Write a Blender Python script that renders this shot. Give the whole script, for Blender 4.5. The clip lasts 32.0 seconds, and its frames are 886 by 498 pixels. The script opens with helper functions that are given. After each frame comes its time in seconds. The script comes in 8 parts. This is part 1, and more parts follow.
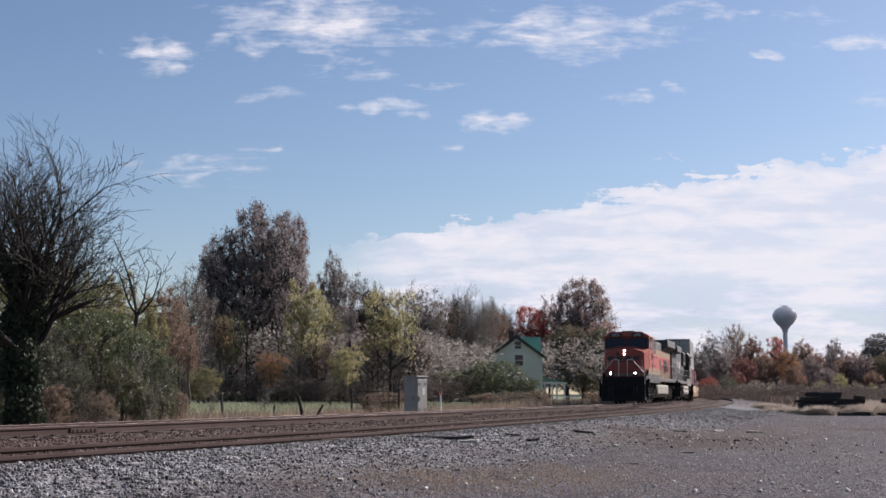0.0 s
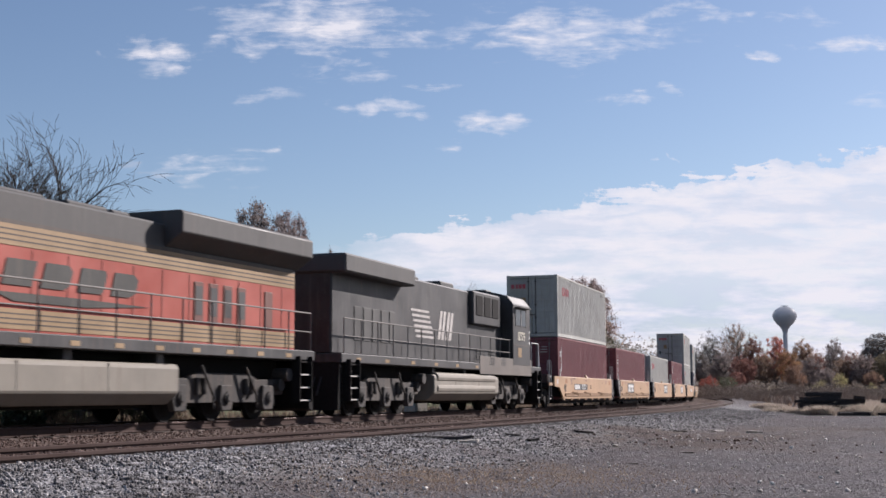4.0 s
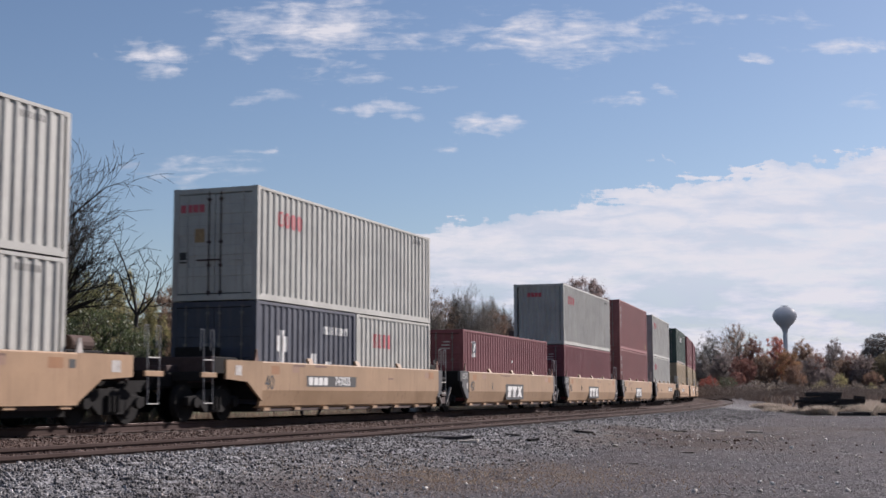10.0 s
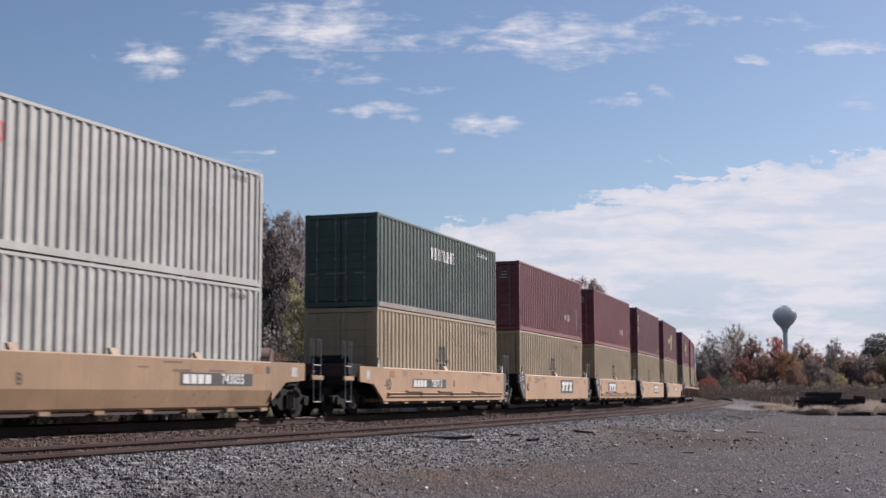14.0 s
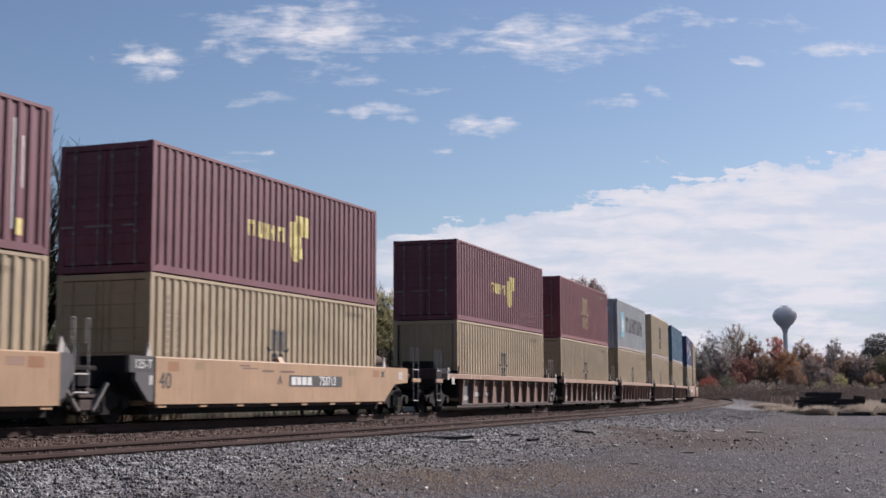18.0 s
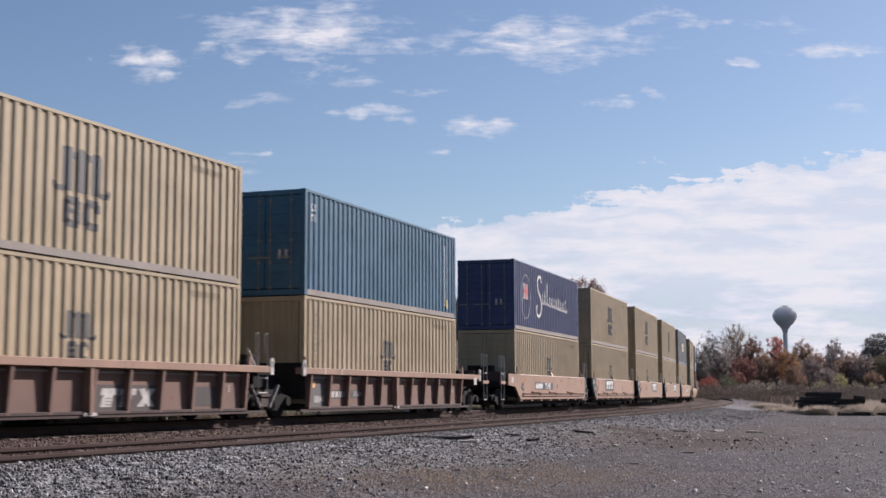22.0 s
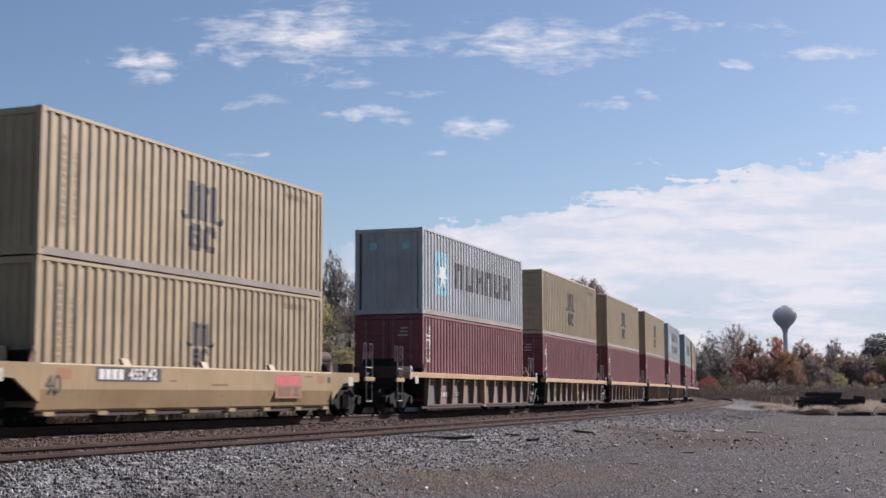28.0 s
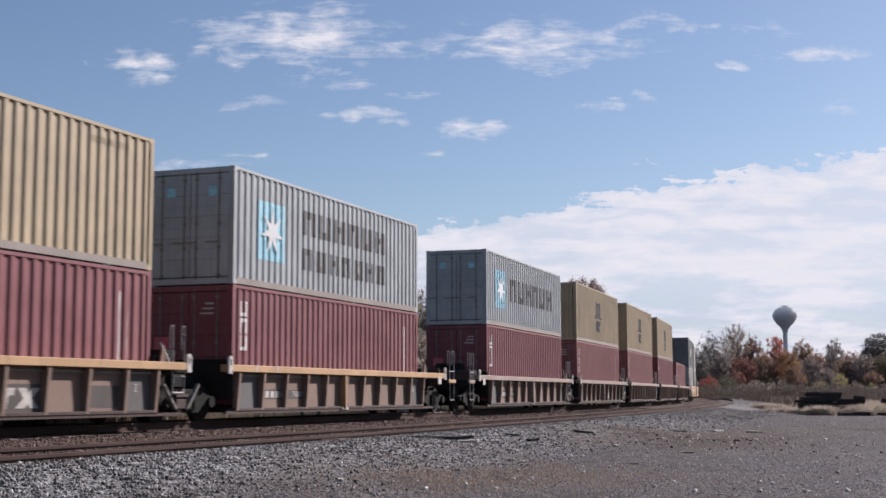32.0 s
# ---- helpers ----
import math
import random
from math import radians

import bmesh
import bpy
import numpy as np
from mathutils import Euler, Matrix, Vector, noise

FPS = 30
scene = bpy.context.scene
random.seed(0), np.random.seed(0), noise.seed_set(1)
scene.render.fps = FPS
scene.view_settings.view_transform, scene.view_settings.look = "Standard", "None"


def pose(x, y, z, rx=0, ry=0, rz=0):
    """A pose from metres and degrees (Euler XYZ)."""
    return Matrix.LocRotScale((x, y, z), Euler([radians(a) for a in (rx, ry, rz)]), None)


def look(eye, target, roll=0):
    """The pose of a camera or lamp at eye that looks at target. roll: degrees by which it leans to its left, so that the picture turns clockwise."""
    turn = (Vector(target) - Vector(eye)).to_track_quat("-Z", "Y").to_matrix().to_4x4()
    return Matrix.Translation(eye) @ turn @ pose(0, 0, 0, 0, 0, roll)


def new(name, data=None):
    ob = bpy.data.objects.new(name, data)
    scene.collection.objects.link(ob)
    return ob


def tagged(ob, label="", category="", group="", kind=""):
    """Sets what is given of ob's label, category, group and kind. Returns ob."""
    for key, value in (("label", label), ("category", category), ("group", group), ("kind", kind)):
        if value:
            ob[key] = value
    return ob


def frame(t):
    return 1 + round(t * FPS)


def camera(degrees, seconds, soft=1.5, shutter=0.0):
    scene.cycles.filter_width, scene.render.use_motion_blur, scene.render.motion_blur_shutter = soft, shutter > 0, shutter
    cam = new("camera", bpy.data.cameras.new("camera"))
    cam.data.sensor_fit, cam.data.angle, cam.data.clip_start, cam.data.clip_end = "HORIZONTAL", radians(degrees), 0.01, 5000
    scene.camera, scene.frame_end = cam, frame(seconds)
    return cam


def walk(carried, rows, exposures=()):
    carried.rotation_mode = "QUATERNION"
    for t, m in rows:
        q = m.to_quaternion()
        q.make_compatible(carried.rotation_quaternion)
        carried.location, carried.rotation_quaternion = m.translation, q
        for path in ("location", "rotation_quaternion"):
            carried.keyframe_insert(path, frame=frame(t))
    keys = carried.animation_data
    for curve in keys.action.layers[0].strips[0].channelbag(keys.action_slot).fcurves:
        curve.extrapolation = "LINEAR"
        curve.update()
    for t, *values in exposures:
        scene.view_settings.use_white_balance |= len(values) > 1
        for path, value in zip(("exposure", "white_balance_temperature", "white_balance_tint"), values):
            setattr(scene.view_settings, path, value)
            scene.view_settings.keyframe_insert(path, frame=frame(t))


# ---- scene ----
cam = camera(37.25, 32.0, soft=1.6, shutter=0.18)
CAM_POSE = pose(0, 0, 0.5875, 90 + 6.346, 0, 0) @ pose(0, 0, 0, 0, 0, -0.163)
walk(cam, [(0.0, CAM_POSE), (32.0, CAM_POSE)], exposures=[(0.0, 0.95, 6340, 17.5), (3.5, 0.95, 6340, 17.5), (6.0, 0.93, 6340, 17.5), (8.0, 0.79, 6340, 17.5), (18.0, 0.82, 6340, 17.5), (20.0, 0.90, 6340, 17.5), (32.0, 0.90, 6340, 17.5)])

# ---- light ----
SUN_AZ, SUN_EL = radians(51), radians(31)
world = bpy.data.worlds.new("sky")
scene.world = world
world.use_nodes = True
wn = world.node_tree.nodes
sky = wn.new("ShaderNodeTexSky")
sky.sky_type, sky.sun_disc = "NISHITA", False
sky.sun_elevation, sky.sun_rotation = SUN_EL, SUN_AZ
sky.air_density, sky.dust_density, sky.ozone_density = 1.0, 0.5, 2.6
world.node_tree.links.new(sky.outputs[0], wn["Background"].inputs[0])
wn["Background"].inputs[1].default_value = 0.0505
sun_data = bpy.data.lights.new("sun", "SUN")
sun_data.energy, sun_data.angle, sun_data.color = 4.6, radians(0.53), (1.0, 0.94, 0.86)
sun = new("sun", sun_data)
sun.matrix_world = look((math.sin(SUN_AZ) * 60 * math.cos(SUN_EL), math.cos(SUN_AZ) * 60 * math.cos(SUN_EL), 60 * math.sin(SUN_EL)), (0, 0, 0))

# ---- the line of the main track: s runs along it, away from the camera; heading clockwise from y ----
S_TAB = np.arange(-700.0, 900.5, 1.0)
_u = np.clip(S_TAB / 100, -0.4, 1.65)
_c = np.clip(_u, -0.2, 1.0)
_A, _B, _C = -10.242, 2.356, -0.158
H_TAB = 21.6215 + _A * _c + _B * _c**2 + _C * _c**3 + (_A + 2 * _B * _c + 3 * _C * _c**2) * (_u - _c)
_dx, _dy = np.sin(np.radians(H_TAB)), np.cos(np.radians(H_TAB))
X_TAB = np.concatenate([[0], np.cumsum((_dx[1:] + _dx[:-1]) / 2)])
Y_TAB = np.concatenate([[0], np.cumsum((_dy[1:] + _dy[:-1]) / 2)])
X_TAB += -8.913 - np.interp(0, S_TAB, X_TAB)
Y_TAB += 25.0 - np.interp(0, S_TAB, Y_TAB)


def line(s, off=0.0):
    """Place and heading on the main track at s, off metres towards the camera's side."""
    x, y, hd = np.interp(s, S_TAB, X_TAB), np.interp(s, S_TAB, Y_TAB), np.interp(s, S_TAB, H_TAB)
    return x + np.cos(np.radians(hd)) * off, y - np.sin(np.radians(hd)) * off, hd


def siding_off(s):
    q = np.clip(np.asarray(s, float), -700, 112)
    soft_q = np.where(q < -8, -1.2, np.where(q < 8, (q + 8) ** 2 / 32 - 0.6, q))
    soft_q = np.maximum(soft_q, -1.2)
    return 7.02 - 0.029 * soft_q + 0.00006 * soft_q**2


# nearest s and offset of any place on the ground
_k = np.arange(0, len(S_TAB), 4)


def to_line(px, py):
    px, py = np.asarray(px, float).ravel(), np.asarray(py, float).ravel()
    s_out, o_out = np.empty_like(px), np.empty_like(px)
    for a in range(0, len(px), 4000):
        qx, qy = px[a:a + 4000, None], py[a:a + 4000, None]
        i = _k[np.argmin((X_TAB[_k] - qx) ** 2 + (Y_TAB[_k] - qy) ** 2, axis=1)]
        hx, hy = _dx[i], _dy[i]
        ex, ey = px[a:a + 4000] - X_TAB[i], py[a:a + 4000] - Y_TAB[i]
        s_out[a:a + 4000] = S_TAB[i] + ex * hx + ey * hy
        o_out[a:a + 4000] = ex * hy - ey * hx
    return s_out, o_out


def step(x, a, b):
    q = np.clip((x - a) / (b - a), 0, 1)
    return q * q * (3 - 2 * q)


def waves(x, y, size, seed):
    """Cheap smooth unevenness between -1 and 1."""
    r = np.random.RandomState(seed)
    total = 0
    for k in range(6):
        a, f, ph = r.uniform(0, 6.28), r.uniform(0.6, 1.8) / size, r.uniform(0, 6.28)
        total = total + np.sin((x * np.cos(a) + y * np.sin(a)) * f * 6.28 + ph)
    return total / 4


def ground_z(x, y):
    """Height of the ground; the rails' tops are at 0."""
    x, y = np.asarray(x, float).ravel(), np.asarray(y, float).ravel()
    s, o = to_line(x, y)
    so = o - siding_off(s)
    lot = -0.36 + 0.018 * waves(x, y, 7, 3) + 0.010 * waves(x, y, 1.7, 4)
    z = lot
    bare_s = step(s, 20, 50)
    shoulder = -0.145 - 0.065 * bare_s - (0.215 - 0.065 * bare_s) * step(so, 1.0 - 0.1 * bare_s, 5.0 - 2.2 * bare_s)
    z = np.where(so > -0.1, np.maximum(shoulder + 0.5 * (lot + 0.36), lot * step(so, 3, 5) + shoulder * (1 - step(so, 3, 5))), z)
    mid = -0.21 - 0.07 * step(o, 1.4, 2.6) * (1 - step(so, -2.8, -1.6)) + 0.065 * (1 - bare_s) * step(so, -1.9, -0.9) + 0.012 * waves(x, y, 1.3, 5) * step(-so, 1.0, 2.0)
    z = z + (0.022 * waves(x, y, 0.8, 41) + 0.018 * waves(x, y, 0.37, 42)) * step(so, 0.9, 1.8) * (1 - 0.7 * step(so, 4, 7)) * (1 - step(y, 40, 70))
    z = np.where(so <= -0.1, mid, z)
    field = -0.36 + 0.95 * step(-o, 6, 75) + 1.2 * step(-o, 90, 500) + 0.05 * waves(x, y, 9, 6) * step(-o, 4, 9)
    left = -0.20 - 0.16 * step(-o, 1.5, 3.6)
    z = np.where(o < -1.4, np.where(o < -3.6, field, left), z)
    far = step(np.hypot(x, y), 180, 900)
    z = z + far * np.where(o > 0, 1.0, 0.4) * 0.6
    return z


def dry_patch(x, y):
    """Where dry grass and dirt lie over the yard's gravel."""
    q = np.exp(-(((x + 0.3) / 1.5) ** 2 + ((y - 15.2) / 2.0) ** 2)) * 1.3 + np.exp(-(((x - 1.6) / 1.1) ** 2 + ((y - 17.0) / 2.2) ** 2)) + np.exp(-(((x - 4.2) / 2.4) ** 2 + ((y - 27) / 5.0) ** 2)) * 1.2 + np.exp(-(((x - 9.5) / 3.5) ** 2 + ((y - 36) / 5.0) ** 2)) * 0.7 + np.exp(-(((x - 6.3) / 1.8) ** 2 + ((y - 31) / 2.6) ** 2)) * 1.1 + np.exp(-(((x - 4.4) / 1.0) ** 2 + ((y - 33) / 2.2) ** 2))
    return np.clip(q * (0.75 + 0.45 * waves(x, y, 1.1, 12)), 0, 1)


def dirt_patch(x, y):
    """Bare damp brown earth showing through the gravel."""
    q = 0.0
    for cx, cy, rx, ry in ((6.3, 28.0, 0.8, 1.5), (7.3, 29.0, 0.6, 0.9), (4.9, 28.5, 0.9, 1.9), (4.3, 25.2, 0.8, 0.9), (5.6, 24.6, 0.6, 0.6), (4.6, 32.0, 0.7, 2.0), (11.6, 36.0, 1.2, 1.4)):
        q = q + np.exp(-(((x - cx) / rx) ** 2 + ((y - cy) / ry) ** 2))
    return np.clip(q * (0.8 + 0.5 * waves(x, y, 0.7, 14)), 0, 0.9)


def gz(x, y):
    return float(ground_z([x], [y])[0])


# ---- small building tools ----
def mesh_from(name, verts, faces, smooth=False):
    me = bpy.data.meshes.new(name)
    me.from_pydata([tuple(v) for v in verts], [], [tuple(f) for f in faces])
    if smooth:
        me.polygons.foreach_set("use_smooth", [True] * len(me.polygons))
    me.update()
    return me


def quads_mesh(name, v, n_per, smooth=False):
    """A mesh from an array of corners, n_per to a face, none shared."""
    v = np.asarray(v, np.float32).reshape(-1, 3)
    nf = len(v) // n_per
    me = bpy.data.meshes.new(name)
    me.vertices.add(len(v)), me.loops.add(len(v)), me.polygons.add(nf)
    me.vertices.foreach_set("co", v.ravel())
    me.loops.foreach_set("vertex_index", np.arange(len(v), dtype=np.int32))
    me.polygons.foreach_set("loop_start", np.arange(0, len(v), n_per, dtype=np.int32))
    if smooth:
        me.polygons.foreach_set("use_smooth", np.ones(nf, bool))
    me.update(calc_edges=True)
    return me


def indexed_mesh(name, v, f, smooth=False):
    """A mesh from arrays of vertices and of equal faces."""
    v, f = np.asarray(v, np.float32), np.asarray(f, np.int32)
    me = bpy.data.meshes.new(name)
    me.vertices.add(len(v)), me.loops.add(f.size), me.polygons.add(len(f))
    me.vertices.foreach_set("co", v.ravel())
    me.loops.foreach_set("vertex_index", f.ravel())
    me.polygons.foreach_set("loop_start", np.arange(0, f.size, f.shape[1], dtype=np.int32))
    if smooth:
        me.polygons.foreach_set("use_smooth", np.ones(len(f), bool))
    me.update(calc_edges=True)
    return me


def box(bm, x0, x1, y0, y1, z0, z1, bevel=0.0):
    vs = [bm.verts.new(c) for c in ((x0, y0, z0), (x1, y0, z0), (x1, y1, z0), (x0, y1, z0), (x0, y0, z1), (x1, y0, z1), (x1, y1, z1), (x0, y1, z1))]
    fs = [bm.faces.new([vs[i] for i in q]) for q in ((3, 2, 1, 0), (4, 5, 6, 7), (0, 1, 5, 4), (1, 2, 6, 5), (2, 3, 7, 6), (3, 0, 4, 7))]
    if bevel:
        es = list({e for f in fs for e in f.edges})
        bmesh.ops.bevel(bm, geom=es, offset=bevel, segments=1, affect="EDGES")
    return vs


def prism(bm, poly, axis, a, b, bevel=0.0):
    """poly: points of a flat outline; axis y: (x, z) points pushed from y=a to y=b; axis x: (y, z); axis z: (x, y)."""
    def put(p, w):
        return {"y": (p[0], w, p[1]), "x": (w, p[0], p[1]), "z": (p[0], p[1], w)}[axis]
    va = [bm.verts.new(put(p, a)) for p in poly]
    vb = [bm.verts.new(put(p, b)) for p in poly]
    n = len(poly)
    fs = [bm.faces.new(va), bm.faces.new(vb[::-1])]
    for i in range(n):
        fs.append(bm.faces.new((va[i], vb[i], vb[(i + 1) % n], va[(i + 1) % n])))
    bmesh.ops.recalc_face_normals(bm, faces=fs)
    if bevel:
        bmesh.ops.bevel(bm, geom=list({e for f in fs for e in f.edges}), offset=bevel, segments=1, affect="EDGES")


def rod(bm, p, q, r, n=8, r2=None):
    p, q = Vector(p), Vector(q)
    m = Matrix.Translation((p + q) / 2) @ (q - p).to_track_quat("Z", "Y").to_matrix().to_4x4()
    bmesh.ops.create_cone(bm, cap_ends=True, segments=n, radius1=r, radius2=r if r2 is None else r2, depth=(q - p).length, matrix=m)


def disc(bm, centre, r, width, n=24, axis="Y"):
    m = Matrix.Translation(centre) @ (Matrix.Rotation(radians(90), 4, "X") if axis == "Y" else Matrix.Rotation(radians(90), 4, "Y") if axis == "X" else Matrix())
    bmesh.ops.create_cone(bm, cap_ends=True, segments=n, radius1=r, radius2=r, depth=width, matrix=m)


def finish(bm, name, smooth=False):
    me = bpy.data.meshes.new(name)
    bm.to_mesh(me)
    bm.free()
    if smooth:
        me.polygons.foreach_set("use_smooth", [True] * len(me.polygons))
        me.set_sharp_from_angle(angle=radians(40))
    return me


def put(name, me, mat, parent=None, m=None, label=""):
    """Links a mesh as one object, with its own material, under a thing."""
    ob = new(name, me)
    if mat is not None:
        if not me.materials:
            me.materials.append(mat)
        if me.materials[0] != mat:
            ob.material_slots[0].link = "OBJECT"
            ob.material_slots[0].material = mat
    if parent is not None:
        ob.parent = parent
    if m is not None:
        ob.matrix_local = m
    if label:
        ob["label"] = label
    return ob


def part(name, bm, mat, parent, label="", smooth=False, m=None):
    return put(name, finish(bm, name, smooth), mat, parent, m, label)


def each(name, mat, parent, dims, bevel=0.0, label=""):
    """One part for each box."""
    for d in dims:
        boxes(name, mat, parent, [d], bevel, label)


def boxes(name, mat, parent, dims, bevel=0.0, label="", m=None):
    bm = bmesh.new()
    for d in dims:
        box(bm, *d, bevel=bevel)
    return part(name, bm, mat, parent, label, m=m)


MESHES = {}


def cached(key, build):
    """The mesh kept under key; built on its first use."""
    if key not in MESHES:
        MESHES[key] = build()
    return MESHES[key]


def text_mesh(body, size, depth=0.004, bold=0.0):
    """Upright lettering: x to the right, z up, its middle at the origin, its face towards -y."""
    cu = bpy.data.curves.new("lettering", "FONT")
    cu.body, cu.size, cu.extrude = body, size, depth
    cu.align_x, cu.align_y = "CENTER", "CENTER"
    cu.offset, cu.space_character = bold * size, 1.0 + 3.0 * bold
    ob = bpy.data.objects.new("lettering", cu)
    scene.collection.objects.link(ob)
    me = bpy.data.meshes.new_from_object(ob.evaluated_get(bpy.context.evaluated_depsgraph_get()))
    bpy.data.objects.remove(ob)
    bpy.data.curves.remove(cu)
    me.transform(Matrix.Rotation(radians(90), 4, "X"))
    me.materials.clear()
    return me


# ---- materials ----
def material(name, rough=0.7, metal=0.0, spec=0.5):
    m = bpy.data.materials.new(name)
    m.use_nodes = True
    nt = m.node_tree
    b = nt.nodes["Principled BSDF"]
    b.inputs["Roughness"].default_value, b.inputs["Metallic"].default_value = rough, metal
    b.inputs["Specular IOR Level"].default_value = spec
    return m, nt, b


def node(nt, kind, **sets):
    n = nt.nodes.new(kind)
    for key, value in sets.items():
        if key in n.inputs:
            n.inputs[key].default_value = value
    return n


def noise_node(nt, coord, scale, detail=5.0, rough=0.6):
    n = nt.nodes.new("ShaderNodeTexNoise")
    n.inputs["Scale"].default_value, n.inputs["Detail"].default_value, n.inputs["Roughness"].default_value = scale, detail, rough
    nt.links.new(coord, n.inputs["Vector"])
    return n.outputs["Fac"]


def ramp(nt, fac, stops):
    r = nt.nodes.new("ShaderNodeValToRGB")
    e = r.color_ramp.elements
    while len(e) < len(stops):
        e.new(0.5)
    for el, (p, c) in zip(e, stops):
        el.position = p
        el.color = (*c, 1) if isinstance(c, tuple) else (c, c, c, 1)
    nt.links.new(fac, r.inputs[0])
    return r.outputs[0]


def mix(nt, fac, a, b, mode="MIX"):
    n = nt.nodes.new("ShaderNodeMix")
    n.data_type, n.blend_type = "RGBA", mode
    for sock, val in ((n.inputs[0], fac), (n.inputs[6], a), (n.inputs[7], b)):
        if isinstance(val, bpy.types.NodeSocket):
            nt.links.new(val, sock)
        elif isinstance(val, tuple):
            sock.default_value = (*val, 1)
        else:
            sock.default_value = val
    return n.outputs[2]


def maths(nt, op, a, b=0.0, clamp=False):
    n = nt.nodes.new("ShaderNodeMath")
    n.operation, n.use_clamp = op, clamp
    for sock, val in ((n.inputs[0], a), (n.inputs[1], b)):
        if isinstance(val, bpy.types.NodeSocket):
            nt.links.new(val, sock)
        else:
            sock.default_value = val
    return n.outputs[0]


def bump(nt, bsdf, height, strength, distance):
    n = nt.nodes.new("ShaderNodeBump")
    n.inputs["Strength"].default_value, n.inputs["Distance"].default_value = strength, distance
    nt.links.new(height, n.inputs["Height"])
    nt.links.new(n.outputs[0], bsdf.inputs["Normal"])


def coords(nt, kind="Object"):
    return nt.nodes.new("ShaderNodeTexCoord").outputs[kind]


def painted(name, colour, dirt=(0.16, 0.12, 0.09), amount=0.35, rough=0.55, rust=0.0, streak=True):
    """Weathered paint on steel: faded patches, streaks running down, grime, flecks of rust."""
    m, nt, b = material(name, rough, spec=0.3)
    colour = tuple(c * 0.535 for c in colour)
    co = coords(nt)
    big = noise_node(nt, co, 0.8, 4)
    fine = noise_node(nt, co, 14, 6)
    faded = tuple(min(1, c * 1.12 + 0.02) for c in colour)
    deep = tuple(c * 0.84 for c in colour)
    col = mix(nt, ramp(nt, big, [(0.3, 0.0), (0.7, 1.0)]), deep, faded)
    mp = nt.nodes.new("ShaderNodeMapping")
    mp.inputs["Scale"].default_value = (5.0, 5.0, 0.35)
    nt.links.new(co, mp.inputs["Vector"])
    st = noise_node(nt, mp.outputs[0], 1.6, 5)
    if streak:
        col = mix(nt, maths(nt, "MULTIPLY", ramp(nt, st, [(0.52, 0.0), (0.78, 1.0)]), amount), col, dirt)
    col = mix(nt, maths(nt, "MULTIPLY", ramp(nt, fine, [(0.56, 0.0), (0.76, 1.0)]), amount * 0.6), col, dirt)
    if streak:
        # thin rusty runs down the sheet
        drip = nt.nodes.new("ShaderNodeMapping")
        drip.inputs["Scale"].default_value = (17.0, 17.0, 0.55)
        nt.links.new(co, drip.inputs["Vector"])
        dn = noise_node(nt, drip.outputs[0], 1.0, 4, 0.55)
        where = ramp(nt, noise_node(nt, co, 0.45, 4), [(0.42, 0.0), (0.62, 1.0)])
        col = mix(nt, maths(nt, "MULTIPLY", maths(nt, "MULTIPLY", ramp(nt, dn, [(0.60, 0.0), (0.72, 1.0)]), where), min(0.8, amount * 1.9)), col, (0.10, 0.055, 0.04))
    if rust:
        rs = noise_node(nt, co, 3.1, 8, 0.72)
        col = mix(nt, ramp(nt, rs, [(0.70 - rust, 0.0), (0.76 - rust, 1.0)]), col, (0.16, 0.06, 0.03))
    rnd = nt.nodes.new("ShaderNodeObjectInfo").outputs["Random"]
    col = mix(nt, 1.0, col, ramp(nt, rnd, [(0.0, 0.93), (1.0, 1.05)]), "MULTIPLY")
    nt.links.new(col, b.inputs["Base Color"])
    nt.links.new(ramp(nt, big, [(0.2, rough - 0.12), (0.8, min(1.0, rough + 0.2))]), b.inputs["Roughness"])
    bump(nt, b, fine, 0.12, 0.01)
    return m


def plain(name, colour, rough=0.6, metal=0.0, vary=0.2, scale=9.0):
    m, nt, b = material(name, rough, metal)
    n = noise_node(nt, coords(nt), scale, 6)
    col = ramp(nt, n, [(0.3, tuple(c * (1 - vary) for c in colour)), (0.7, tuple(min(1, c * (1 + vary)) for c in colour))])
    nt.links.new(col, b.inputs["Base Color"])
    bump(nt, b, n, 0.15, 0.01)
    return m


def glow(name, colour, power):
    m, nt, b = material(name, 0.3)
    b.inputs["Base Color"].default_value = (*colour, 1)
    b.inputs["Emission Color"].default_value = (*colour, 1)
    b.inputs["Emission Strength"].default_value = power
    return m


def leaf_material(name, stops, through_light=0.5, rough=0.7, spec=0.25):
    """Leaves, each with its own shade between the given ones."""
    m, nt, b = material(name, rough, spec=spec)
    g = nt.nodes.new("ShaderNodeNewGeometry").outputs["Random Per Island"]
    # greyed by a fifth: haze over the woods painted into the leaf colour
    col = ramp(nt, g, [(p, tuple(min(1.0, (q * 0.78 + 0.22 * sum(c) / 3) * 2.0) for q in c)) for p, c in stops])
    rnd = nt.nodes.new("ShaderNodeObjectInfo").outputs["Random"]
    col = mix(nt, 1.0, col, ramp(nt, rnd, [(0.0, (0.82, 0.88, 0.85)), (1.0, (1.15, 1.08, 1.0))]), "MULTIPLY")
    nt.links.new(col, b.inputs["Base Color"])
    tr = nt.nodes.new("ShaderNodeBsdfTranslucent")
    nt.links.new(col, tr.inputs["Color"])
    mx = nt.nodes.new("ShaderNodeMixShader")
    mx.inputs[0].default_value = through_light
    nt.links.new(b.outputs[0], mx.inputs[1])
    nt.links.new(tr.outputs[0], mx.inputs[2])
    nt.links.new(mx.outputs[0], nt.nodes["Material Output"].inputs["Surface"])
    return m


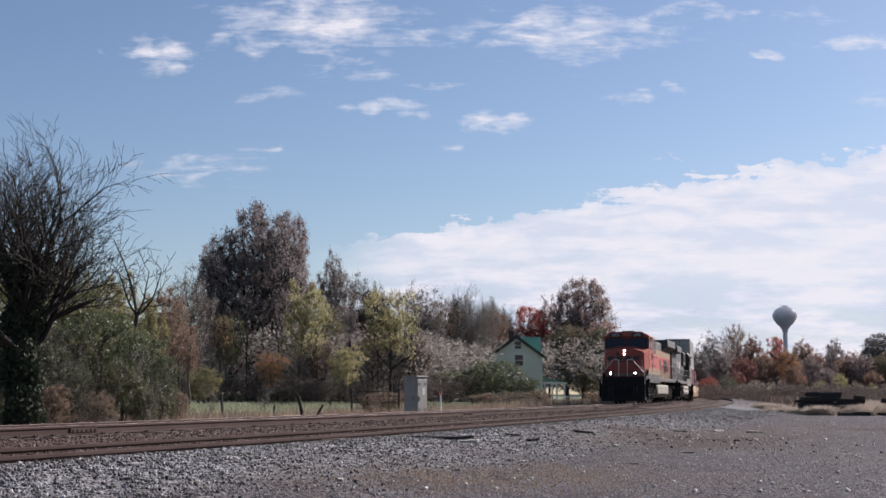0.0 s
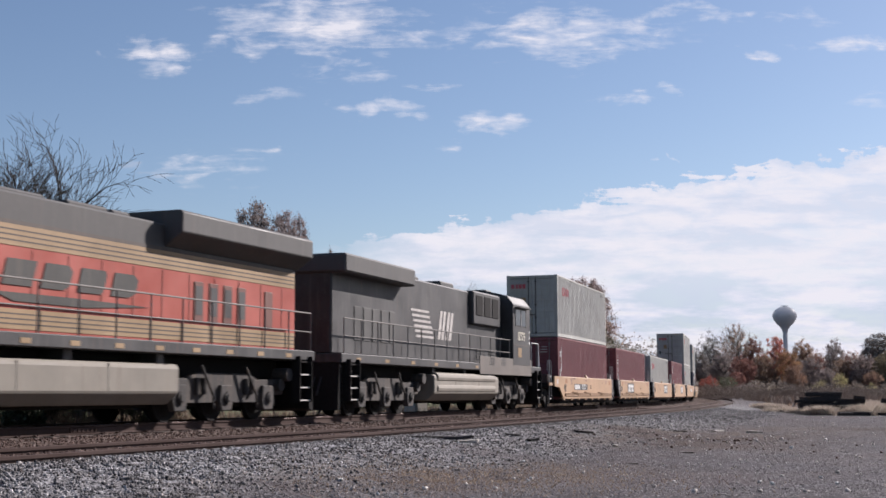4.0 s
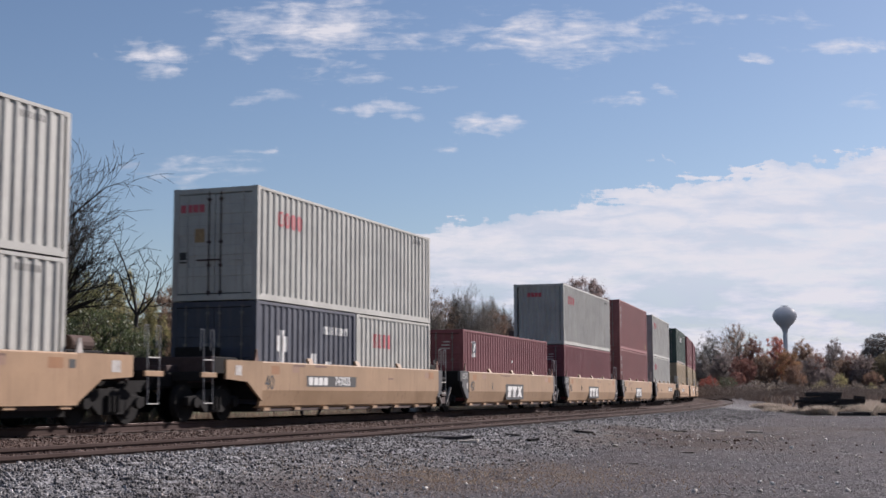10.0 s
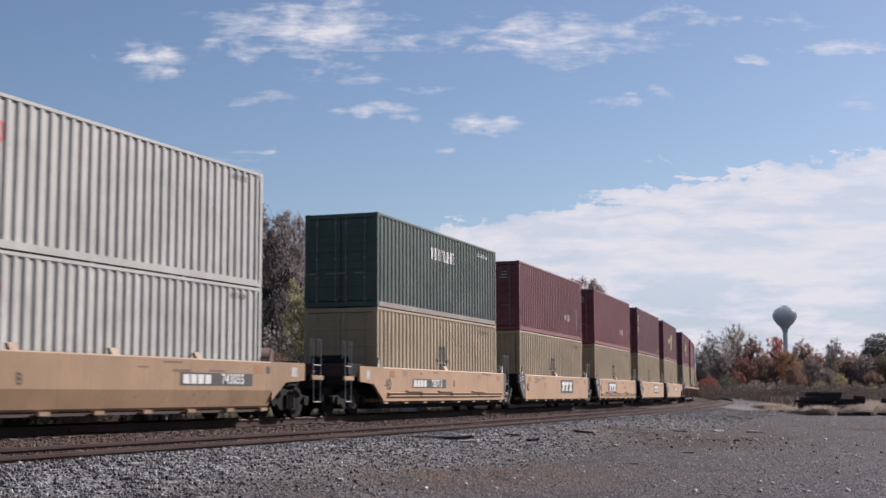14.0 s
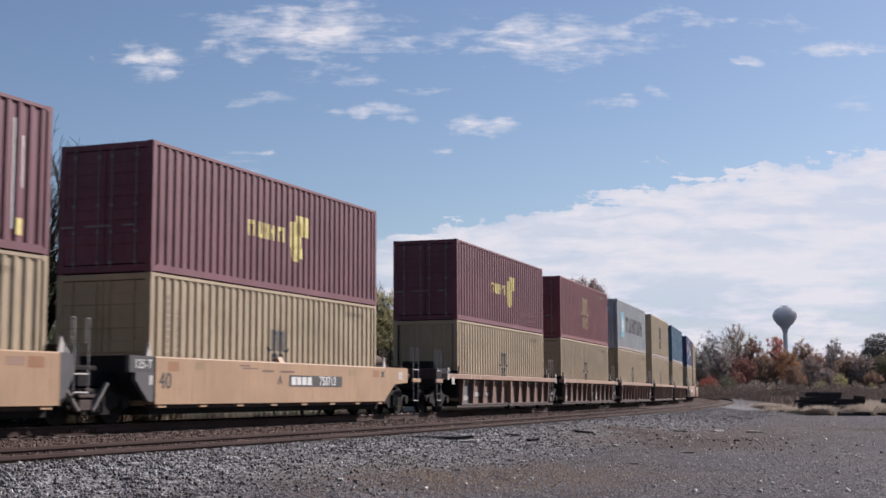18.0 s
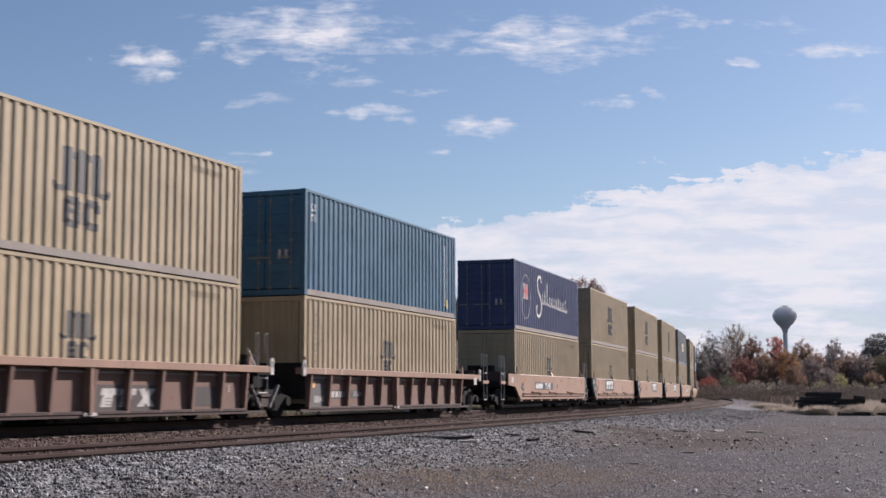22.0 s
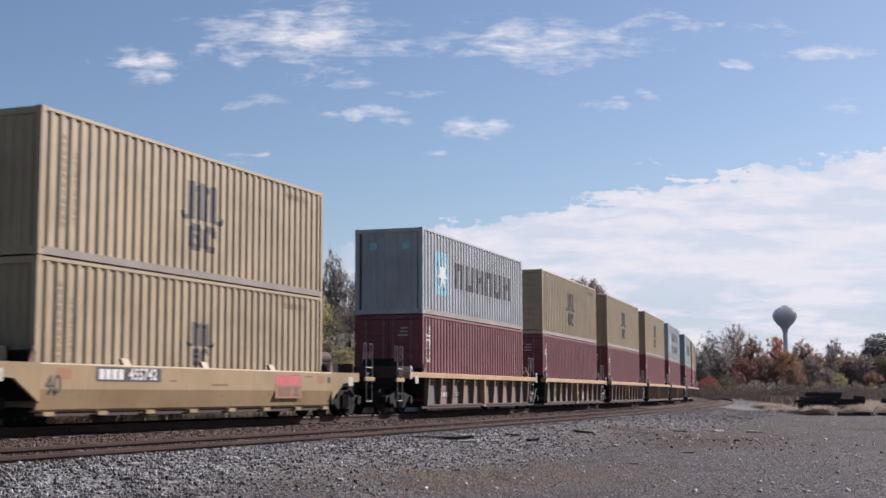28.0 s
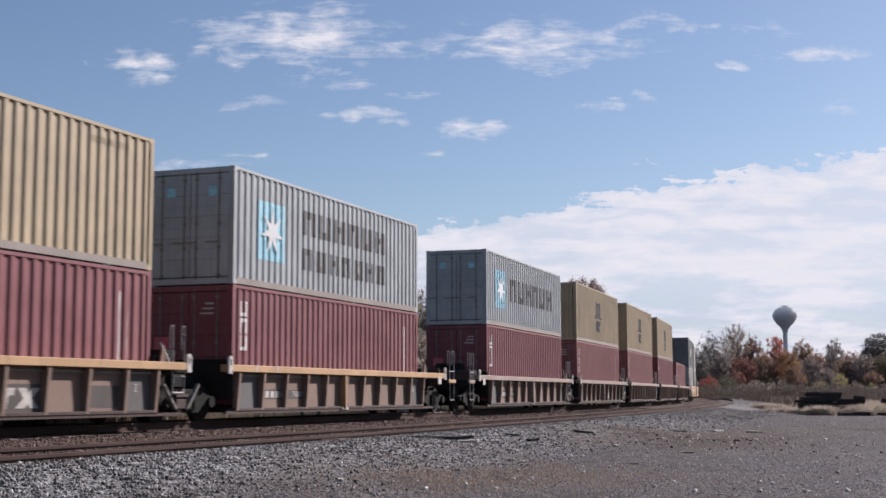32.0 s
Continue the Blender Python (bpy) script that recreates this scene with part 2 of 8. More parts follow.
def bark_material(name, colour):
    m, nt, b = material(name, 0.9, spec=0.2)
    co = coords(nt)
    mp = nt.nodes.new("ShaderNodeMapping")
    mp.inputs["Scale"].default_value = (9, 9, 1.6)
    nt.links.new(co, mp.inputs["Vector"])
    n = noise_node(nt, mp.outputs[0], 1.5, 7)
    nt.links.new(ramp(nt, n, [(0.3, tuple(c * 0.55 for c in colour)), (0.7, tuple(c * 1.4 for c in colour))]), b.inputs["Base Color"])
    bump(nt, b, n, 0.6, 0.03)
    return m


M_OOCL = painted("paint_pale_grey", (0.65, 0.645, 0.60), amount=0.30)
M_MAROON = painted("paint_maroon", (0.27, 0.064, 0.080), amount=0.25, dirt=(0.20, 0.12, 0.11))
M_RED = painted("paint_brick_red", (0.36, 0.125, 0.125), amount=0.25, dirt=(0.22, 0.12, 0.10))
M_PLUM = painted("paint_plum", (0.20, 0.046, 0.074), amount=0.2, dirt=(0.18, 0.11, 0.11))
M_TAN = painted("paint_straw_yellow", (0.56, 0.435, 0.275), amount=0.3, dirt=(0.20, 0.15, 0.09))
M_GREEN = painted("paint_bottle_green", (0.065, 0.115, 0.095), amount=0.2, dirt=(0.15, 0.13, 0.10))
M_TEAL = painted("paint_teal_blue", (0.036, 0.155, 0.270), amount=0.16, dirt=(0.12, 0.12, 0.12))
M_NAVY = painted("paint_deep_blue", (0.046, 0.070, 0.205), amount=0.18, dirt=(0.10, 0.10, 0.12))
M_SLATE = painted("paint_dark_slate", (0.080, 0.092, 0.135), amount=0.25)
M_SILVER = painted("paint_silver_grey", (0.53, 0.57, 0.60), amount=0.25)
M_GREY = painted("paint_mid_grey", (0.24, 0.25, 0.26), amount=0.35)
M_WELL = painted("paint_faded_wagon_yellow", (0.60, 0.375, 0.215), amount=0.38, rough=0.65, rust=0.04, dirt=(0.17, 0.10, 0.06))
M_WELL_PINK = painted("paint_faded_wagon_rose", (0.45, 0.272, 0.19), amount=0.38, rough=0.65, rust=0.05, dirt=(0.17, 0.10, 0.06))
M_WELL_OCHRE = painted("paint_wagon_ochre", (0.47, 0.295, 0.165), amount=0.45, rough=0.65, rust=0.05, dirt=(0.15, 0.09, 0.05))
M_WELL_GOLD = painted("paint_wagon_gold", (0.47, 0.325, 0.165), amount=0.35, rough=0.6, rust=0.03, dirt=(0.17, 0.10, 0.05))
M_WELL_BROWN = painted("paint_rusted_wagon_brown", (0.27, 0.155, 0.12), amount=0.5, rough=0.75, rust=0.10, dirt=(0.12, 0.08, 0.06))
M_WELL_DUST = painted("paint_dusty_wagon_grey", (0.32, 0.215, 0.17), amount=0.45, rough=0.8, rust=0.05)
M_SILL_GREY = painted("paint_greyed_wagon_sill", (0.44, 0.33, 0.28), amount=0.4, rough=0.65, rust=0.05)
M_SILL = painted("paint_wagon_sill", (0.66, 0.40, 0.20), amount=0.35, rough=0.6, rust=0.05)
M_DARK = plain("grimy_black_steel", (0.016, 0.015, 0.015), 0.95)
M_DARK.node_tree.nodes["Principled BSDF"].inputs["Specular IOR Level"].default_value = 0.15
M_STEEL = plain("dirty_grey_steel", (0.16, 0.15, 0.14), 0.6, 0.3)
M_PALESTEEL = plain("pale_worn_steel", (0.40, 0.385, 0.37), 0.6, 0.2)
M_WHITE = plain("white_marking_paint", (0.56, 0.555, 0.54), 0.6, vary=0.1)
M_BLACK = plain("black_marking_paint", (0.02, 0.02, 0.022), 0.6)
M_GOLDMARK = plain("yellow_marking_paint", (0.55, 0.30, 0.09), 0.6)
M_REDMARK = plain("red_marking_paint", (0.42, 0.07, 0.085), 0.6)
M_YELMARK = plain("yellow_marking_paint", (0.52, 0.42, 0.13), 0.6)
M_BLUEMARK = plain("light_blue_marking_paint", (0.22, 0.44, 0.53), 0.6)
M_NAVYMARK = plain("charcoal_marking_paint", (0.042, 0.038, 0.040), 0.6)
M_ORANGE = painted("paint_locomotive_orange", (0.56, 0.100, 0.066), amount=0.26, rough=0.45, dirt=(0.20, 0.09, 0.06))
M_LOCOBLACK = painted("paint_locomotive_black", (0.062, 0.060, 0.062), amount=0.45, rough=0.5, dirt=(0.13, 0.12, 0.11))
M_LOCODARK = painted("paint_locomotive_dark_roof", (0.095, 0.092, 0.09), amount=0.35, rough=0.6, dirt=(0.12, 0.11, 0.10))
M_EMBDULL = painted("paint_dull_emblem", (0.22, 0.075, 0.055), amount=0.3)
M_STRIPE = painted("paint_stripe_yellow", (0.50, 0.33, 0.17), amount=0.25)
M_TANK = painted("paint_dusty_tank", (0.37, 0.335, 0.28), amount=0.25, rough=0.7)
M_TRUCK = painted("dusty_bogie_steel", (0.07, 0.063, 0.06), amount=0.6, rough=0.85)
M_GLASS_DARK = plain("dark_cab_glass", (0.015, 0.017, 0.02), 0.08, vary=0.05)
M_RUBBER = plain("black_hose_rubber", (0.02, 0.02, 0.02), 0.7)
M_LAMP = glow("headlight_glow", (1.0, 0.97, 0.92), 6.0)
M_PLATE = painted("paint_dark_grey_plate", (0.095, 0.095, 0.105), amount=0.3, rough=0.6, dirt=(0.10, 0.08, 0.07))
M_TRIM = painted("paint_dusty_grey_rail", (0.385, 0.33, 0.29), amount=0.45, dirt=(0.16, 0.11, 0.10))
M_RUSTDARK = plain("dark_rusted_steel", (0.045, 0.026, 0.024), 0.9, vary=0.3)
M_RAIL = painted("rusted_rail", (0.088, 0.054, 0.046), amount=0.45, rough=0.8, dirt=(0.04, 0.024, 0.022), streak=False)
M_RAIL.node_tree.nodes["Principled BSDF"].inputs["Specular IOR Level"].default_value = 0.08
M_RAILHEAD = plain("worn_rail_head", (0.15, 0.115, 0.105), 0.45, 0.5, vary=0.2)
M_TIE = plain("weathered_tie_wood", (0.085, 0.062, 0.052), 0.95, vary=0.35)
M_TIMBER = plain("old_dark_timber", (0.030, 0.024, 0.022), 0.95, vary=0.35)
M_PALEWOOD = plain("pale_split_wood", (0.36, 0.33, 0.29), 0.9, vary=0.25)
M_SIDING = plain("pale_green_house_boards", (0.62, 0.63, 0.53), 0.75, vary=0.08)
M_ROOFGREEN = plain("green_metal_roof", (0.075, 0.24, 0.17), 0.5, 0.2, vary=0.15)
M_TRIMDARK = plain("dark_house_trim", (0.03, 0.03, 0.032), 0.7)
M_TRIMWHITE = plain("white_house_trim", (0.70, 0.70, 0.67), 0.7, vary=0.08)
M_BRICK = plain("dark_chimney_brick", (0.10, 0.065, 0.06), 0.9)
M_CABINET = painted("paint_aluminium_cabinet", (0.58, 0.54, 0.49), amount=0.25, rough=0.5)
M_TOWER = plain("pale_blue_grey_tank_paint", (0.46, 0.47, 0.51), 0.45, vary=0.06, scale=0.2)
M_BARK = bark_material("grey_brown_bark", (0.085, 0.070, 0.060))
M_BARK_PALE = bark_material("pale_grey_bark", (0.22, 0.195, 0.17))
M_BARK_DARK = bark_material("dark_bark", (0.035, 0.030, 0.028))
# russet lifted and blued, with distant haze painted into it
L_OAK = leaf_material("leaves_russet_hazed", [(0.0, (0.080, 0.063, 0.067)), (0.5, (0.115, 0.089, 0.092)), (1.0, (0.160, 0.120, 0.116))], 0.55)
# the palest stop paints sun glints on a few shrub leaves
L_SHRUB = leaf_material("leaves_shrub_green", [(0.0, (0.022, 0.032, 0.012)), (0.6, (0.044, 0.058, 0.022)), (0.93, (0.085, 0.098, 0.042)), (1.0, (0.16, 0.17, 0.11))], 0.45, 0.42, 0.5)
# grey-brown made paler to carry the painted haze of the far understorey
L_UNDER = leaf_material("leaves_grey_brown_understorey_hazed", [(0.0, (0.10, 0.088, 0.086)), (0.6, (0.142, 0.124, 0.118)), (1.0, (0.185, 0.158, 0.142))], 0.5)
L_SCRUB = leaf_material("scrub_mauve_brown", [(0.0, (0.036, 0.028, 0.026)), (0.6, (0.054, 0.041, 0.037)), (1.0, (0.082, 0.060, 0.050))], 0.25)
L_KHAKI = leaf_material("leaves_dull_khaki", [(0.0, (0.062, 0.055, 0.034)), (0.6, (0.088, 0.076, 0.046)), (1.0, (0.125, 0.098, 0.062))], 0.4)
L_YELLOW = leaf_material("leaves_yellow_green", [(0.0, (0.120, 0.110, 0.050)), (0.6, (0.175, 0.155, 0.070)), (1.0, (0.225, 0.195, 0.092))], 0.55)
L_OLIVE = leaf_material("leaves_olive", [(0.0, (0.060, 0.062, 0.024)), (0.6, (0.11, 0.10, 0.040)), (1.0, (0.17, 0.14, 0.06))])
# last stop: glints put into the colour of a few leaves
L_GREEN = leaf_material("leaves_green", [(0.0, (0.030, 0.035, 0.016)), (0.6, (0.056, 0.060, 0.029)), (0.92, (0.085, 0.088, 0.044)), (1.0, (0.17, 0.17, 0.12))], 0.45, 0.42, 0.5)
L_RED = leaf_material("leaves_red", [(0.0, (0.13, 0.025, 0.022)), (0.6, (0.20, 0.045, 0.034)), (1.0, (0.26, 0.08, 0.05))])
L_ORANGE = leaf_material("leaves_orange", [(0.0, (0.11, 0.055, 0.028)), (0.6, (0.18, 0.090, 0.042)), (1.0, (0.24, 0.135, 0.065))])
L_MAROON = leaf_material("leaves_dull_maroon", [(0.0, (0.075, 0.030, 0.028)), (0.6, (0.125, 0.048, 0.042)), (1.0, (0.18, 0.085, 0.066))])
L_AMBER = leaf_material("leaves_amber", [(0.0, (0.12, 0.072, 0.030)), (0.6, (0.18, 0.115, 0.045)), (1.0, (0.25, 0.17, 0.075))])
L_BROWN = leaf_material("leaves_brown", [(0.0, (0.075, 0.045, 0.034)), (0.6, (0.13, 0.080, 0.058)), (1.0, (0.19, 0.12, 0.085))])
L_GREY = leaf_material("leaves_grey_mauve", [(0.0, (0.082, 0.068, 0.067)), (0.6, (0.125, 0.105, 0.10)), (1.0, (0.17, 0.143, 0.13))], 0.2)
L_IVY = leaf_material("leaves_ivy", [(0.0, (0.012, 0.018, 0.010)), (0.8, (0.026, 0.034, 0.017)), (1.0, (0.06, 0.07, 0.045))], 0.1)
L_STRAW = leaf_material("dry_straw", [(0.0, (0.15, 0.112, 0.095)), (0.6, (0.225, 0.172, 0.145)), (1.0, (0.31, 0.245, 0.205))], 0.5)
L_WEED = leaf_material("dry_weeds", [(0.0, (0.085, 0.055, 0.040)), (0.6, (0.15, 0.10, 0.072)), (1.0, (0.23, 0.17, 0.12))], 0.3)
L_GRASS = leaf_material("grass_blades", [(0.0, (0.075, 0.09, 0.05)), (0.6, (0.115, 0.135, 0.08)), (1.0, (0.17, 0.17, 0.11))], 0.3)


def stone_material(name, stops):
    m, nt, b = material(name, 0.9, spec=0.12)
    g = nt.nodes.new("ShaderNodeNewGeometry").outputs["Random Per Island"]
    n = noise_node(nt, coords(nt), 40, 3)
    col = mix(nt, 1.0, ramp(nt, g, stops), ramp(nt, n, [(0.3, 0.75), (0.7, 1.2)]), "MULTIPLY")
    stain = noise_node(nt, coords(nt), 0.55, 6, 0.65)
    col = mix(nt, 1.0, col, ramp(nt, stain, [(0.34, (0.62, 0.56, 0.52)), (0.50, (0.98, 0.95, 0.93)), (0.66, (1.22, 1.22, 1.23))]), "MULTIPLY")
    nt.links.new(col, b.inputs["Base Color"])
    return m


ST_GREY = stone_material("grey_ballast_stone", [(0.0, (0.052, 0.051, 0.052)), (0.45, (0.125, 0.123, 0.125)), (0.88, (0.25, 0.246, 0.25)), (1.0, (0.48, 0.475, 0.475))])
ST_PALE = stone_material("pale_debris", [(0.0, (0.30, 0.28, 0.26)), (1.0, (0.60, 0.58, 0.55))])
ST_BROWN = stone_material("rusty_ballast_stone", [(0.0, (0.036, 0.024, 0.021)), (0.5, (0.078, 0.051, 0.043)), (0.9, (0.15, 0.108, 0.094)), (1.0, (0.28, 0.235, 0.215))])


def ground_material():
    m, nt, b = material("ground_gravel_and_grass", 0.95, spec=0.08)
    co = coords(nt)

    def zone(name):
        a = nt.nodes.new("ShaderNodeAttribute")
        a.attribute_name = name
        return a.outputs["Fac"]
    v = nt.nodes.new("ShaderNodeTexVoronoi")
    v.inputs["Scale"].default_value = 17.0
    nt.links.new(co, v.inputs["Vector"])
    v2 = nt.nodes.new("ShaderNodeTexVoronoi")
    v2.inputs["Scale"].default_value = 34.0
    nt.links.new(co, v2.inputs["Vector"])
    sep = nt.nodes.new("ShaderNodeSeparateColor")
    nt.links.new(v.outputs["Color"], sep.inputs[0])
    sep2 = nt.nodes.new("ShaderNodeSeparateColor")
    nt.links.new(v2.outputs["Color"], sep2.inputs[0])
    big = noise_node(nt, co, 0.35, 6)
    mid = noise_node(nt, co, 2.2, 6)
    lot = ramp(nt, sep2.outputs[0], [(0.0, (0.040, 0.036, 0.039)), (0.5, (0.076, 0.069, 0.073)), (0.9, (0.128, 0.119, 0.126)), (1.0, (0.280, 0.262, 0.277))])
    lot = mix(nt, ramp(nt, big, [(0.44, 0.0), (0.60, 0.70)]), lot, (0.095, 0.078, 0.077))
    patchy = noise_node(nt, co, 0.9, 7, 0.7)
    lot = mix(nt, ramp(nt, patchy, [(0.54, 0.0), (0.64, 0.70)]), lot, (0.058, 0.048, 0.049))
    lot = mix(nt, ramp(nt, patchy, [(0.30, 0.8), (0.42, 0.0)]), lot, (0.150, 0.138, 0.143))
    lot = mix(nt, ramp(nt, mid, [(0.5, 0.0), (0.75, 0.35)]), lot, (0.085, 0.076, 0.079))
    grey = ramp(nt, sep.outputs[0], [(0.0, (0.082, 0.079, 0.080)), (0.5, (0.165, 0.160, 0.162)), (1.0, (0.33, 0.322, 0.325))])
    brown = ramp(nt, sep.outputs[1], [(0.0, (0.037, 0.025, 0.022)), (0.6, (0.084, 0.056, 0.047)), (1.0, (0.16, 0.13, 0.115))])
    dry = ramp(nt, mid, [(0.3, (0.062, 0.048, 0.039)), (0.7, (0.125, 0.097, 0.077))])
    green = ramp(nt, mid, [(0.3, (0.12, 0.145, 0.085)), (0.7, (0.19, 0.21, 0.135))])
    earth = ramp(nt, mid, [(0.3, (0.07, 0.052, 0.038)), (0.7, (0.15, 0.11, 0.08))])
    col = mix(nt, zone("zone_grey"), lot, grey)
    col = mix(nt, zone("zone_brown"), col, brown)
    patch = maths(nt, "MULTIPLY", zone("zone_dry"), ramp(nt, mid, [(0.36, 0.15), (0.6, 1.0)]))
    col = mix(nt, patch, col, dry)
    dirt = ramp(nt, patchy, [(0.35, (0.046, 0.033, 0.031)), (0.65, (0.082, 0.060, 0.055))])
    col = mix(nt, maths(nt, "MULTIPLY", zone("zone_dirt"), ramp(nt, patchy, [(0.30, 0.35), (0.48, 1.0)])), col, dirt)
    col = mix(nt, zone("zone_earth"), col, earth)
    col = mix(nt, zone("zone_green"), col, green)
    nt.links.new(col, b.inputs["Base Color"])
    bump(nt, b, maths(nt, "ADD", v.outputs["Distance"], v2.outputs["Distance"]), 0.7, 0.035)
    return m


# ---- clouds: one high thin layer, drifting ----
CLOUD_H = 100.0
CLOUD_K = 1000.0 * CLOUD_H / 150.0
FOCAL = 2326.4


def cloud_xy(px, py):
    """Where a place in the opening view lies on the cloud layer."""
    a, c = (px - 784) / FOCAL, (441 - py) / FOCAL
    cp, sp = math.cos(radians(6.346)), math.sin(radians(6.346))
    fy, fz = cp - c * sp, sp + c * cp
    k = (CLOUD_H - 0.5875) / fz
    return a * k, fy * k


def cloud_material():
    m = bpy.data.materials.new("thin_cloud")
    m.use_nodes = True
    nt = m.node_tree
    nt.nodes.clear()
    co = coords(nt)
    sep = nt.nodes.new("ShaderNodeSeparateXYZ")
    nt.links.new(co, sep.inputs[0])
    # view-like coordinates over the flat layer: across = x / y, up = 1 / y
    inv = maths(nt, "DIVIDE", CLOUD_K, sep.outputs[1])
    across = maths(nt, "MULTIPLY", maths(nt, "DIVIDE", sep.outputs[0], sep.outputs[1]), 2.0)
    comb = nt.nodes.new("ShaderNodeCombineXYZ")
    nt.links.new(across, comb.inputs[0])
    nt.links.new(maths(nt, "MULTIPLY", inv, 0.30), comb.inputs[1])
    flow = comb.outputs[0]
    st = nt.nodes.new("ShaderNodeMapping")
    st.inputs["Scale"].default_value = (1.0, 4.4, 1.0)
    st.inputs["Rotation"].default_value = (0, 0, radians(-6))
    nt.links.new(flow, st.inputs["Vector"])
    wisps = noise_node(nt, st.outputs[0], 11.0, 8, 0.60)
    wisps.node.inputs["Distortion"].default_value = 0.7
    puffs = noise_node(nt, flow, 30.0, 6, 0.6)

    wn_ = nt.nodes.new("ShaderNodeTexNoise")
    wn_.inputs["Scale"].default_value, wn_.inputs["Detail"].default_value = 14.0, 5.0
    nt.links.new(flow, wn_.inputs["Vector"])
    off = nt.nodes.new("ShaderNodeVectorMath")
    off.operation = "SUBTRACT"
    nt.links.new(wn_.outputs["Color"], off.inputs[0])
    off.inputs[1].default_value = (0.5, 0.5, 0.5)
    sc = nt.nodes.new("ShaderNodeVectorMath")
    sc.operation = "MULTIPLY"
    nt.links.new(off.outputs[0], sc.inputs[0])
    sc.inputs[1].default_value = (0.20, 0.075, 0.0)
    ad = nt.nodes.new("ShaderNodeVectorMath")
    nt.links.new(flow, ad.inputs[0])
    nt.links.new(sc.outputs[0], ad.inputs[1])
    warped = ad.outputs[0]

    def blob(px, py, wx, wy, power):
        cx, cy = cloud_xy(px, py)
        ax, ay = 2.0 * cx / cy, 0.30 * CLOUD_K / cy
        mp = nt.nodes.new("ShaderNodeMapping")
        kx, ky = FOCAL / (2.0 * wx), FOCAL * CLOUD_H / (0.30 * CLOUD_K * wy)
        mp.inputs["Scale"].default_value = (kx, ky, 1)
        mp.inputs["Location"].default_value = (-ax * kx, -ay * ky, 0)
        nt.links.new(warped, mp.inputs["Vector"])
        ln = nt.nodes.new("ShaderNodeVectorMath")
        ln.operation = "LENGTH"
        nt.links.new(mp.outputs[0], ln.inputs[0])
        mr = nt.nodes.new("ShaderNodeMapRange")
        mr.interpolation_type = "SMOOTHSTEP"
        for key, value in (("From Min", 1.0), ("From Max", 0.0), ("To Min", 0.0), ("To Max", power)):
            mr.inputs[key].default_value = value
        nt.links.new(ln.outputs["Value"], mr.inputs["Value"])
        return mr.outputs[0]
    total = None
    for args in CLOUDS:
        q = blob(*args)
        total = q if total is None else maths(nt, "MAXIMUM", total, q)
    streaks = noise_node(nt, st.outputs[0], 24.0, 7, 0.62)
    grain = maths(nt, "ADD", maths(nt, "MULTIPLY", wisps, 0.55), maths(nt, "ADD", maths(nt, "MULTIPLY", streaks, 0.30), maths(nt, "MULTIPLY", puffs, 0.15)))
    wisp_cover = maths(nt, "MULTIPLY", maths(nt, "ADD", maths(nt, "SUBTRACT", total, 0.30), maths(nt, "MULTIPLY", maths(nt, "SUBTRACT", grain, 0.5), 4.2)), 1.0, True)
    wisp_cover = maths(nt, "MULTIPLY", maths(nt, "POWER", wisp_cover, 1.25), 0.92)
    wisp_cover = maths(nt, "MULTIPLY", wisp_cover, ramp(nt, total, [(0.0, 0.0), (0.45, 1.0)]))
    # the great bank: below a line that climbs to the right
    x1, y1 = cloud_xy(640, 422)
    x2, y2 = cloud_xy(1500, 272)
    ax1, ay1, ax2, ay2 = 2 * x1 / y1, 0.30 * CLOUD_K / y1, 2 * x2 / y2, 0.30 * CLOUD_K / y2
    slope = (ay2 - ay1) / (ax2 - ax1)
    edge = maths(nt, "SUBTRACT", maths(nt, "ADD", maths(nt, "MULTIPLY", across, slope), ay1 - slope * ax1), comb_y(nt, inv))
    edge = maths(nt, "ADD", edge, maths(nt, "MULTIPLY", maths(nt, "SUBTRACT", maths(nt, "ADD", wisps, maths(nt, "MULTIPLY", puffs, 0.7)), 0.85), 0.085))
    bank = ramp(nt, maths(nt, "ADD", maths(nt, "MULTIPLY", edge, 9.0), 0.25, True), [(0.26, 0.0), (0.31, 0.82), (0.48, 0.98)])
    left = nt.nodes.new("ShaderNodeMapRange")
    left.interpolation_type = "SMOOTHSTEP"
    for key, value in (("From Min", 2.0 * (520 - 784) / FOCAL), ("From Max", 2.0 * (760 - 784) / FOCAL)):
        left.inputs[key].default_value = value
    nt.links.new(across, left.inputs["Value"])
    layers = noise_node(nt, st.outputs[0], 5.5, 6)
    thin = ramp(nt, layers, [(0.40, 0.70), (0.54, 1.0)])
    low = ramp(nt, maths(nt, "MULTIPLY", comb_y(nt, inv), 4.0), [(0.45, 0.0), (0.80, 1.0)])
    thin = mix(nt, maths(nt, "MULTIPLY", low, 0.55), thin, (1.0, 1.0, 1.0))
    bank = maths(nt, "MULTIPLY", maths(nt, "MULTIPLY", bank, left.outputs[0]), thin)
    bank = maths(nt, "MULTIPLY", bank, ramp(nt, maths(nt, "ADD", maths(nt, "MULTIPLY", wisps, 0.7), maths(nt, "MULTIPLY", puffs, 0.3)), [(0.36, 0.72), (0.56, 1.0)]))
    cover = maths(nt, "MAXIMUM", wisp_cover, bank)
    em = nt.nodes.new("ShaderNodeEmission")
    grey_blue = ramp(nt, layers, [(0.42, (0.60, 0.70, 0.87)), (0.50, (0.80, 0.85, 0.97)), (0.57, (0.96, 0.96, 1.0))])
    nt.links.new(mix(nt, maths(nt, "MULTIPLY", low, 0.6), grey_blue, (0.97, 0.975, 0.99)), em.inputs["Color"])
    em.inputs["Strength"].default_value = CLOUD_GLOW
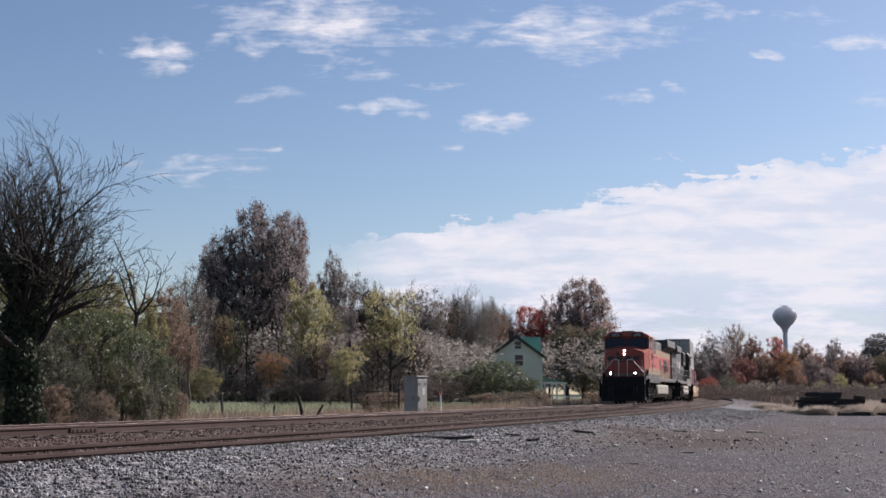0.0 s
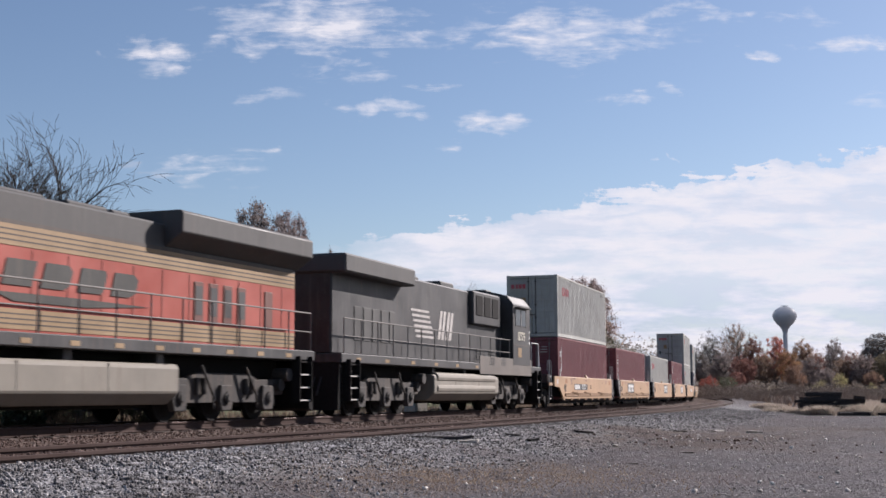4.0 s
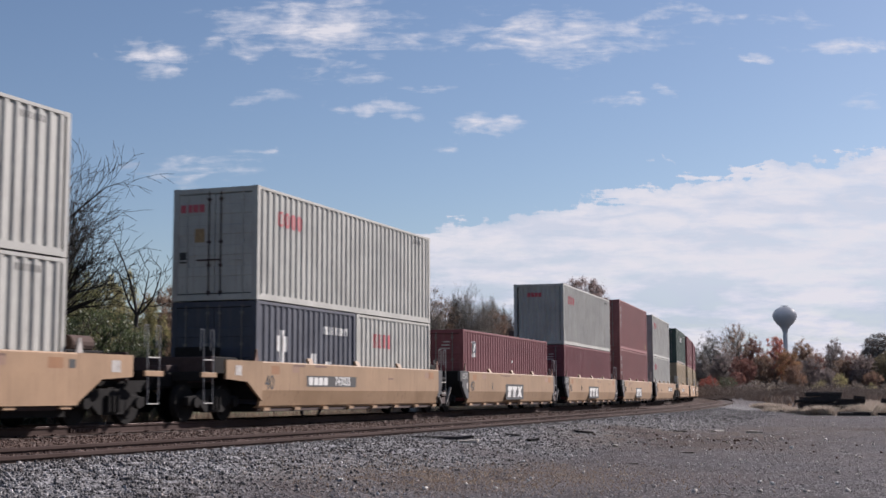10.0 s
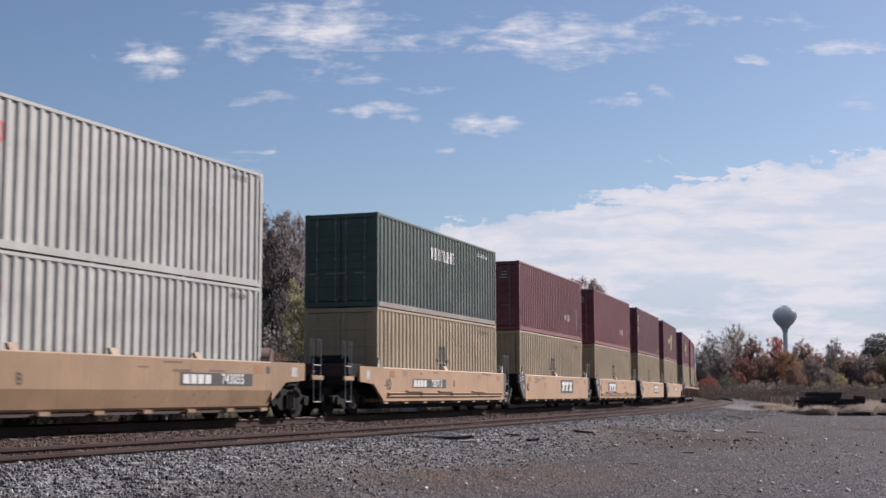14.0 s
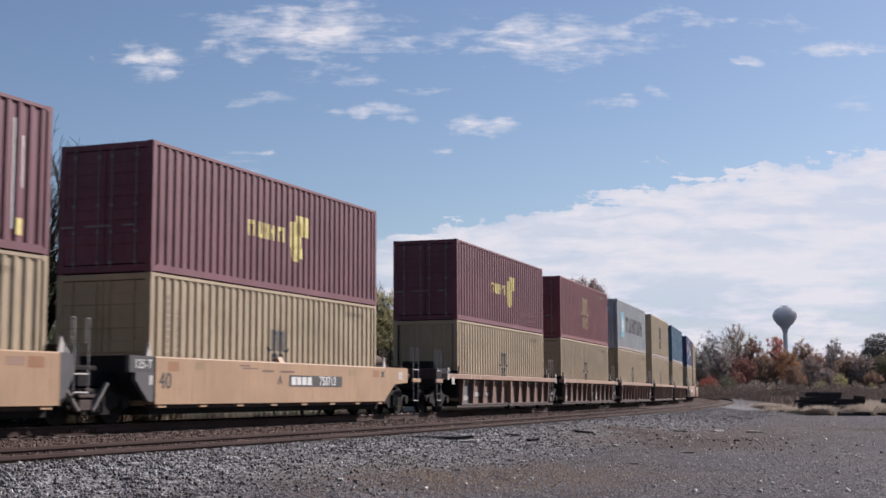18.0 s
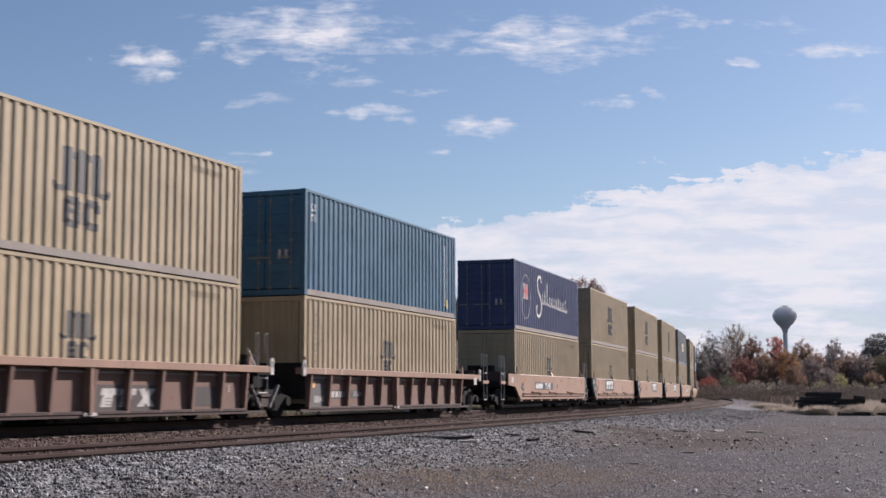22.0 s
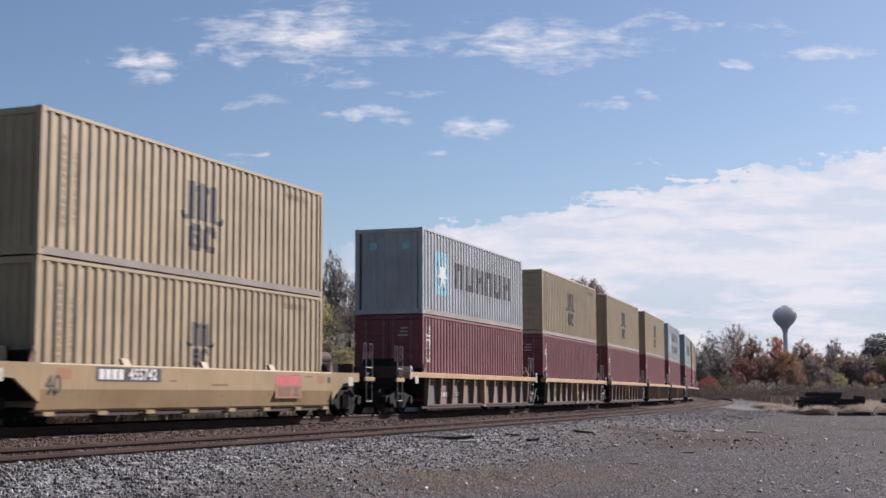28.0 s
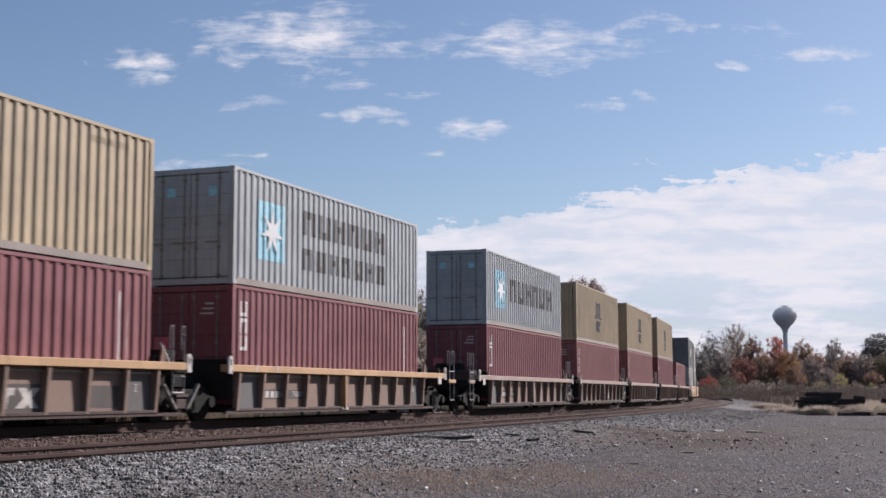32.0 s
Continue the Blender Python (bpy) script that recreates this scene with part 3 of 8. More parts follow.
    tp = nt.nodes.new("ShaderNodeBsdfTransparent")
    mx = nt.nodes.new("ShaderNodeMixShader")
    nt.links.new(cover, mx.inputs[0])
    nt.links.new(tp.outputs[0], mx.inputs[1])
    nt.links.new(em.outputs[0], mx.inputs[2])
    out = nt.nodes.new("ShaderNodeOutputMaterial")
    nt.links.new(mx.outputs[0], out.inputs["Surface"])
    return m


def comb_y(nt, inv):
    return maths(nt, "MULTIPLY", inv, 0.30)


CLOUD_GLOW = 0.45
CLOUDS = [(274, 86, 84, 38, 1.0), (306, 108, 66, 50, 0.8), (575, 40, 262, 100, 1.05), (430, 18, 190, 34, 0.6), (705, 62, 170, 30, 0.62), (1400, 28, 150, 26, 0.6), (640, 130, 138, 44, 0.6), (690, 190, 119, 32, 0.95), (880, 225, 106, 40, 0.95), (1010, 60, 312, 88, 1),
          (1170, 20, 138, 32, 0.8), (1270, 25, 100, 28, 0.8), (1350, 95, 60, 20, 0.8), (1510, 75, 138, 42, 0.95), (1100, 180, 88, 18, 0.65), (1190, 158, 56, 18, 0.65),
          (480, 170, 100, 32, 0.5), (780, 156, 75, 20, 0.65), (360, 295, 238, 60, 0.62), (480, 264, 50, 18, 0.6), (430, 75, 112, 45, 0.62), (780, 260, 69, 20, 0.55),
          (1203, 285, 15, 11, 0.9), (1150, 284, 11, 10, 0.7), (190, 98, 38, 15, 0.5), (1540, 170, 88, 32, 0.45)]
clouds = tagged(put("backdrop_clouds", mesh_from("backdrop_clouds", [(-2600, 165, 0), (2600, 165, 0), (5600, 13000, 0), (-5600, 13000, 0)], [(0, 1, 2, 3)]), cloud_material()), "thin white drifting wisps and a low bank of cloud", "clouds", kind="structure")
clouds.location = (0, 0, CLOUD_H)

# ---- ground: one sheet ----
def spread(lo, hi, step_near, reach):
    near = list(np.arange(lo, hi, step_near))
    out_hi, d = [], step_near
    q = hi
    while q < reach:
        out_hi.append(q)
        d *= 1.045
        q += d
    out_lo, d, q = [], step_near, lo
    while q > -reach:
        d *= 1.045
        q -= d
        out_lo.append(q)
    return np.array(out_lo[::-1] + near + out_hi)


def build_ground():
    xs, ys = spread(-12, 14, 0.16, 3200), spread(8, 42, 0.16, 4200)
    gx, gy = np.meshgrid(xs, ys)
    x, y = gx.ravel(), gy.ravel()
    z = ground_z(x, y)
    nx, ny = len(xs), len(ys)
    i = np.arange(nx * ny).reshape(ny, nx)
    f = np.stack([i[:-1, :-1], i[:-1, 1:], i[1:, 1:], i[1:, :-1]], -1).reshape(-1, 4)
    me = indexed_mesh("ground", np.stack([x, y, z], 1), f, True)
    s, o = to_line(x, y)
    so = o - siding_off(s)
    r = np.hypot(x, y)
    zones = {
        "zone_grey": step(so, -0.6, 0.6) * (1 - step(so + 0.9 * waves(x, y, 3, 9), 2.4, 5.2)) * (1 - 0.75 * step(r, 80, 120)),
        "zone_brown": step(o, -3.6, -2.4) * (1 - step(so, -0.6, 0.8)),
        "zone_dry": np.clip(dry_patch(x, y) + step(r + 8 * waves(x, y, 20, 2), 95, 120) * step(o, 12, 20) * 0.45, 0, 1),
        "zone_dirt": dirt_patch(x, y),
        "zone_earth": (1 - step(o, -4.2, -2.6)),
        "zone_green": step(-o + 2 * waves(x, y, 5, 8), 9.0, 14.0) * (1 - step(-o, 85, 110)) * (1 - step(o, -3, 0)),
    }
    for key, val in zones.items():
        me.attributes.new(key, "FLOAT", "POINT").data.foreach_set("value", np.asarray(val, np.float32))
    return me


tagged(put("ground", build_ground(), ground_material()), "gravel yard, ballast and a grassy field beyond the line", "ground", kind="structure")


# ---- the two tracks ----
RAIL_PROFILE = [(-0.070, -0.180), (0.070, -0.180), (0.070, -0.168), (0.012, -0.150), (0.010, -0.050), (0.036, -0.042), (0.036, -0.006), (0.028, 0.0), (-0.028, 0.0), (-0.036, -0.006), (-0.036, -0.042), (-0.010, -0.050), (-0.012, -0.150), (-0.070, -0.168)]


def rail_mesh(s_list, off_of, dz=0.0, profile=None):
    profile = profile or RAIL_PROFILE
    verts, faces, n = [], [], len(profile)
    for s in s_list:
        for dy, z in profile:
            x, y, _ = line(s, off_of(s) + dy)
            verts.append((x, y, z + dz))
    for k in range(len(s_list) - 1):
        for j in range(n):
            a, b = k * n + j, k * n + (j + 1) % n
            faces.append((a, b, b + n, a + n))
    faces.append(tuple(range(n))[::-1])
    faces.append(tuple(range((len(s_list) - 1) * n, len(s_list) * n)))
    return mesh_from("rail", verts, faces)


HEAD_PROFILE = [(-0.026, 0.0005), (0.026, 0.0005), (0.024, 0.003), (-0.024, 0.003)]


def build_track(name, off_of, lo, hi, label, dz=0.0):
    track = tagged(new(name), label, "railway track", kind="structure")
    for side in (-0.7525, 0.7525):
        # rails in bolted lengths
        edges = list(np.arange(lo if side > 0 else lo - 11.9, hi, 23.8)) + [hi]
        for a, b in zip(edges[:-1], edges[1:]):
            put("rail", rail_mesh(np.linspace(a, b - 0.008, max(3, int((b - a) / 3))), lambda s, k=side: off_of(s) + k, dz), M_RAIL, track)
            if dz == 0.0 and -30 < b < 220:
                put("rail_head", rail_mesh(np.linspace(a, b - 0.008, 9), lambda s, k=side: off_of(s) + k, dz, HEAD_PROFILE), M_RAILHEAD, track, label="worn running surface")
            if -14 < b < 120:
                x, y, hd = line(b, off_of(b) + side)
                bm = bmesh.new()
                box(bm, -0.45, 0.45, -0.045, 0.045, -0.145, -0.055, 0.008)
                for q in (-0.36, -0.22, -0.08, 0.08, 0.22, 0.36):
                    box(bm, q - 0.018, q + 0.018, -0.065, 0.065, -0.12, -0.08)
                part("joint_bar", bm, M_RAIL, track, "bolted rusty joint bar", m=pose(x, y, dz, 0, 0, 90 - hd))
    tie = cached("tie", lambda: _tie_mesh())
    plate = cached("tie_plate", lambda: _plate_mesh())
    r = random.Random(7)
    for k in range(int((170 + 14) / 0.53)):
        s = -14 + k * 0.53
        x, y, hd = line(s, off_of(s))
        m = pose(x + r.uniform(-0.05, 0.05), y, -0.182 + dz - 0.02 * r.random(), 0, 0, 90 - hd + r.uniform(-1.5, 1.5))
        if k < 190:
            put("tie", tie, M_TIE, track, m)
            for side in (-0.7525, 0.7525):
                x, y, hd = line(s, off_of(s) + side)
                if r.random() < 0.5:
                    put("tie_plate", plate, M_RAIL, track, pose(x, y, -0.178 + dz, 0, 0, 90 - hd))
    return track


def _tie_mesh():
    bm = bmesh.new()
    box(bm, -0.115, 0.115, -1.30, 1.30, -0.17, 0.0, 0.012)
    return finish(bm, "tie")


def _plate_mesh():
    bm = bmesh.new()
    box(bm, -0.09, 0.09, -0.16, 0.16, -0.005, 0.012)
    for q in (-0.05, 0.05):
        for w in (-0.095, 0.095):
            box(bm, q - 0.016, q + 0.016, w - 0.018, w + 0.018, 0.0, 0.026)
    return finish(bm, "tie_plate")


build_track("track_main", lambda s: 0.0, -69.0, 320, "main line of rusty jointed rails on timber ties")
build_track("track_siding", siding_off, -47.9, 200, "disused siding, rusty rails half sunk in ballast", -0.06)

# ---- the train ----
V, ACC = 18.674, 0.00838
MOVERS = []


def along(S, t):
    q = t - 16.0
    return S - V * q - ACC * q * q / 2


def ride(thing, S, half, z, shift=0.0):
    """thing rides with its middle at S on the train; half the distance between its bogies; shift: its own place along the wagon."""
    MOVERS.append((thing, S, half, z, shift))


def train_pose(S, half, z, t, shift=0.0):
    s = along(S, t)
    xa, ya, _ = line(s - half)
    xb, yb, _ = line(s + half)
    th = math.degrees(math.atan2(yb - ya, xb - xa))
    return pose((xa + xb) / 2, (ya + yb) / 2, z, 0, 0, th) @ pose(shift, 0, 0)


# containers: x along, the leading end at -x, the sunny side at -y, bottom at 0
C_W = 2.438
PITCH_C, DEPTH_C = 0.322, 0.036


def corr(x):
    """Depth of the corrugated sheet behind its outer face at x."""
    q = (x / PITCH_C) % 1.0
    if q < 0.29:
        return 0.0
    if q < 0.5:
        return DEPTH_C * (q - 0.29) / 0.21
    if q < 0.79:
        return DEPTH_C
    return DEPTH_C * (1 - q) / 0.21


def corr_breaks(x0, x1):
    xs = {x0, x1}
    k0 = int(math.floor(x0 / PITCH_C)) - 1
    for k in range(k0, k0 + int((x1 - x0) / PITCH_C) + 4):
        for q in (0.0, 0.29, 0.5, 0.79):
            w = (k + q) * PITCH_C
            if x0 < w < x1:
                xs.add(w)
    return sorted(xs)


def corr_sheet(name, x0, x1, z0, z1, proud=0.0, thick=0.0):
    verts, faces = [], []
    for x in corr_breaks(x0, x1):
        d = corr(x) - proud
        verts += [(x, d, z0), (x, d, z1)]
    for k in range(len(verts) // 2 - 1):
        a = 2 * k
        faces.append((a, a + 2, a + 3, a + 1))
    if thick:
        n = len(verts)
        verts += [(v[0], v[1] + thick, v[2]) for v in verts]
        faces += [tuple(n + q for q in f[::-1]) for f in list(faces)]
        m = n // 2
        for k in range(m - 1):
            a = 2 * k
            faces += [(a, n + a, n + a + 2, a + 2), (a + 1, a + 3, n + a + 3, n + a + 1)]
        faces += [(0, 1, n + 1, n), (n - 2, 2 * n - 2, 2 * n - 1, n - 1)]
    return mesh_from(name, verts, faces)


def container_meshes(length, height):
    hl, hw = length / 2, C_W / 2
    key = (length, height)

    def posts():
        bm = bmesh.new()
        prism(bm, [(0, 0), (0.13, 0), (0.13, 0.05), (0.05, 0.05), (0.05, 0.16), (0, 0.16)], "z", 0.11, height - 0.11)
        return finish(bm, "corner_post")

    def casting():
        bm = bmesh.new()
        box(bm, -0.089, 0.089, -0.081, 0.081, -0.059, 0.059, 0.008)
        return finish(bm, "corner_casting")

    def top_rail():
        bm = bmesh.new()
        box(bm, -hl + 0.17, hl - 0.17, 0, 0.06, height - 0.085, height - 0.010, 0.006)
        return finish(bm, "top_rail")

    def bottom_rail():
        bm = bmesh.new()
        prism(bm, [(0, 0.018), (0.05, 0.018), (0.05, 0.034), (0.012, 0.034), (0.012, 0.15), (0.06, 0.17), (0.0, 0.17)], "x", -hl + 0.17, hl - 0.17)
        return finish(bm, "bottom_rail")

    def roof():
        verts, faces = [], []
        n = int((length - 0.3) / 0.21)
        for k in range(n + 1):
            x = -hl + 0.15 + (length - 0.3) * k / n
            z = height - 0.03 - (0.018 if k % 2 else 0.0)
            verts += [(x, -hw + 0.04, z), (x, hw - 0.04, z)]
        for k in range(n):
            a = 2 * k
            faces.append((a, a + 2, a + 3, a + 1))
        return mesh_from("roof", verts, faces)

    def door():
        bm = bmesh.new()
        # one panel with broad pressed ribs
        poly = [(0.02, 0.20), (-0.02, 0.20)]
        for z in (0.62, 1.15, 1.68, 2.2):
            if z < height - 0.4:
                poly += [(-0.02, z), (-0.034, z + 0.02), (-0.034, z + 0.24), (-0.02, z + 0.26)]
        poly += [(-0.02, height - 0.17), (0.02, height - 0.17)]
        prism(bm, poly, "y", 0.012, hw - 0.14)
        return finish(bm, "door")

    def bar():
        bm = bmesh.new()
        rod(bm, (0, 0, 0.12), (0, 0, height - 0.10), 0.017, 8)
        for z in (0.22, 0.9, 1.5, height - 0.3):
            box(bm, -0.02, 0.035, -0.045, 0.045, z - 0.03, z + 0.03)
        box(bm, -0.03, 0.0, -0.02, 0.34, 1.02, 1.06)
        return finish(bm, "lock_bar")

    def front():
        verts, faces = [], []
        y0 = -hw + 0.2
        while y0 < hw - 0.2:
            for q, d in ((0.0, 0.0), (0.07, 0.0), (0.13, 0.045), (0.2, 0.045)):
                verts += [(d, min(hw - 0.13, y0 + q), 0.16), (d, min(hw - 0.13, y0 + q), height - 0.12)]
            y0 += 0.26
        for a in range(0, len(verts) - 2, 2):
            faces.append((a, a + 2, a + 3, a + 1))
        return mesh_from("end_wall", verts, faces)

    def header():
        bm = bmesh.new()
        box(bm, 0.0, 0.07, -hw + 0.15, hw - 0.15, height - 0.15, height - 0.012, 0.008)
        return finish(bm, "end_header")

    def end_sill():
        bm = bmesh.new()
        box(bm, 0.0, 0.07, -hw + 0.15, hw - 0.15, 0.012, 0.17, 0.008)
        return finish(bm, "end_sill")
    return {n: cached((n, *key), b) for n, b in (("posts", posts), ("casting", casting), ("top", top_rail), ("bottom", bottom_rail), ("roof", roof), ("door", door), ("bar", bar), ("front", front), ("header", header), ("end_sill", end_sill))}


def container(mat, height, label, length=12.192, doors=True, pale_trim=None):
    hl, hw = length / 2, C_W / 2
    me = container_meshes(length, height)
    c = tagged(new("shipping_container"), label, "shipping container", "containers on the train")
    trim = pale_trim or mat
    side = cached(("side", length, height), lambda: corr_sheet("side_panel", -hl + 0.14, hl - 0.14, 0.16, height - 0.08))
    put("side_panel", side, mat, c, pose(0, -hw + 0.008, 0))
    put("side_panel", side, mat, c, pose(0, hw - 0.008, 0, 0, 0, 180))
    put("top_rail", me["top"], mat, c, pose(0, -hw, 0))
    put("top_rail", me["top"], mat, c, pose(0, hw, 0, 0, 0, 180))
    put("bottom_rail", me["bottom"], trim, c, pose(0, -hw, 0))
    put("bottom_rail", me["bottom"], trim, c, pose(0, hw, 0, 0, 0, 180))
    put("roof", me["roof"], mat, c)
    for sx in (-1, 1):
        put("end_header", me["header"], mat, c, pose(-hl, 0, 0) if sx < 0 else pose(hl, 0, 0, 0, 0, 180))
        put("end_sill", me["end_sill"], mat, c, pose(-hl, 0, 0) if sx < 0 else pose(hl, 0, 0, 0, 0, 180))
        for sy in (-1, 1):
            mtx = pose(sx * hl, sy * hw, 0) @ Matrix.Diagonal((-sx, -sy, 1, 1))
            put("corner_post", me["posts"], mat, c, mtx)
            for z in (0.059, height - 0.059):
                put("corner_casting", me["casting"], mat, c, pose(sx * (hl - 0.087), sy * (hw - 0.079), z))
    end = pose(-hl + 0.04, 0, 0)
    if doors:
        put("door", me["door"], mat, c, end)
        put("door", me["door"], mat, c, end @ Matrix.Diagonal((1, -1, 1, 1)))
        for y in (-0.80, -0.17, 0.17, 0.80):
            put("lock_bar", me["bar"], M_RUSTDARK if mat is M_OOCL and abs(y) < 0.5 else mat if mat in (M_OOCL, M_TAN) else M_STEEL, c, pose(-hl - 0.0, y, 0))
        put("end_wall", me["front"], mat, c, pose(hl - 0.02, 0, 0, 0, 0, 180))
    else:
        put("end_wall", me["front"], mat, c, pose(-hl + 0.02, 0, 0))
        put("door", me["door"], mat, c, pose(hl - 0.04, 0, 0, 0, 0, 180))
        put("door", me["door"], mat, c, pose(hl - 0.04, 0, 0, 0, 0, 180) @ Matrix.Diagonal((1, -1, 1, 1)))
    return c


def mark(c, name, rects, mat, label=""):
    """Paint on a container's corrugated side: rectangles x0, x1, z0, z1 that follow the folds; lists of them make one piece each."""
    if isinstance(rects[0], list):
        if name == "code_marking":
            return mark(c, name, [r for g in rects for r in g], mat, label)
        return [mark(c, name, g, mat, label) for g in rects]
    if name == "code_marking" and 1 < len(rects) < 4:
        return [mark(c, name, [g], mat, label) for g in rects]
    verts, faces = [], []
    for x0, x1, z0, z1 in rects:
        base = len(verts)
        xs = corr_breaks(x0, x1)
        for x in xs:
            d = corr(x) - 0.005
            verts += [(x, d, z0), (x, d, z1)]
        for k in range(len(xs) - 1):
            a = base + 2 * k
            faces.append((a, a + 2, a + 3, a + 1))
    ob = put(name, mesh_from(name, verts, faces), mat, c, pose(0, -C_W / 2 + 0.008, 0), label)
    if name == "code_marking" and len(rects) > 1:
        tagged(ob, kind="stuff")
    return ob


def glyph_bars(x, z, w, h, n, gap=0.3):
    """A row of n plain letter-sized bars."""
    q = w / n
    out = []
    for k in range(n):
        a = x + k * q
        b = a + q * (1 - gap)
        t = q * 0.26
        g = [(a, a + t, z, z + h), (b - t, b, z, z + h)]
        out.append(g + [[(a + t, b - t, z + h - t * 0.8, z + h)], [(a + t, b - t, z, z + t * 0.8)], [(a + t, b - t, z + h * 0.45, z + h * 0.45 + t * 0.7)]][k % 3])
    return out


def column_bars(x, z_top, w, h, n, gap=0.3):
    """Letters set one under another, as plain bars."""
    q = h / n
    out = []
    for k in range(n):
        b = z_top - k * q
        a = b - q * (1 - gap)
        t = w * 0.28
        out.append([(x, x + t, a, b), (x + w - t, x + w, a, b), (x + t, x + w - t, b - t, b) if k % 2 else (x + t, x + w - t, a, a + t)])
    return out


def deco_pale(c, h):
    for k in range(4):
        x = -4.93 + k * 0.355
        rects = [(x + 0.04, x + 0.26, h - 0.59, h - 0.52), (x + 0.04, x + 0.26, h - 0.92, h - 0.85), (x, x + 0.09, h - 0.87, h - 0.57), (x + 0.21, x + 0.30, h - 0.87, h - 0.57)]
        mark(c, "emblem", rects, M_REDMARK, "faded red painted emblem")
    mark(c, "code_marking", [(hx, hx + 0.03, h - 0.34, h - 0.2) for hx in np.arange(4.6, 5.4, 0.09)], M_BLACK)


def deco_msc(c, h, mat=None, size=1.0):
    x, z = -0.80, h - 1.54
    r = [(x, x + 0.34, z, z + 0.88), (x + 0.44, x + 0.80, z, z + 0.82), (x + 0.90, x + 1.26, z, z + 0.80), (x + 0.34, x + 0.44, z + 0.66, z + 0.80), (x + 0.80, x + 0.90, z + 0.66, z + 0.80), (x + 0.50, x + 0.74, z + 0.82, z + 0.88), (x + 0.96, x + 1.20, z + 0.80, z + 0.86), (x - 0.22, x + 0.08, z - 0.03, z + 0.08), (x + 1.16, x + 1.50, z - 0.03, z + 0.08), (x - 0.28, x - 0.18, z + 0.02, z + 0.15), (x + 1.44, x + 1.54, z + 0.02, z + 0.15)]
    for q in (x + 0.06, x + 0.70):
        b = z - 0.72
        r += [(q, q + 0.20, b + 0.08, b + 0.54), (q + 0.08, q + 0.46, b + 0.46, b + 0.62), (q + 0.08, q + 0.46, b, b + 0.16), (q + 0.36, q + 0.54, b + 0.36, b + 0.54)]
    r += [(x + 0.40, x + 0.60, z - 0.64, z - 0.38), (x + 0.2, x + 0.5, z - 0.44, z - 0.34)]
    r = [(-0.17 + (a + 0.17) * size, -0.17 + (b + 0.17) * size, z + (e - z) * size, z + (f - z) * size) for a, b, e, f in r]
    mark(c, "emblem", r, mat or M_NAVYMARK, "faded ochre painted emblem" if mat else "dark painted emblem")
    mark(c, "code_marking", column_bars(-5.45, h - 0.45, 0.2, 1.9, 12) + column_bars(-5.05, h - 0.75, 0.15, 1.5, 8), M_TANMARK)
    mark(c, "code_marking", glyph_bars(3.9, h - 0.42, 1.3, 0.14, 9), M_TANMARK)


M_TANFADE = plain("faded_ochre_marking_paint", (0.26, 0.17, 0.085), 0.7)
M_TANMARK = plain("faded_brown_marking_paint", (0.20, 0.15, 0.09), 0.7)


M_STARPAINT = plain("dulled_white_paint", (0.44, 0.45, 0.46), 0.7)


def deco_maersk(c, h, two=False):
    x, z = -4.85, h * 0.5 - 0.72
    mark(c, "emblem_ground", [(x, x + 1.5, z, z + 1.5)], M_BLUEMARK, "light blue painted square")
    star = []
    for k in range(7):
        a = radians(90 + k * 360 / 7)
        star.append((x + 0.75 + 0.62 * math.cos(a), z + 0.75 + 0.62 * math.sin(a)))
        b = radians(90 + (k + 0.5) * 360 / 7)
        star.append((x + 0.75 + 0.22 * math.cos(b), z + 0.75 + 0.22 * math.sin(b)))
    bm = bmesh.new()
    prism(bm, star, "y", -0.004, 0.0)
    part("star", bm, M_STARPAINT, c, "white seven-pointed star", m=pose(0, -C_W / 2 - 0.002, 0))
    if two:
        mark(c, "lettering_bar", glyph_bars(-2.3, h - 1.28, 5.9, 0.66, 6, 0.24), M_NAVYMARK)
        mark(c, "lettering_bar", glyph_bars(-2.3, h - 2.22, 5.9, 0.58, 7, 0.3), M_NAVYMARK)
    else:
        mark(c, "lettering_bar", glyph_bars(-2.65, h * 0.5 - 0.36, 7.2, 0.92, 6, 0.22), M_NAVYMARK)


def deco_tex(c, h):
    mark(c, "lettering_bar", column_bars(-5.68, h - 0.38, 0.32, 1.25, 3, 0.12), M_WHITE)
    mark(c, "code_marking", [(5.0, 5.04, 0.5, h - 0.5), (5.25, 5.28, 0.9, h - 0.9)], M_WHITE)


def deco_column(c, h, mat=None, n=6, w=0.40, frac=0.5):
    mark(c, "lettering_bar", column_bars(-5.66, h - 0.36, w, h * frac, n, 0.28), mat or M_WHITE)
    mark(c, "code_marking", [(5.05, 5.10, 0.4, h - 0.4), (5.3, 5.34, 1.2, h - 0.7)], M_WHITE)
    mark(c, "warning_label", [(5.15, 5.36, 0.3, 0.62)], M_YELMARK)


def deco_caru(c, h):
    mark(c, "lettering_bar", glyph_bars(-1.84, h - 1.62, 2.1, 0.40, 4, 0.25), M_YELMARK)
    mark(c, "emblem", [(0.45, 1.1, h - 1.7, h - 1.0), (0.75, 1.55, h - 1.35, h - 0.8), (0.55, 1.2, h - 1.95, h - 1.65), (0.6, 0.95, h - 2.05, h - 1.9)], M_YELMARK, "yellow painted emblem")


def deco_tall(c, h):
    deco_msc(c, h, M_TANFADE)


def deco_green(c, h):
    mark(c, "lettering_bar", glyph_bars(-1.3, h - 0.98, 2.5, 0.40, 7, 0.25), M_WHITE)
    mark(c, "code_marking", glyph_bars(3.8, h - 0.42, 1.3, 0.13, 9), M_WHITE)


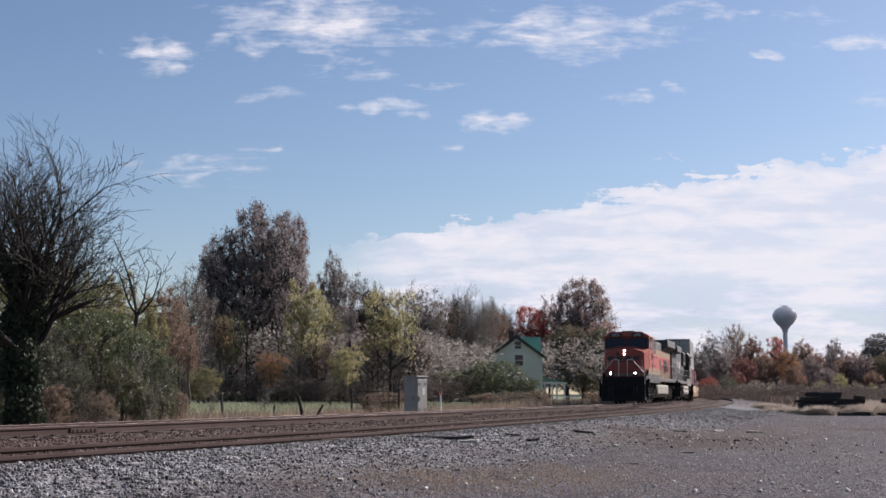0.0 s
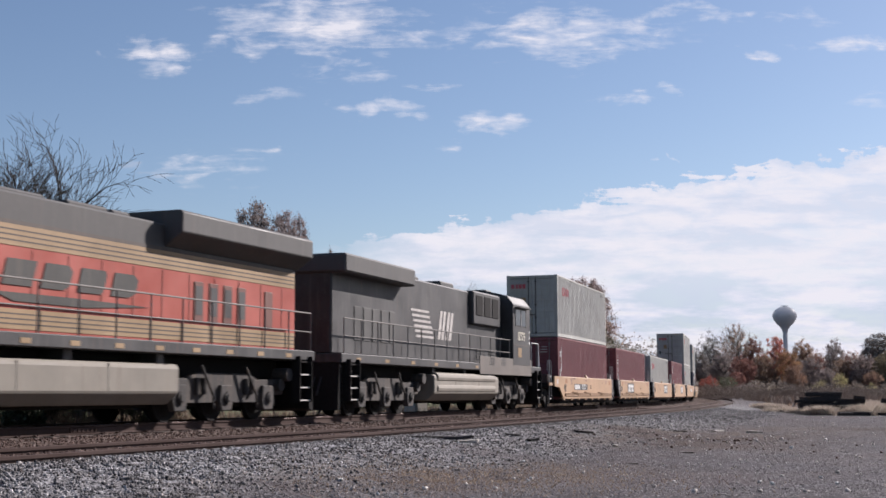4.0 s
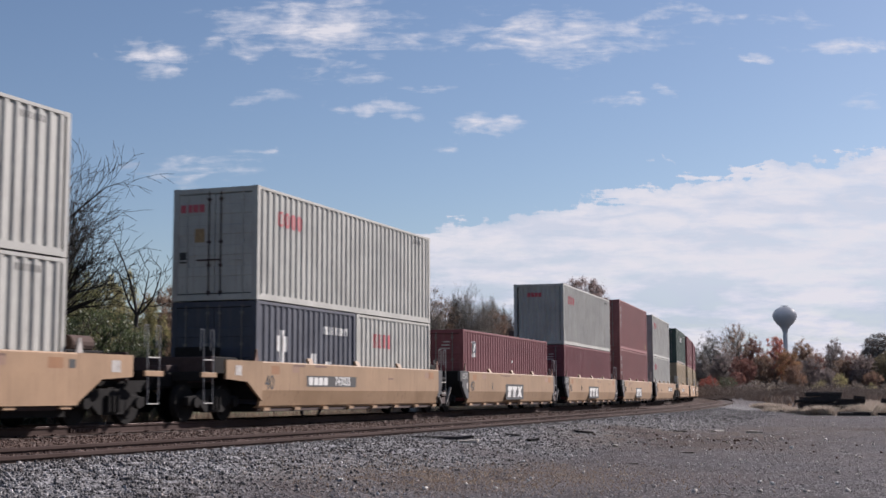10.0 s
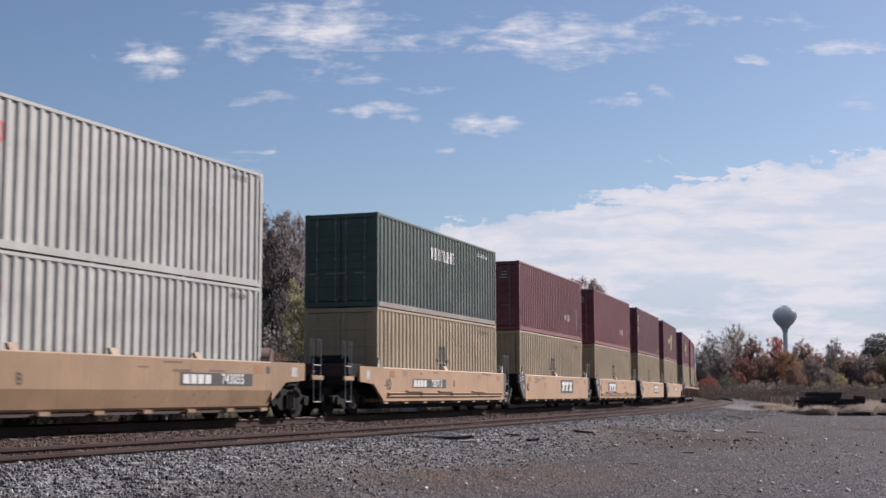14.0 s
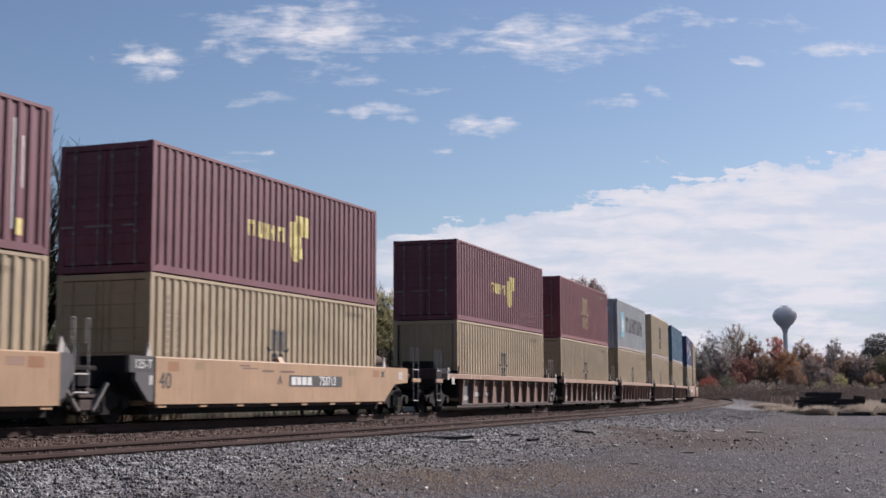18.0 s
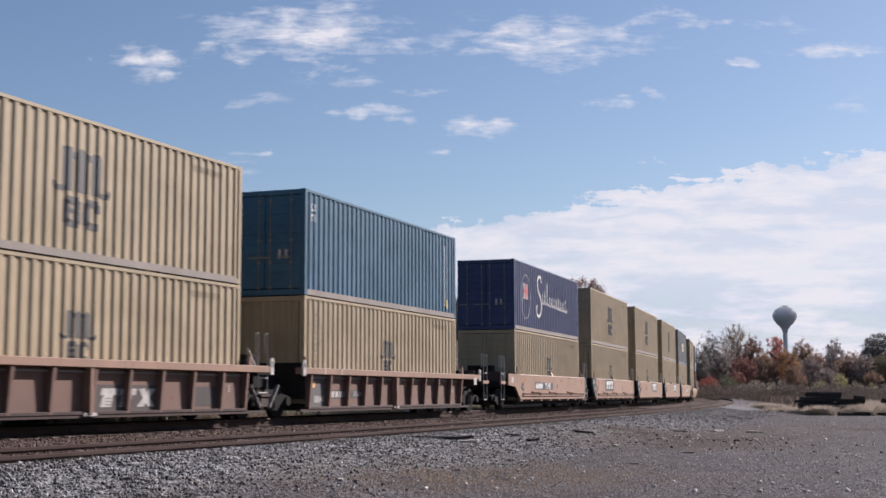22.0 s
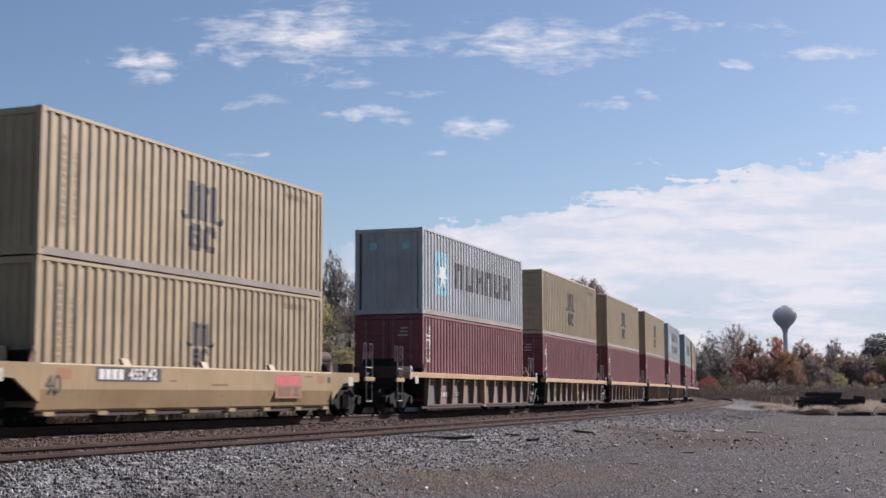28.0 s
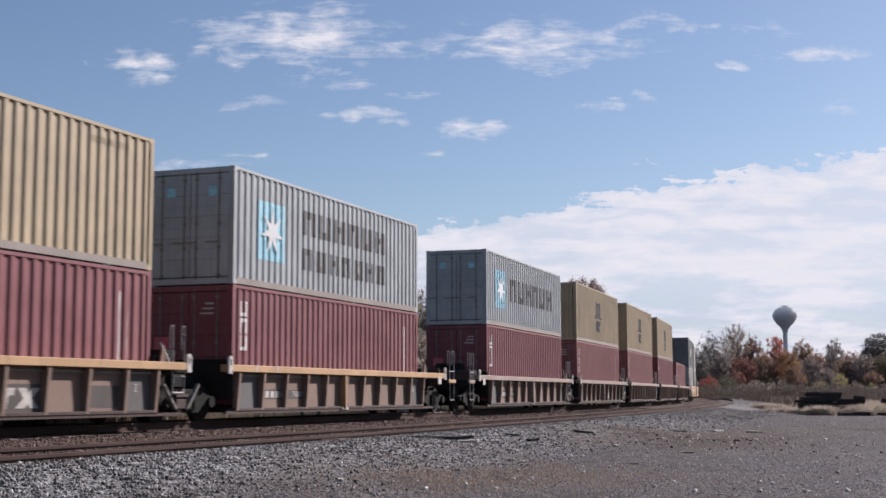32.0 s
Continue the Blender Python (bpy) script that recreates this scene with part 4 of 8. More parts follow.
def deco_script(c, h):
    """A long flourish of white painted strokes and a round emblem."""
    bm = bmesh.new()
    r = random.Random(3)
    pts = [(-1.55, 1.22), (-1.75, 1.48), (-2.15, 1.5), (-2.4, 1.25), (-2.3, 0.9), (-1.85, 0.62), (-1.6, 0.3), (-1.7, -0.05), (-2.1, -0.3), (-2.5, -0.2), (-2.6, 0.1), (-2.4, 0.2)]
    pts2 = []
    for k in range(150):
        q = k / 149
        amp = (0.26, 0.42, 0.85, 0.24, 0.22, 0.26, 0.22, 0.34, 0.22, 0.2, 0.4)[int(q * 10.99)]
        pts2.append((-1.55 + 5.4 * q + 0.12 * math.sin(q * 69 + 1.3), 0.55 - 0.15 * q + (amp if math.sin(q * 69) > 0 else 0.2) * math.sin(q * 69)))
    for run in (pts, pts2):
        for p, q in zip(run[:-1], run[1:]):
            rod(bm, (p[0], 0, p[1]), (q[0], 0, q[1]), 0.050 if run is pts else 0.028, 6)
    for v in bm.verts:
        v.co.y *= 0.05
    part("flourish", bm, M_WHITE, c, "white painted flourish", m=pose(0.0, -C_W / 2 - 0.004, h * 0.5 - 0.45) @ Matrix.Diagonal((0.92, 1, 1, 1)))
    bm = bmesh.new()
    for k in range(28):
        a, b = 2 * math.pi * k / 28, 2 * math.pi * (k + 1) / 28
        rod(bm, (0.62 * math.cos(a), 0, 1.05 * math.sin(a)), (0.62 * math.cos(b), 0, 1.05 * math.sin(b)), 0.012, 5)
    for v in bm.verts:
        v.co.y *= 0.1
    part("emblem_ring", bm, M_FADED, c, m=pose(-4.22, -C_W / 2 - 0.004, h * 0.5) @ Matrix.Diagonal((1.28, 1, 0.88, 1)))
    mark(c, "emblem", [(-4.55, -3.85, h * 0.5 - 0.1, h * 0.5 + 0.55), (-4.68, -4.6, h * 0.5 - 0.6, h * 0.5 + 0.6)], M_WHITE, "white and red painted emblem")
    mark2 = [(-4.3, -4.1, h * 0.5 - 0.1, h * 0.5 + 0.55), (-4.55, -3.85, h * 0.5 + 0.15, h * 0.5 + 0.31)]
    bm = bmesh.new()
    for x0, x1, z0, z1 in mark2:
        box(bm, x0, x1, -0.004, 0.0, z0, z1)
    part("emblem_cross", bm, M_REDMARK, c, m=pose(0, -C_W / 2 - 0.002, 0))


def deco_plate(c, h):
    mark(c, "emblem_ground", [(-0.9, 2.0, h * 0.5 - 0.28, h * 0.5 + 0.42)], M_PALEYEL, "pale yellow painted panel")
    mark(c, "lettering_bar", glyph_bars(0.1, h * 0.5 - 0.08, 1.6, 0.3, 5), M_NAVYMARK)
    mark(c, "emblem", [(-1.9, -1.1, h * 0.5 - 0.2, h * 0.5 + 0.3)], M_NAVYMARK)


M_PALEYEL = plain("pale_yellow_marking_paint", (0.62, 0.60, 0.36), 0.6)


def deco_anchor(c, h):
    mark(c, "emblem", [(-1.9, -1.3, 1.35, 1.75), (-1.7, -1.5, 1.0, 1.9)], M_WHITE, "white painted emblem")
    mark(c, "lettering_bar", glyph_bars(-2.1, 0.75, 1.2, 0.2, 6) + glyph_bars(0.9, 1.9, 1.7, 0.22, 7), M_WHITE)
    mark(c, "warning_label", [(0.1, 0.4, 1.0, 1.35), (1.0, 1.35, 0.8, 1.15)], M_WHITE)


def deco_small(c, h):
    mark(c, "warning_label", [(2.5, 2.72, 0.86, 1.10)], M_FADED)
    mark(c, "warning_label", [(3.1, 3.32, 0.80, 1.14)], M_FADED)
    mark(c, "code_marking", [(5.05, 5.10, 0.4, h - 1.4)], M_FADED)


def deco_panel(c, h):
    """A small framed emblem panel near the leading end."""
    mark(c, "emblem_ground", [(-5.02, -4.56, h - 0.98, h - 0.40)], M_WHITE, "white painted panel")
    bm = bmesh.new()
    box(bm, -4.99, -4.59, -0.004, 0.0, h - 0.82, h - 0.43)
    part("emblem_field", bm, M_SLATE, c, m=pose(0, -C_W / 2 - 0.002, 0))
    bm = bmesh.new()
    prism(bm, [(-4.95, h - 0.78), (-4.85, h - 0.78), (-4.68, h - 0.55), (-4.62, h - 0.48), (-4.80, h - 0.50)], "y", -0.004, 0.0)
    part("emblem", bm, M_WHITE, c, "white slanted stroke", m=pose(0, -C_W / 2 - 0.006, 0))
    mark(c, "code_marking", [(5.05, 5.10, 0.4, 0.7), (0.3, 0.5, 1.5, 1.6)], M_WHITE)


def end_marks(c, kind, h, doors, length=12.192):
    """Paint on the leading end."""
    x = -length / 2 + (0.002 if doors else 0.012)

    def spot(name, mat, y0, y1, z0, z1, label=""):
        boxes(name, mat, c, [(x - 0.004, x, y0, y1, z0, z1)], label=label)
    if kind in "oO":
        y = 1.0 if doors else 0.55
        for k in range(4):
            spot("emblem", M_REDMARK, y - 0.15 - 0.18 * k, y - 0.18 * k, h - 0.62, h - 0.42, "faded red painted emblem")
        if doors:
            spot("placard", M_BLACK, 0.77, 1.02, 0.98, 1.26, "small black placard")
            spot("placard", M_TANFADE, 0.30, 0.58, 1.5, 1.85, "faded ochre patch")
    elif kind in "mM":
        for y in (-0.62, 0.55):
            spot("placard", M_BLUEMARK, y - 0.12, y + 0.12, h - 0.72, h - 0.48, "small pale blue square")
    elif kind in "xrRe":
        for k in range(3):
            spot("code_marking", M_FADED, -0.70, -0.45 + 0.06 * k, h - 0.47 - 0.12 * k, h - 0.43 - 0.12 * k)
        if kind == "x":
            spot("placard", M_REDMARK, 0.55, 0.95, 1.35, 1.65, "small red placard")
        elif kind == "e":
            spot("placard", M_SLATE, 0.55, 0.95, h - 0.9, h - 0.45, "dark blue emblem panel")
    elif kind in "bs":
        for y in (-0.45, -0.65):
            spot("placard", M_FADED, y - 0.04, y + 0.04, 1.0, 1.25)


HC, LO = 2.896, 2.591
KINDS = {
    "o": (M_OOCL, deco_pale, "pale grey corrugated steel container with a faded red emblem"),
    "x": (M_MAROON, deco_tex, "maroon corrugated steel container with white vertical lettering bars"),
    "r": (M_MAROON, deco_small, "dull maroon corrugated steel container with small white markings"),
    "R": (M_RED, lambda c, h: deco_column(c, h, M_FADED, 6, 0.26, 0.45), "brick-red corrugated steel container, white lettering bars at its end"),
    "e": (M_MAROON, deco_panel, "maroon corrugated steel container with a small framed emblem"),
    "t": (M_TAN, deco_msc, "straw-yellow corrugated steel container with a dark emblem"),
    "g": (M_GREEN, deco_green, "bottle-green corrugated steel container with white lettering bars"),
    "p": (M_PLUM, deco_caru, "plum corrugated steel container with a yellow emblem"),
    "P": (M_PLUM, lambda c, h: deco_column(c, h, M_YELMARK, 4, 0.34, 0.5), "plum corrugated steel container, yellow bars at its end"),
    "q": (M_MAROON, deco_tall, "maroon corrugated steel container with a faded ochre emblem"),
    "m": (M_SILVER, deco_maersk, "silver-grey corrugated steel container, blue square with white star"),
    "M": (M_SILVER, lambda c, h: deco_maersk(c, h, True), "silver-grey corrugated steel container, white star, two rows of bars"),
    "b": (M_TEAL, lambda c, h: deco_column(c, h, M_WHITE, 2, 0.2, 0.2), "teal-blue corrugated steel container with small white markings"),
    "s": (M_NAVY, deco_script, "deep blue corrugated steel container with a white flourish"),
    "y": (M_GREY, deco_plate, "mid-grey corrugated steel container with a pale yellow panel"),
    "h": (M_SLATE, deco_anchor, "dark slate short container with white markings"),
    "O": (M_OOCL, lambda c, h: mark(c, "emblem", glyph_bars(-1.7, h - 0.95, 1.4, 0.42, 4), M_REDMARK), "pale grey short container with a faded red emblem"),
}

M_FADED = plain("faded_white_marking_paint", (0.36, 0.335, 0.315), 0.7, vary=0.3)


# ---- wells: parts shared by the wagons ----
def wheel_mesh(r=0.42):
    bm = bmesh.new()
    disc(bm, (0, 0, 0), r, 0.11, 28)
    disc(bm, (0, 0.06, 0), r + 0.025, 0.03, 28)
    disc(bm, (0, -0.06, 0), r * 0.72, 0.03, 24)
    disc(bm, (0, -0.09, 0), r * 0.25, 0.06, 12)
    return finish(bm, "wheel", True)


def frame_mesh(wb):
    bm = bmesh.new()
    h = wb / 2
    prism(bm, [(-h - 0.28, 0.36), (-h - 0.28, 0.56), (-h + 0.2, 0.62), (-0.45, 0.74), (0.45, 0.74), (h - 0.2, 0.62), (h + 0.28, 0.56), (h + 0.28, 0.36), (h - 0.25, 0.38), (0.42, 0.20), (-0.42, 0.20), (-h + 0.25, 0.38)], "y", -0.07, 0.07, 0.012)
    for k in (-0.16, 0.0, 0.16):
        rod(bm, (k, -0.09, 0.26), (k, -0.09, 0.6), 0.06, 10)
    for q in (-h, h):
        disc(bm, (q, -0.09, 0.44), 0.12, 0.10, 14)
    return finish(bm, "bogie_frame")


def bogie(parent, x, wb=1.78, wheel_r=0.42):
    fr = cached(("bogie", wb), lambda: frame_mesh(wb))
    wh = cached(("wheel", wheel_r), lambda: wheel_mesh(wheel_r))
    for sy in (-1, 1):
        f = put("bogie_frame", fr, M_DARK, parent, pose(x, sy * 1.0, 0, 0, 0, 0 if sy < 0 else 180))
        for q in (-wb / 2, wb / 2):
            put("wheel", wh, M_DARK, f, pose(q, 0.2475, wheel_r))


def lettered(parent, name, body, size, mat, x, y, z, bold=0.0):
    me = cached(("txt", body, size, bold), lambda: text_mesh(body, size, bold=bold))
    return put(name, me, mat, parent, pose(x, y, z))


def plate_marks(parent, x, z, w, h, y, mat=None, ground=None):
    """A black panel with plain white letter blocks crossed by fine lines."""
    mat, ground = mat or M_WHITE, ground or M_BLACK
    boxes("panel_ground", ground, parent, [(x, x + w, y - 0.004, y, z, z + h)])
    q = w * 0.26
    for k in range(3):
        bm = bmesh.new()
        a = x + w * 0.10 + k * q * 1.04
        if k < 2:
            prism(bm, [(a, z + h * 0.16), (a + q * 0.62, z + h * 0.16), (a + q * 0.72, z + h * 0.62), (a + q * 0.92, z + h * 0.60), (a + q * 1.0, z + h * 0.86), (a + q * 0.10, z + h * 0.86), (a + q * 0.02, z + h * 0.60), (a + q * 0.20, z + h * 0.62)], "y", y - 0.009, y - 0.004)
        else:
            prism(bm, [(a - q * 0.02, z + h * 0.16), (a + q * 0.40, z + h * 0.16), (a + q * 0.52, z + h * 0.34), (a + q * 0.62, z + h * 0.16), (a + q * 1.0, z + h * 0.16), (a + q * 0.72, z + h * 0.50), (a + q * 1.06, z + h * 0.86), (a + q * 0.66, z + h * 0.86), (a + q * 0.54, z + h * 0.68), (a + q * 0.44, z + h * 0.86), (a + q * 0.06, z + h * 0.86), (a + q * 0.32, z + h * 0.50)], "y", y - 0.009, y - 0.004)
        part("emblem_block", bm, mat, parent, "white painted emblem block")
    r = []
    r += [(x + 0.1 * w, x + 0.9 * w, y - 0.007, y - 0.004, z + h * t, z + h * (t + 0.02)) for t in (0.24, 0.36, 0.48)]
    each("emblem_line", ground, parent, [(a + w * 0.08, b - w * 0.3, c - 0.005, d - 0.005, e, f) for a, b, c, d, e, f in r])


def number_panel(parent, x, z, w, h, y, digits):
    boxes("panel_ground", M_BLACK, parent, [(x, x + w, y - 0.004, y, z, z + h)])
    each("lettering_bar", M_WHITE, parent, [(x + 0.04 * w + k * 0.095 * w, x + 0.115 * w + k * 0.095 * w, y - 0.008, y - 0.004, z + 0.14 * h, z + 0.86 * h) for k in range(4)])
    lettered(parent, "number", digits, h * 1.12, M_WHITE, x + w * 0.71, y - 0.006, z + h * 0.5, 0.022)


M_RUSTY = painted("rusty_brown_steel", (0.12, 0.066, 0.052), amount=0.5, rough=0.9)


def well_common(car, hl, front_end, rear_end, mat, side_y, top=1.43):
    """Floor, ends, bogies, couplings, shared by all the wells."""
    boxes("floor", M_DARK, car, [(-hl + 0.1, hl - 0.1, -1.24, 1.24, 0.19, 0.34)] + [(q - 0.12, q + 0.12, -1.2, 1.2, 0.24, 0.36) for q in (-5.6, -2.8, 0, 2.8, 5.6)])
    for sx, full in ((-1, front_end), (1, rear_end)):
        reach = 3.55 if full else 1.62
        x0 = sx * hl
        a, b = sorted((x0, sx * (hl + reach - (0.75 if full else 0.15))))
        boxes("end_platform", M_DARK, car, [(a, b, -0.55, 0.55, 0.78, 1.12), (x0 - 0.1, x0 + 0.1, -1.28, 1.28, 0.5, 1.46)], 0.02)
        if full:
            e = sx * (hl + 2.55)
            boxes("end_sill", M_DARK, car, [(e - 0.12, e + 0.12, -1.40, 1.40, 0.92, 1.14)], 0.015)
            for sy in (-1, 1):
                boxes("step_bracket", mat, car, [(e - 0.34, e + 0.34, sy * 1.44 - 0.03, sy * 1.44 + 0.03, 1.0, 1.12)], 0.01)
            bm = bmesh.new()
            for g in (-0.22, 0.22):
                rod(bm, (e + g, -1.44, 1.1), (e + g, -1.44, 2.08), 0.014, 6)
                rod(bm, (e + g, -1.44, 2.08), (e + g, -1.36, 2.10), 0.014, 6)
                rod(bm, (e + g, -1.36, 2.10), (e + g, -1.36, 1.62), 0.012, 6)
            for p, q in (((e - 0.22, -1.44, 1.40), (e + 0.22, -1.44, 1.40)),):
                rod(bm, p, q, 0.014, 6)
            part("grab_rail", bm, M_PALESTEEL, car)
            bm = bmesh.new()
            for p, q in (((e - 0.2, -1.44, 1.0), (e - 0.2, -1.44, 0.42)), ((e - 0.2, -1.44, 0.42), (e + 0.2, -1.44, 0.42)), ((e + 0.2, -1.44, 0.42), (e + 0.2, -1.44, 1.0))):
                rod(bm, p, q, 0.013, 6)
            part("stirrup", bm, M_PALESTEEL, car)
            boxes("coupler", M_DARK, car, [tuple(sorted((sx * (hl + 2.6), sx * (hl + 3.72)))) + (-0.13, 0.13, 0.72, 0.98), tuple(sorted((sx * (hl + 3.35), sx * (hl + 3.72)))) + (-0.2, 0.2, 0.66, 1.02)], 0.02)
            bogie(car, sx * (hl + 1.62))
            bm = bmesh.new()
            rod(bm, (e, 0.4, 0.8), (sx * (hl + 3.2), 0.45, 0.42), 0.03, 6)
            rod(bm, (sx * (hl + 3.2), 0.45, 0.42), (sx * (hl + 3.7), 0.2, 0.5), 0.03, 6)
            part("air_hose", bm, M_RUBBER, car)
            boxes("end_housing", M_DARK, car, [tuple(sorted((sx * (hl + 0.25), sx * (hl + 1.5)))) + (-0.95, 0.95, 1.10, 1.52), tuple(sorted((sx * (hl + 0.35), sx * (hl + 0.9)))) + (-0.5, 0.5, 1.50, 1.78)], 0.03)
            if sx > 0:
                bm = bmesh.new()
                rod(bm, (hl + 0.7, -0.6, 1.66), (hl + 1.4, -0.6, 1.66), 0.17, 14)
                part("brake_cylinder", bm, M_RUSTY, car, "rusty brown brake cylinder")
            boxes("end_frame", M_RUSTDARK, car, [tuple(sorted((sx * (hl + 1.9), sx * (hl + 2.0)))) + (-1.2, 1.2, 0.9, 1.5), tuple(sorted((sx * (hl + 1.6), sx * (hl + 2.5)))) + (-0.3, 0.3, 1.12, 1.3)], 0.02)
            boxes("placard", M_FADED, car, [tuple(sorted((sx * (hl + 1.05), sx * (hl + 1.35)))) + (side_y - 0.004, side_y, top - 0.36, top - 0.12)], label="small pale placard")
            boxes("brake_box", M_DARK, car, [tuple(sorted((sx * (hl + 1.0), sx * (hl + 1.9)))) + (-0.5, -0.05, 1.12, 1.42)], 0.02)
        elif sx > 0:
            bogie(car, hl + 1.65)
            bm = bmesh.new()
            for q in (hl + 0.55, hl + 1.0):
                rod(bm, (q, -1.36, 0.62), (q, -1.36, 2.12), 0.016, 6)
                rod(bm, (q, -1.36, 2.12), (q, -1.28, 2.12), 0.022, 6)
                rod(bm, (q, -1.28, 2.12), (q, -1.28, 1.62), 0.014, 6)
            for z in (0.66, 1.02):
                rod(bm, (hl + 0.55, -1.36, z), (hl + 1.0, -1.36, z), 0.016, 6)
            part("crossover_ladder", bm, M_PALESTEEL, car, "pale steel crossover ladder")
            for p, q in (((hl + 0.35, -1.25, 0.85), (hl + 0.85, -1.25, 0.30)), ((hl + 1.75, -1.25, 0.85), (hl + 1.30, -1.25, 0.30))):
                rodm = bmesh.new()
                rod(rodm, p, q, 0.045, 6)
                part("brake_linkage", rodm, M_STEEL, car)
            boxes("brake_beam", M_RUSTDARK, car, [(hl + 0.85, hl + 1.35, -1.27, -1.1, 0.55, 0.62), (hl + 0.9, hl + 1.3, -1.24, -0.9, 0.30, 0.52), (hl + 1.0, hl + 1.2, -1.3, -1.2, 0.66, 0.74)], 0.015)
            boxes("brake_cylinder", M_DARK, car, [(hl + 0.75, hl + 1.35, -0.9, -0.3, 1.12, 1.62), (hl + 0.45, hl + 1.5, -1.2, -0.2, 1.08, 1.2)], 0.03)
            bm = bmesh.new()
            rod(bm, (hl + 0.30, -1.2, 1.74), (hl + 0.62, -1.2, 1.34), 0.03, 6)
            part("hand_lever", bm, M_PALESTEEL, car, "pale steel hand lever")
        for sy in (-1.36, 1.36):
            bm = bmesh.new()
            g = x0 + sx * 0.14
            prism(bm, [(g - 0.10, top), (g + 0.10, top), (g + sx * 0.02, top + 0.30), (g - sx * 0.03, top + 0.30)], "y", sy - 0.02, sy + 0.02)
            part("guide", bm, M_FADED if mat is M_WELL else M_WELL_BROWN, car, "upright triangular guide")


def smooth_well(mat, letter, number, front_end, rear_end, logo, logo_x=0.35, num_x=-3.75, logo_z=0.68, sloped=False, top=1.43, piped=False):
    """A wagon with plain steel sides and a skirt that slopes in."""
    car = tagged(new("well_car"), "faded yellow double-stack well wagon with smooth dirty sides", "rail wagon", "well wagons of the train")
    hl, y = 6.22, -1.47
    drop = 0.18 if sloped else 0.06
    well_common(car, hl, front_end, rear_end, mat, y, top)
    for sy in (-1, 1):
        bm = bmesh.new()
        if sloped:
            prism(bm, [(y, 0.72), (y, top - 0.03), (y + 0.02, top), (y + 0.16, top), (y + 0.16, top - 0.07), (y + 0.05, top - 0.09), (y + 0.05, 0.72), (y + 0.17, 0.34), (y + 0.26, 0.29), (y + 0.14, 0.29), (y + 0.10, 0.34)], "x", -hl, hl)
        else:
            prism(bm, [(y, 0.41), (y, 1.40), (y + 0.02, 1.43), (y + 0.16, 1.43), (y + 0.16, 1.36), (y + 0.05, 1.34), (y + 0.05, 0.46), (y + 0.18, 0.43), (y + 0.18, 0.41)], "x", -hl, hl)
        part("side_sill", bm, mat, car, m=Matrix.Diagonal((1, -sy, 1, 1)))
        tabs = [(q - 0.16, q + 0.16, y + 0.03, y + 0.12, 0.40 - drop, 0.475 - drop) for q in (-5.9, -4.2, -2.5, -0.8, 0.9, 2.6, 4.3, 5.9)]
        each("bottom_tab", mat, car, tabs if sy < 0 else [(a, b, -e, -c, z0, z1) for a, b, c, e, z0, z1 in tabs])
        boxes("bottom_flange", M_RUSTDARK, car, [(-hl + 0.1, hl - 0.1, y + 0.06 + drop * 0.6, y + 0.34, 0.38 - drop, 0.466 - drop)], m=Matrix.Diagonal((1, -sy, 1, 1)))
        if piped:
            bm = bmesh.new()
            for z in (0.56, 0.66):
                rod(bm, (-5.9, y - 0.03, z), (5.9, y - 0.03, z), 0.020, 6)
            for q in (-5.8, -3, 0, 3, 5.8):
                rod(bm, (q, y - 0.03, 0.56), (q, y - 0.03, 0.66), 0.03, 6)
                rod(bm, (q, y - 0.03, 0.6), (q, y + 0.03, 0.6), 0.02, 6)
            part("air_pipe", bm, mat, car, m=Matrix.Diagonal((1, -sy, 1, 1)))
            each("pipe_cover", mat, car, [(q - 0.75, q + 0.75, y - 0.08, y, 0.70, 0.735) if sy < 0 else (q - 0.75, q + 0.75, -y, -y + 0.08, 0.70, 0.735) for q in (-3.6, -0.6, 3.0)])
    for sx, full in ((-1, front_end), (1, rear_end)):
        if full:
            bm = bmesh.new()
            x0, x1 = sx * (hl + 0.003), sx * (hl + 1.78)
            prism(bm, [(x0, 0.46), (x0, top), (x1, top), (x1, 0.98), (sx * (hl + 0.75), 0.92)], "y", y, y + 0.07)
            part("end_gusset", bm, mat, car)
            bm = bmesh.new()
            prism(bm, [(x0, 0.46), (x0, top), (x1, top), (x1, 0.98), (sx * (hl + 0.75), 0.92)], "y", -y - 0.07, -y)
            part("end_gusset", bm, mat, car)
    if rear_end:
        boxes("joint_plate", M_BLACK, car, [(hl - 0.3, hl - 0.1, y - 0.003, y, top - 0.3, top - 0.13)])
    else:
        bm = bmesh.new()
        prism(bm, [(hl - 0.02, 0.50), (hl + 0.18, 0.56), (hl + 0.42, 0.95), (hl + 0.42, 1.41), (hl - 0.02, 1.43)], "y", y + 0.02, y + 0.12)
        part("joint_plate", bm, M_PLATE, car, "dark grey joint plate")
    if not front_end:
        bm = bmesh.new()
        prism(bm, [(-hl - 0.95, 1.08), (-hl - 0.95, 1.43), (-hl + 0.02, 1.43), (-hl + 0.02, 0.47), (-hl - 0.22, 0.47), (-hl - 0.72, 0.92), (-hl - 0.72, 1.08)], "y", y + 0.02, y + 0.12)
        part("joint_plate", bm, M_PLATE, car, "dark grey joint plate")
        boxes("panel_ground", M_BLACK, car, [(-hl - 0.90, -hl - 0.04, y + 0.014, y + 0.02, 1.10, 1.40)])
        boxes("patch", M_FADED, car, [(-hl - 0.22, -hl - 0.08, y + 0.014, y + 0.02, 0.82, 1.02)])
        lettered(car, "stencil", "125-T", 0.27, M_WHITE, -hl - 0.46, y + 0.010, 1.25)
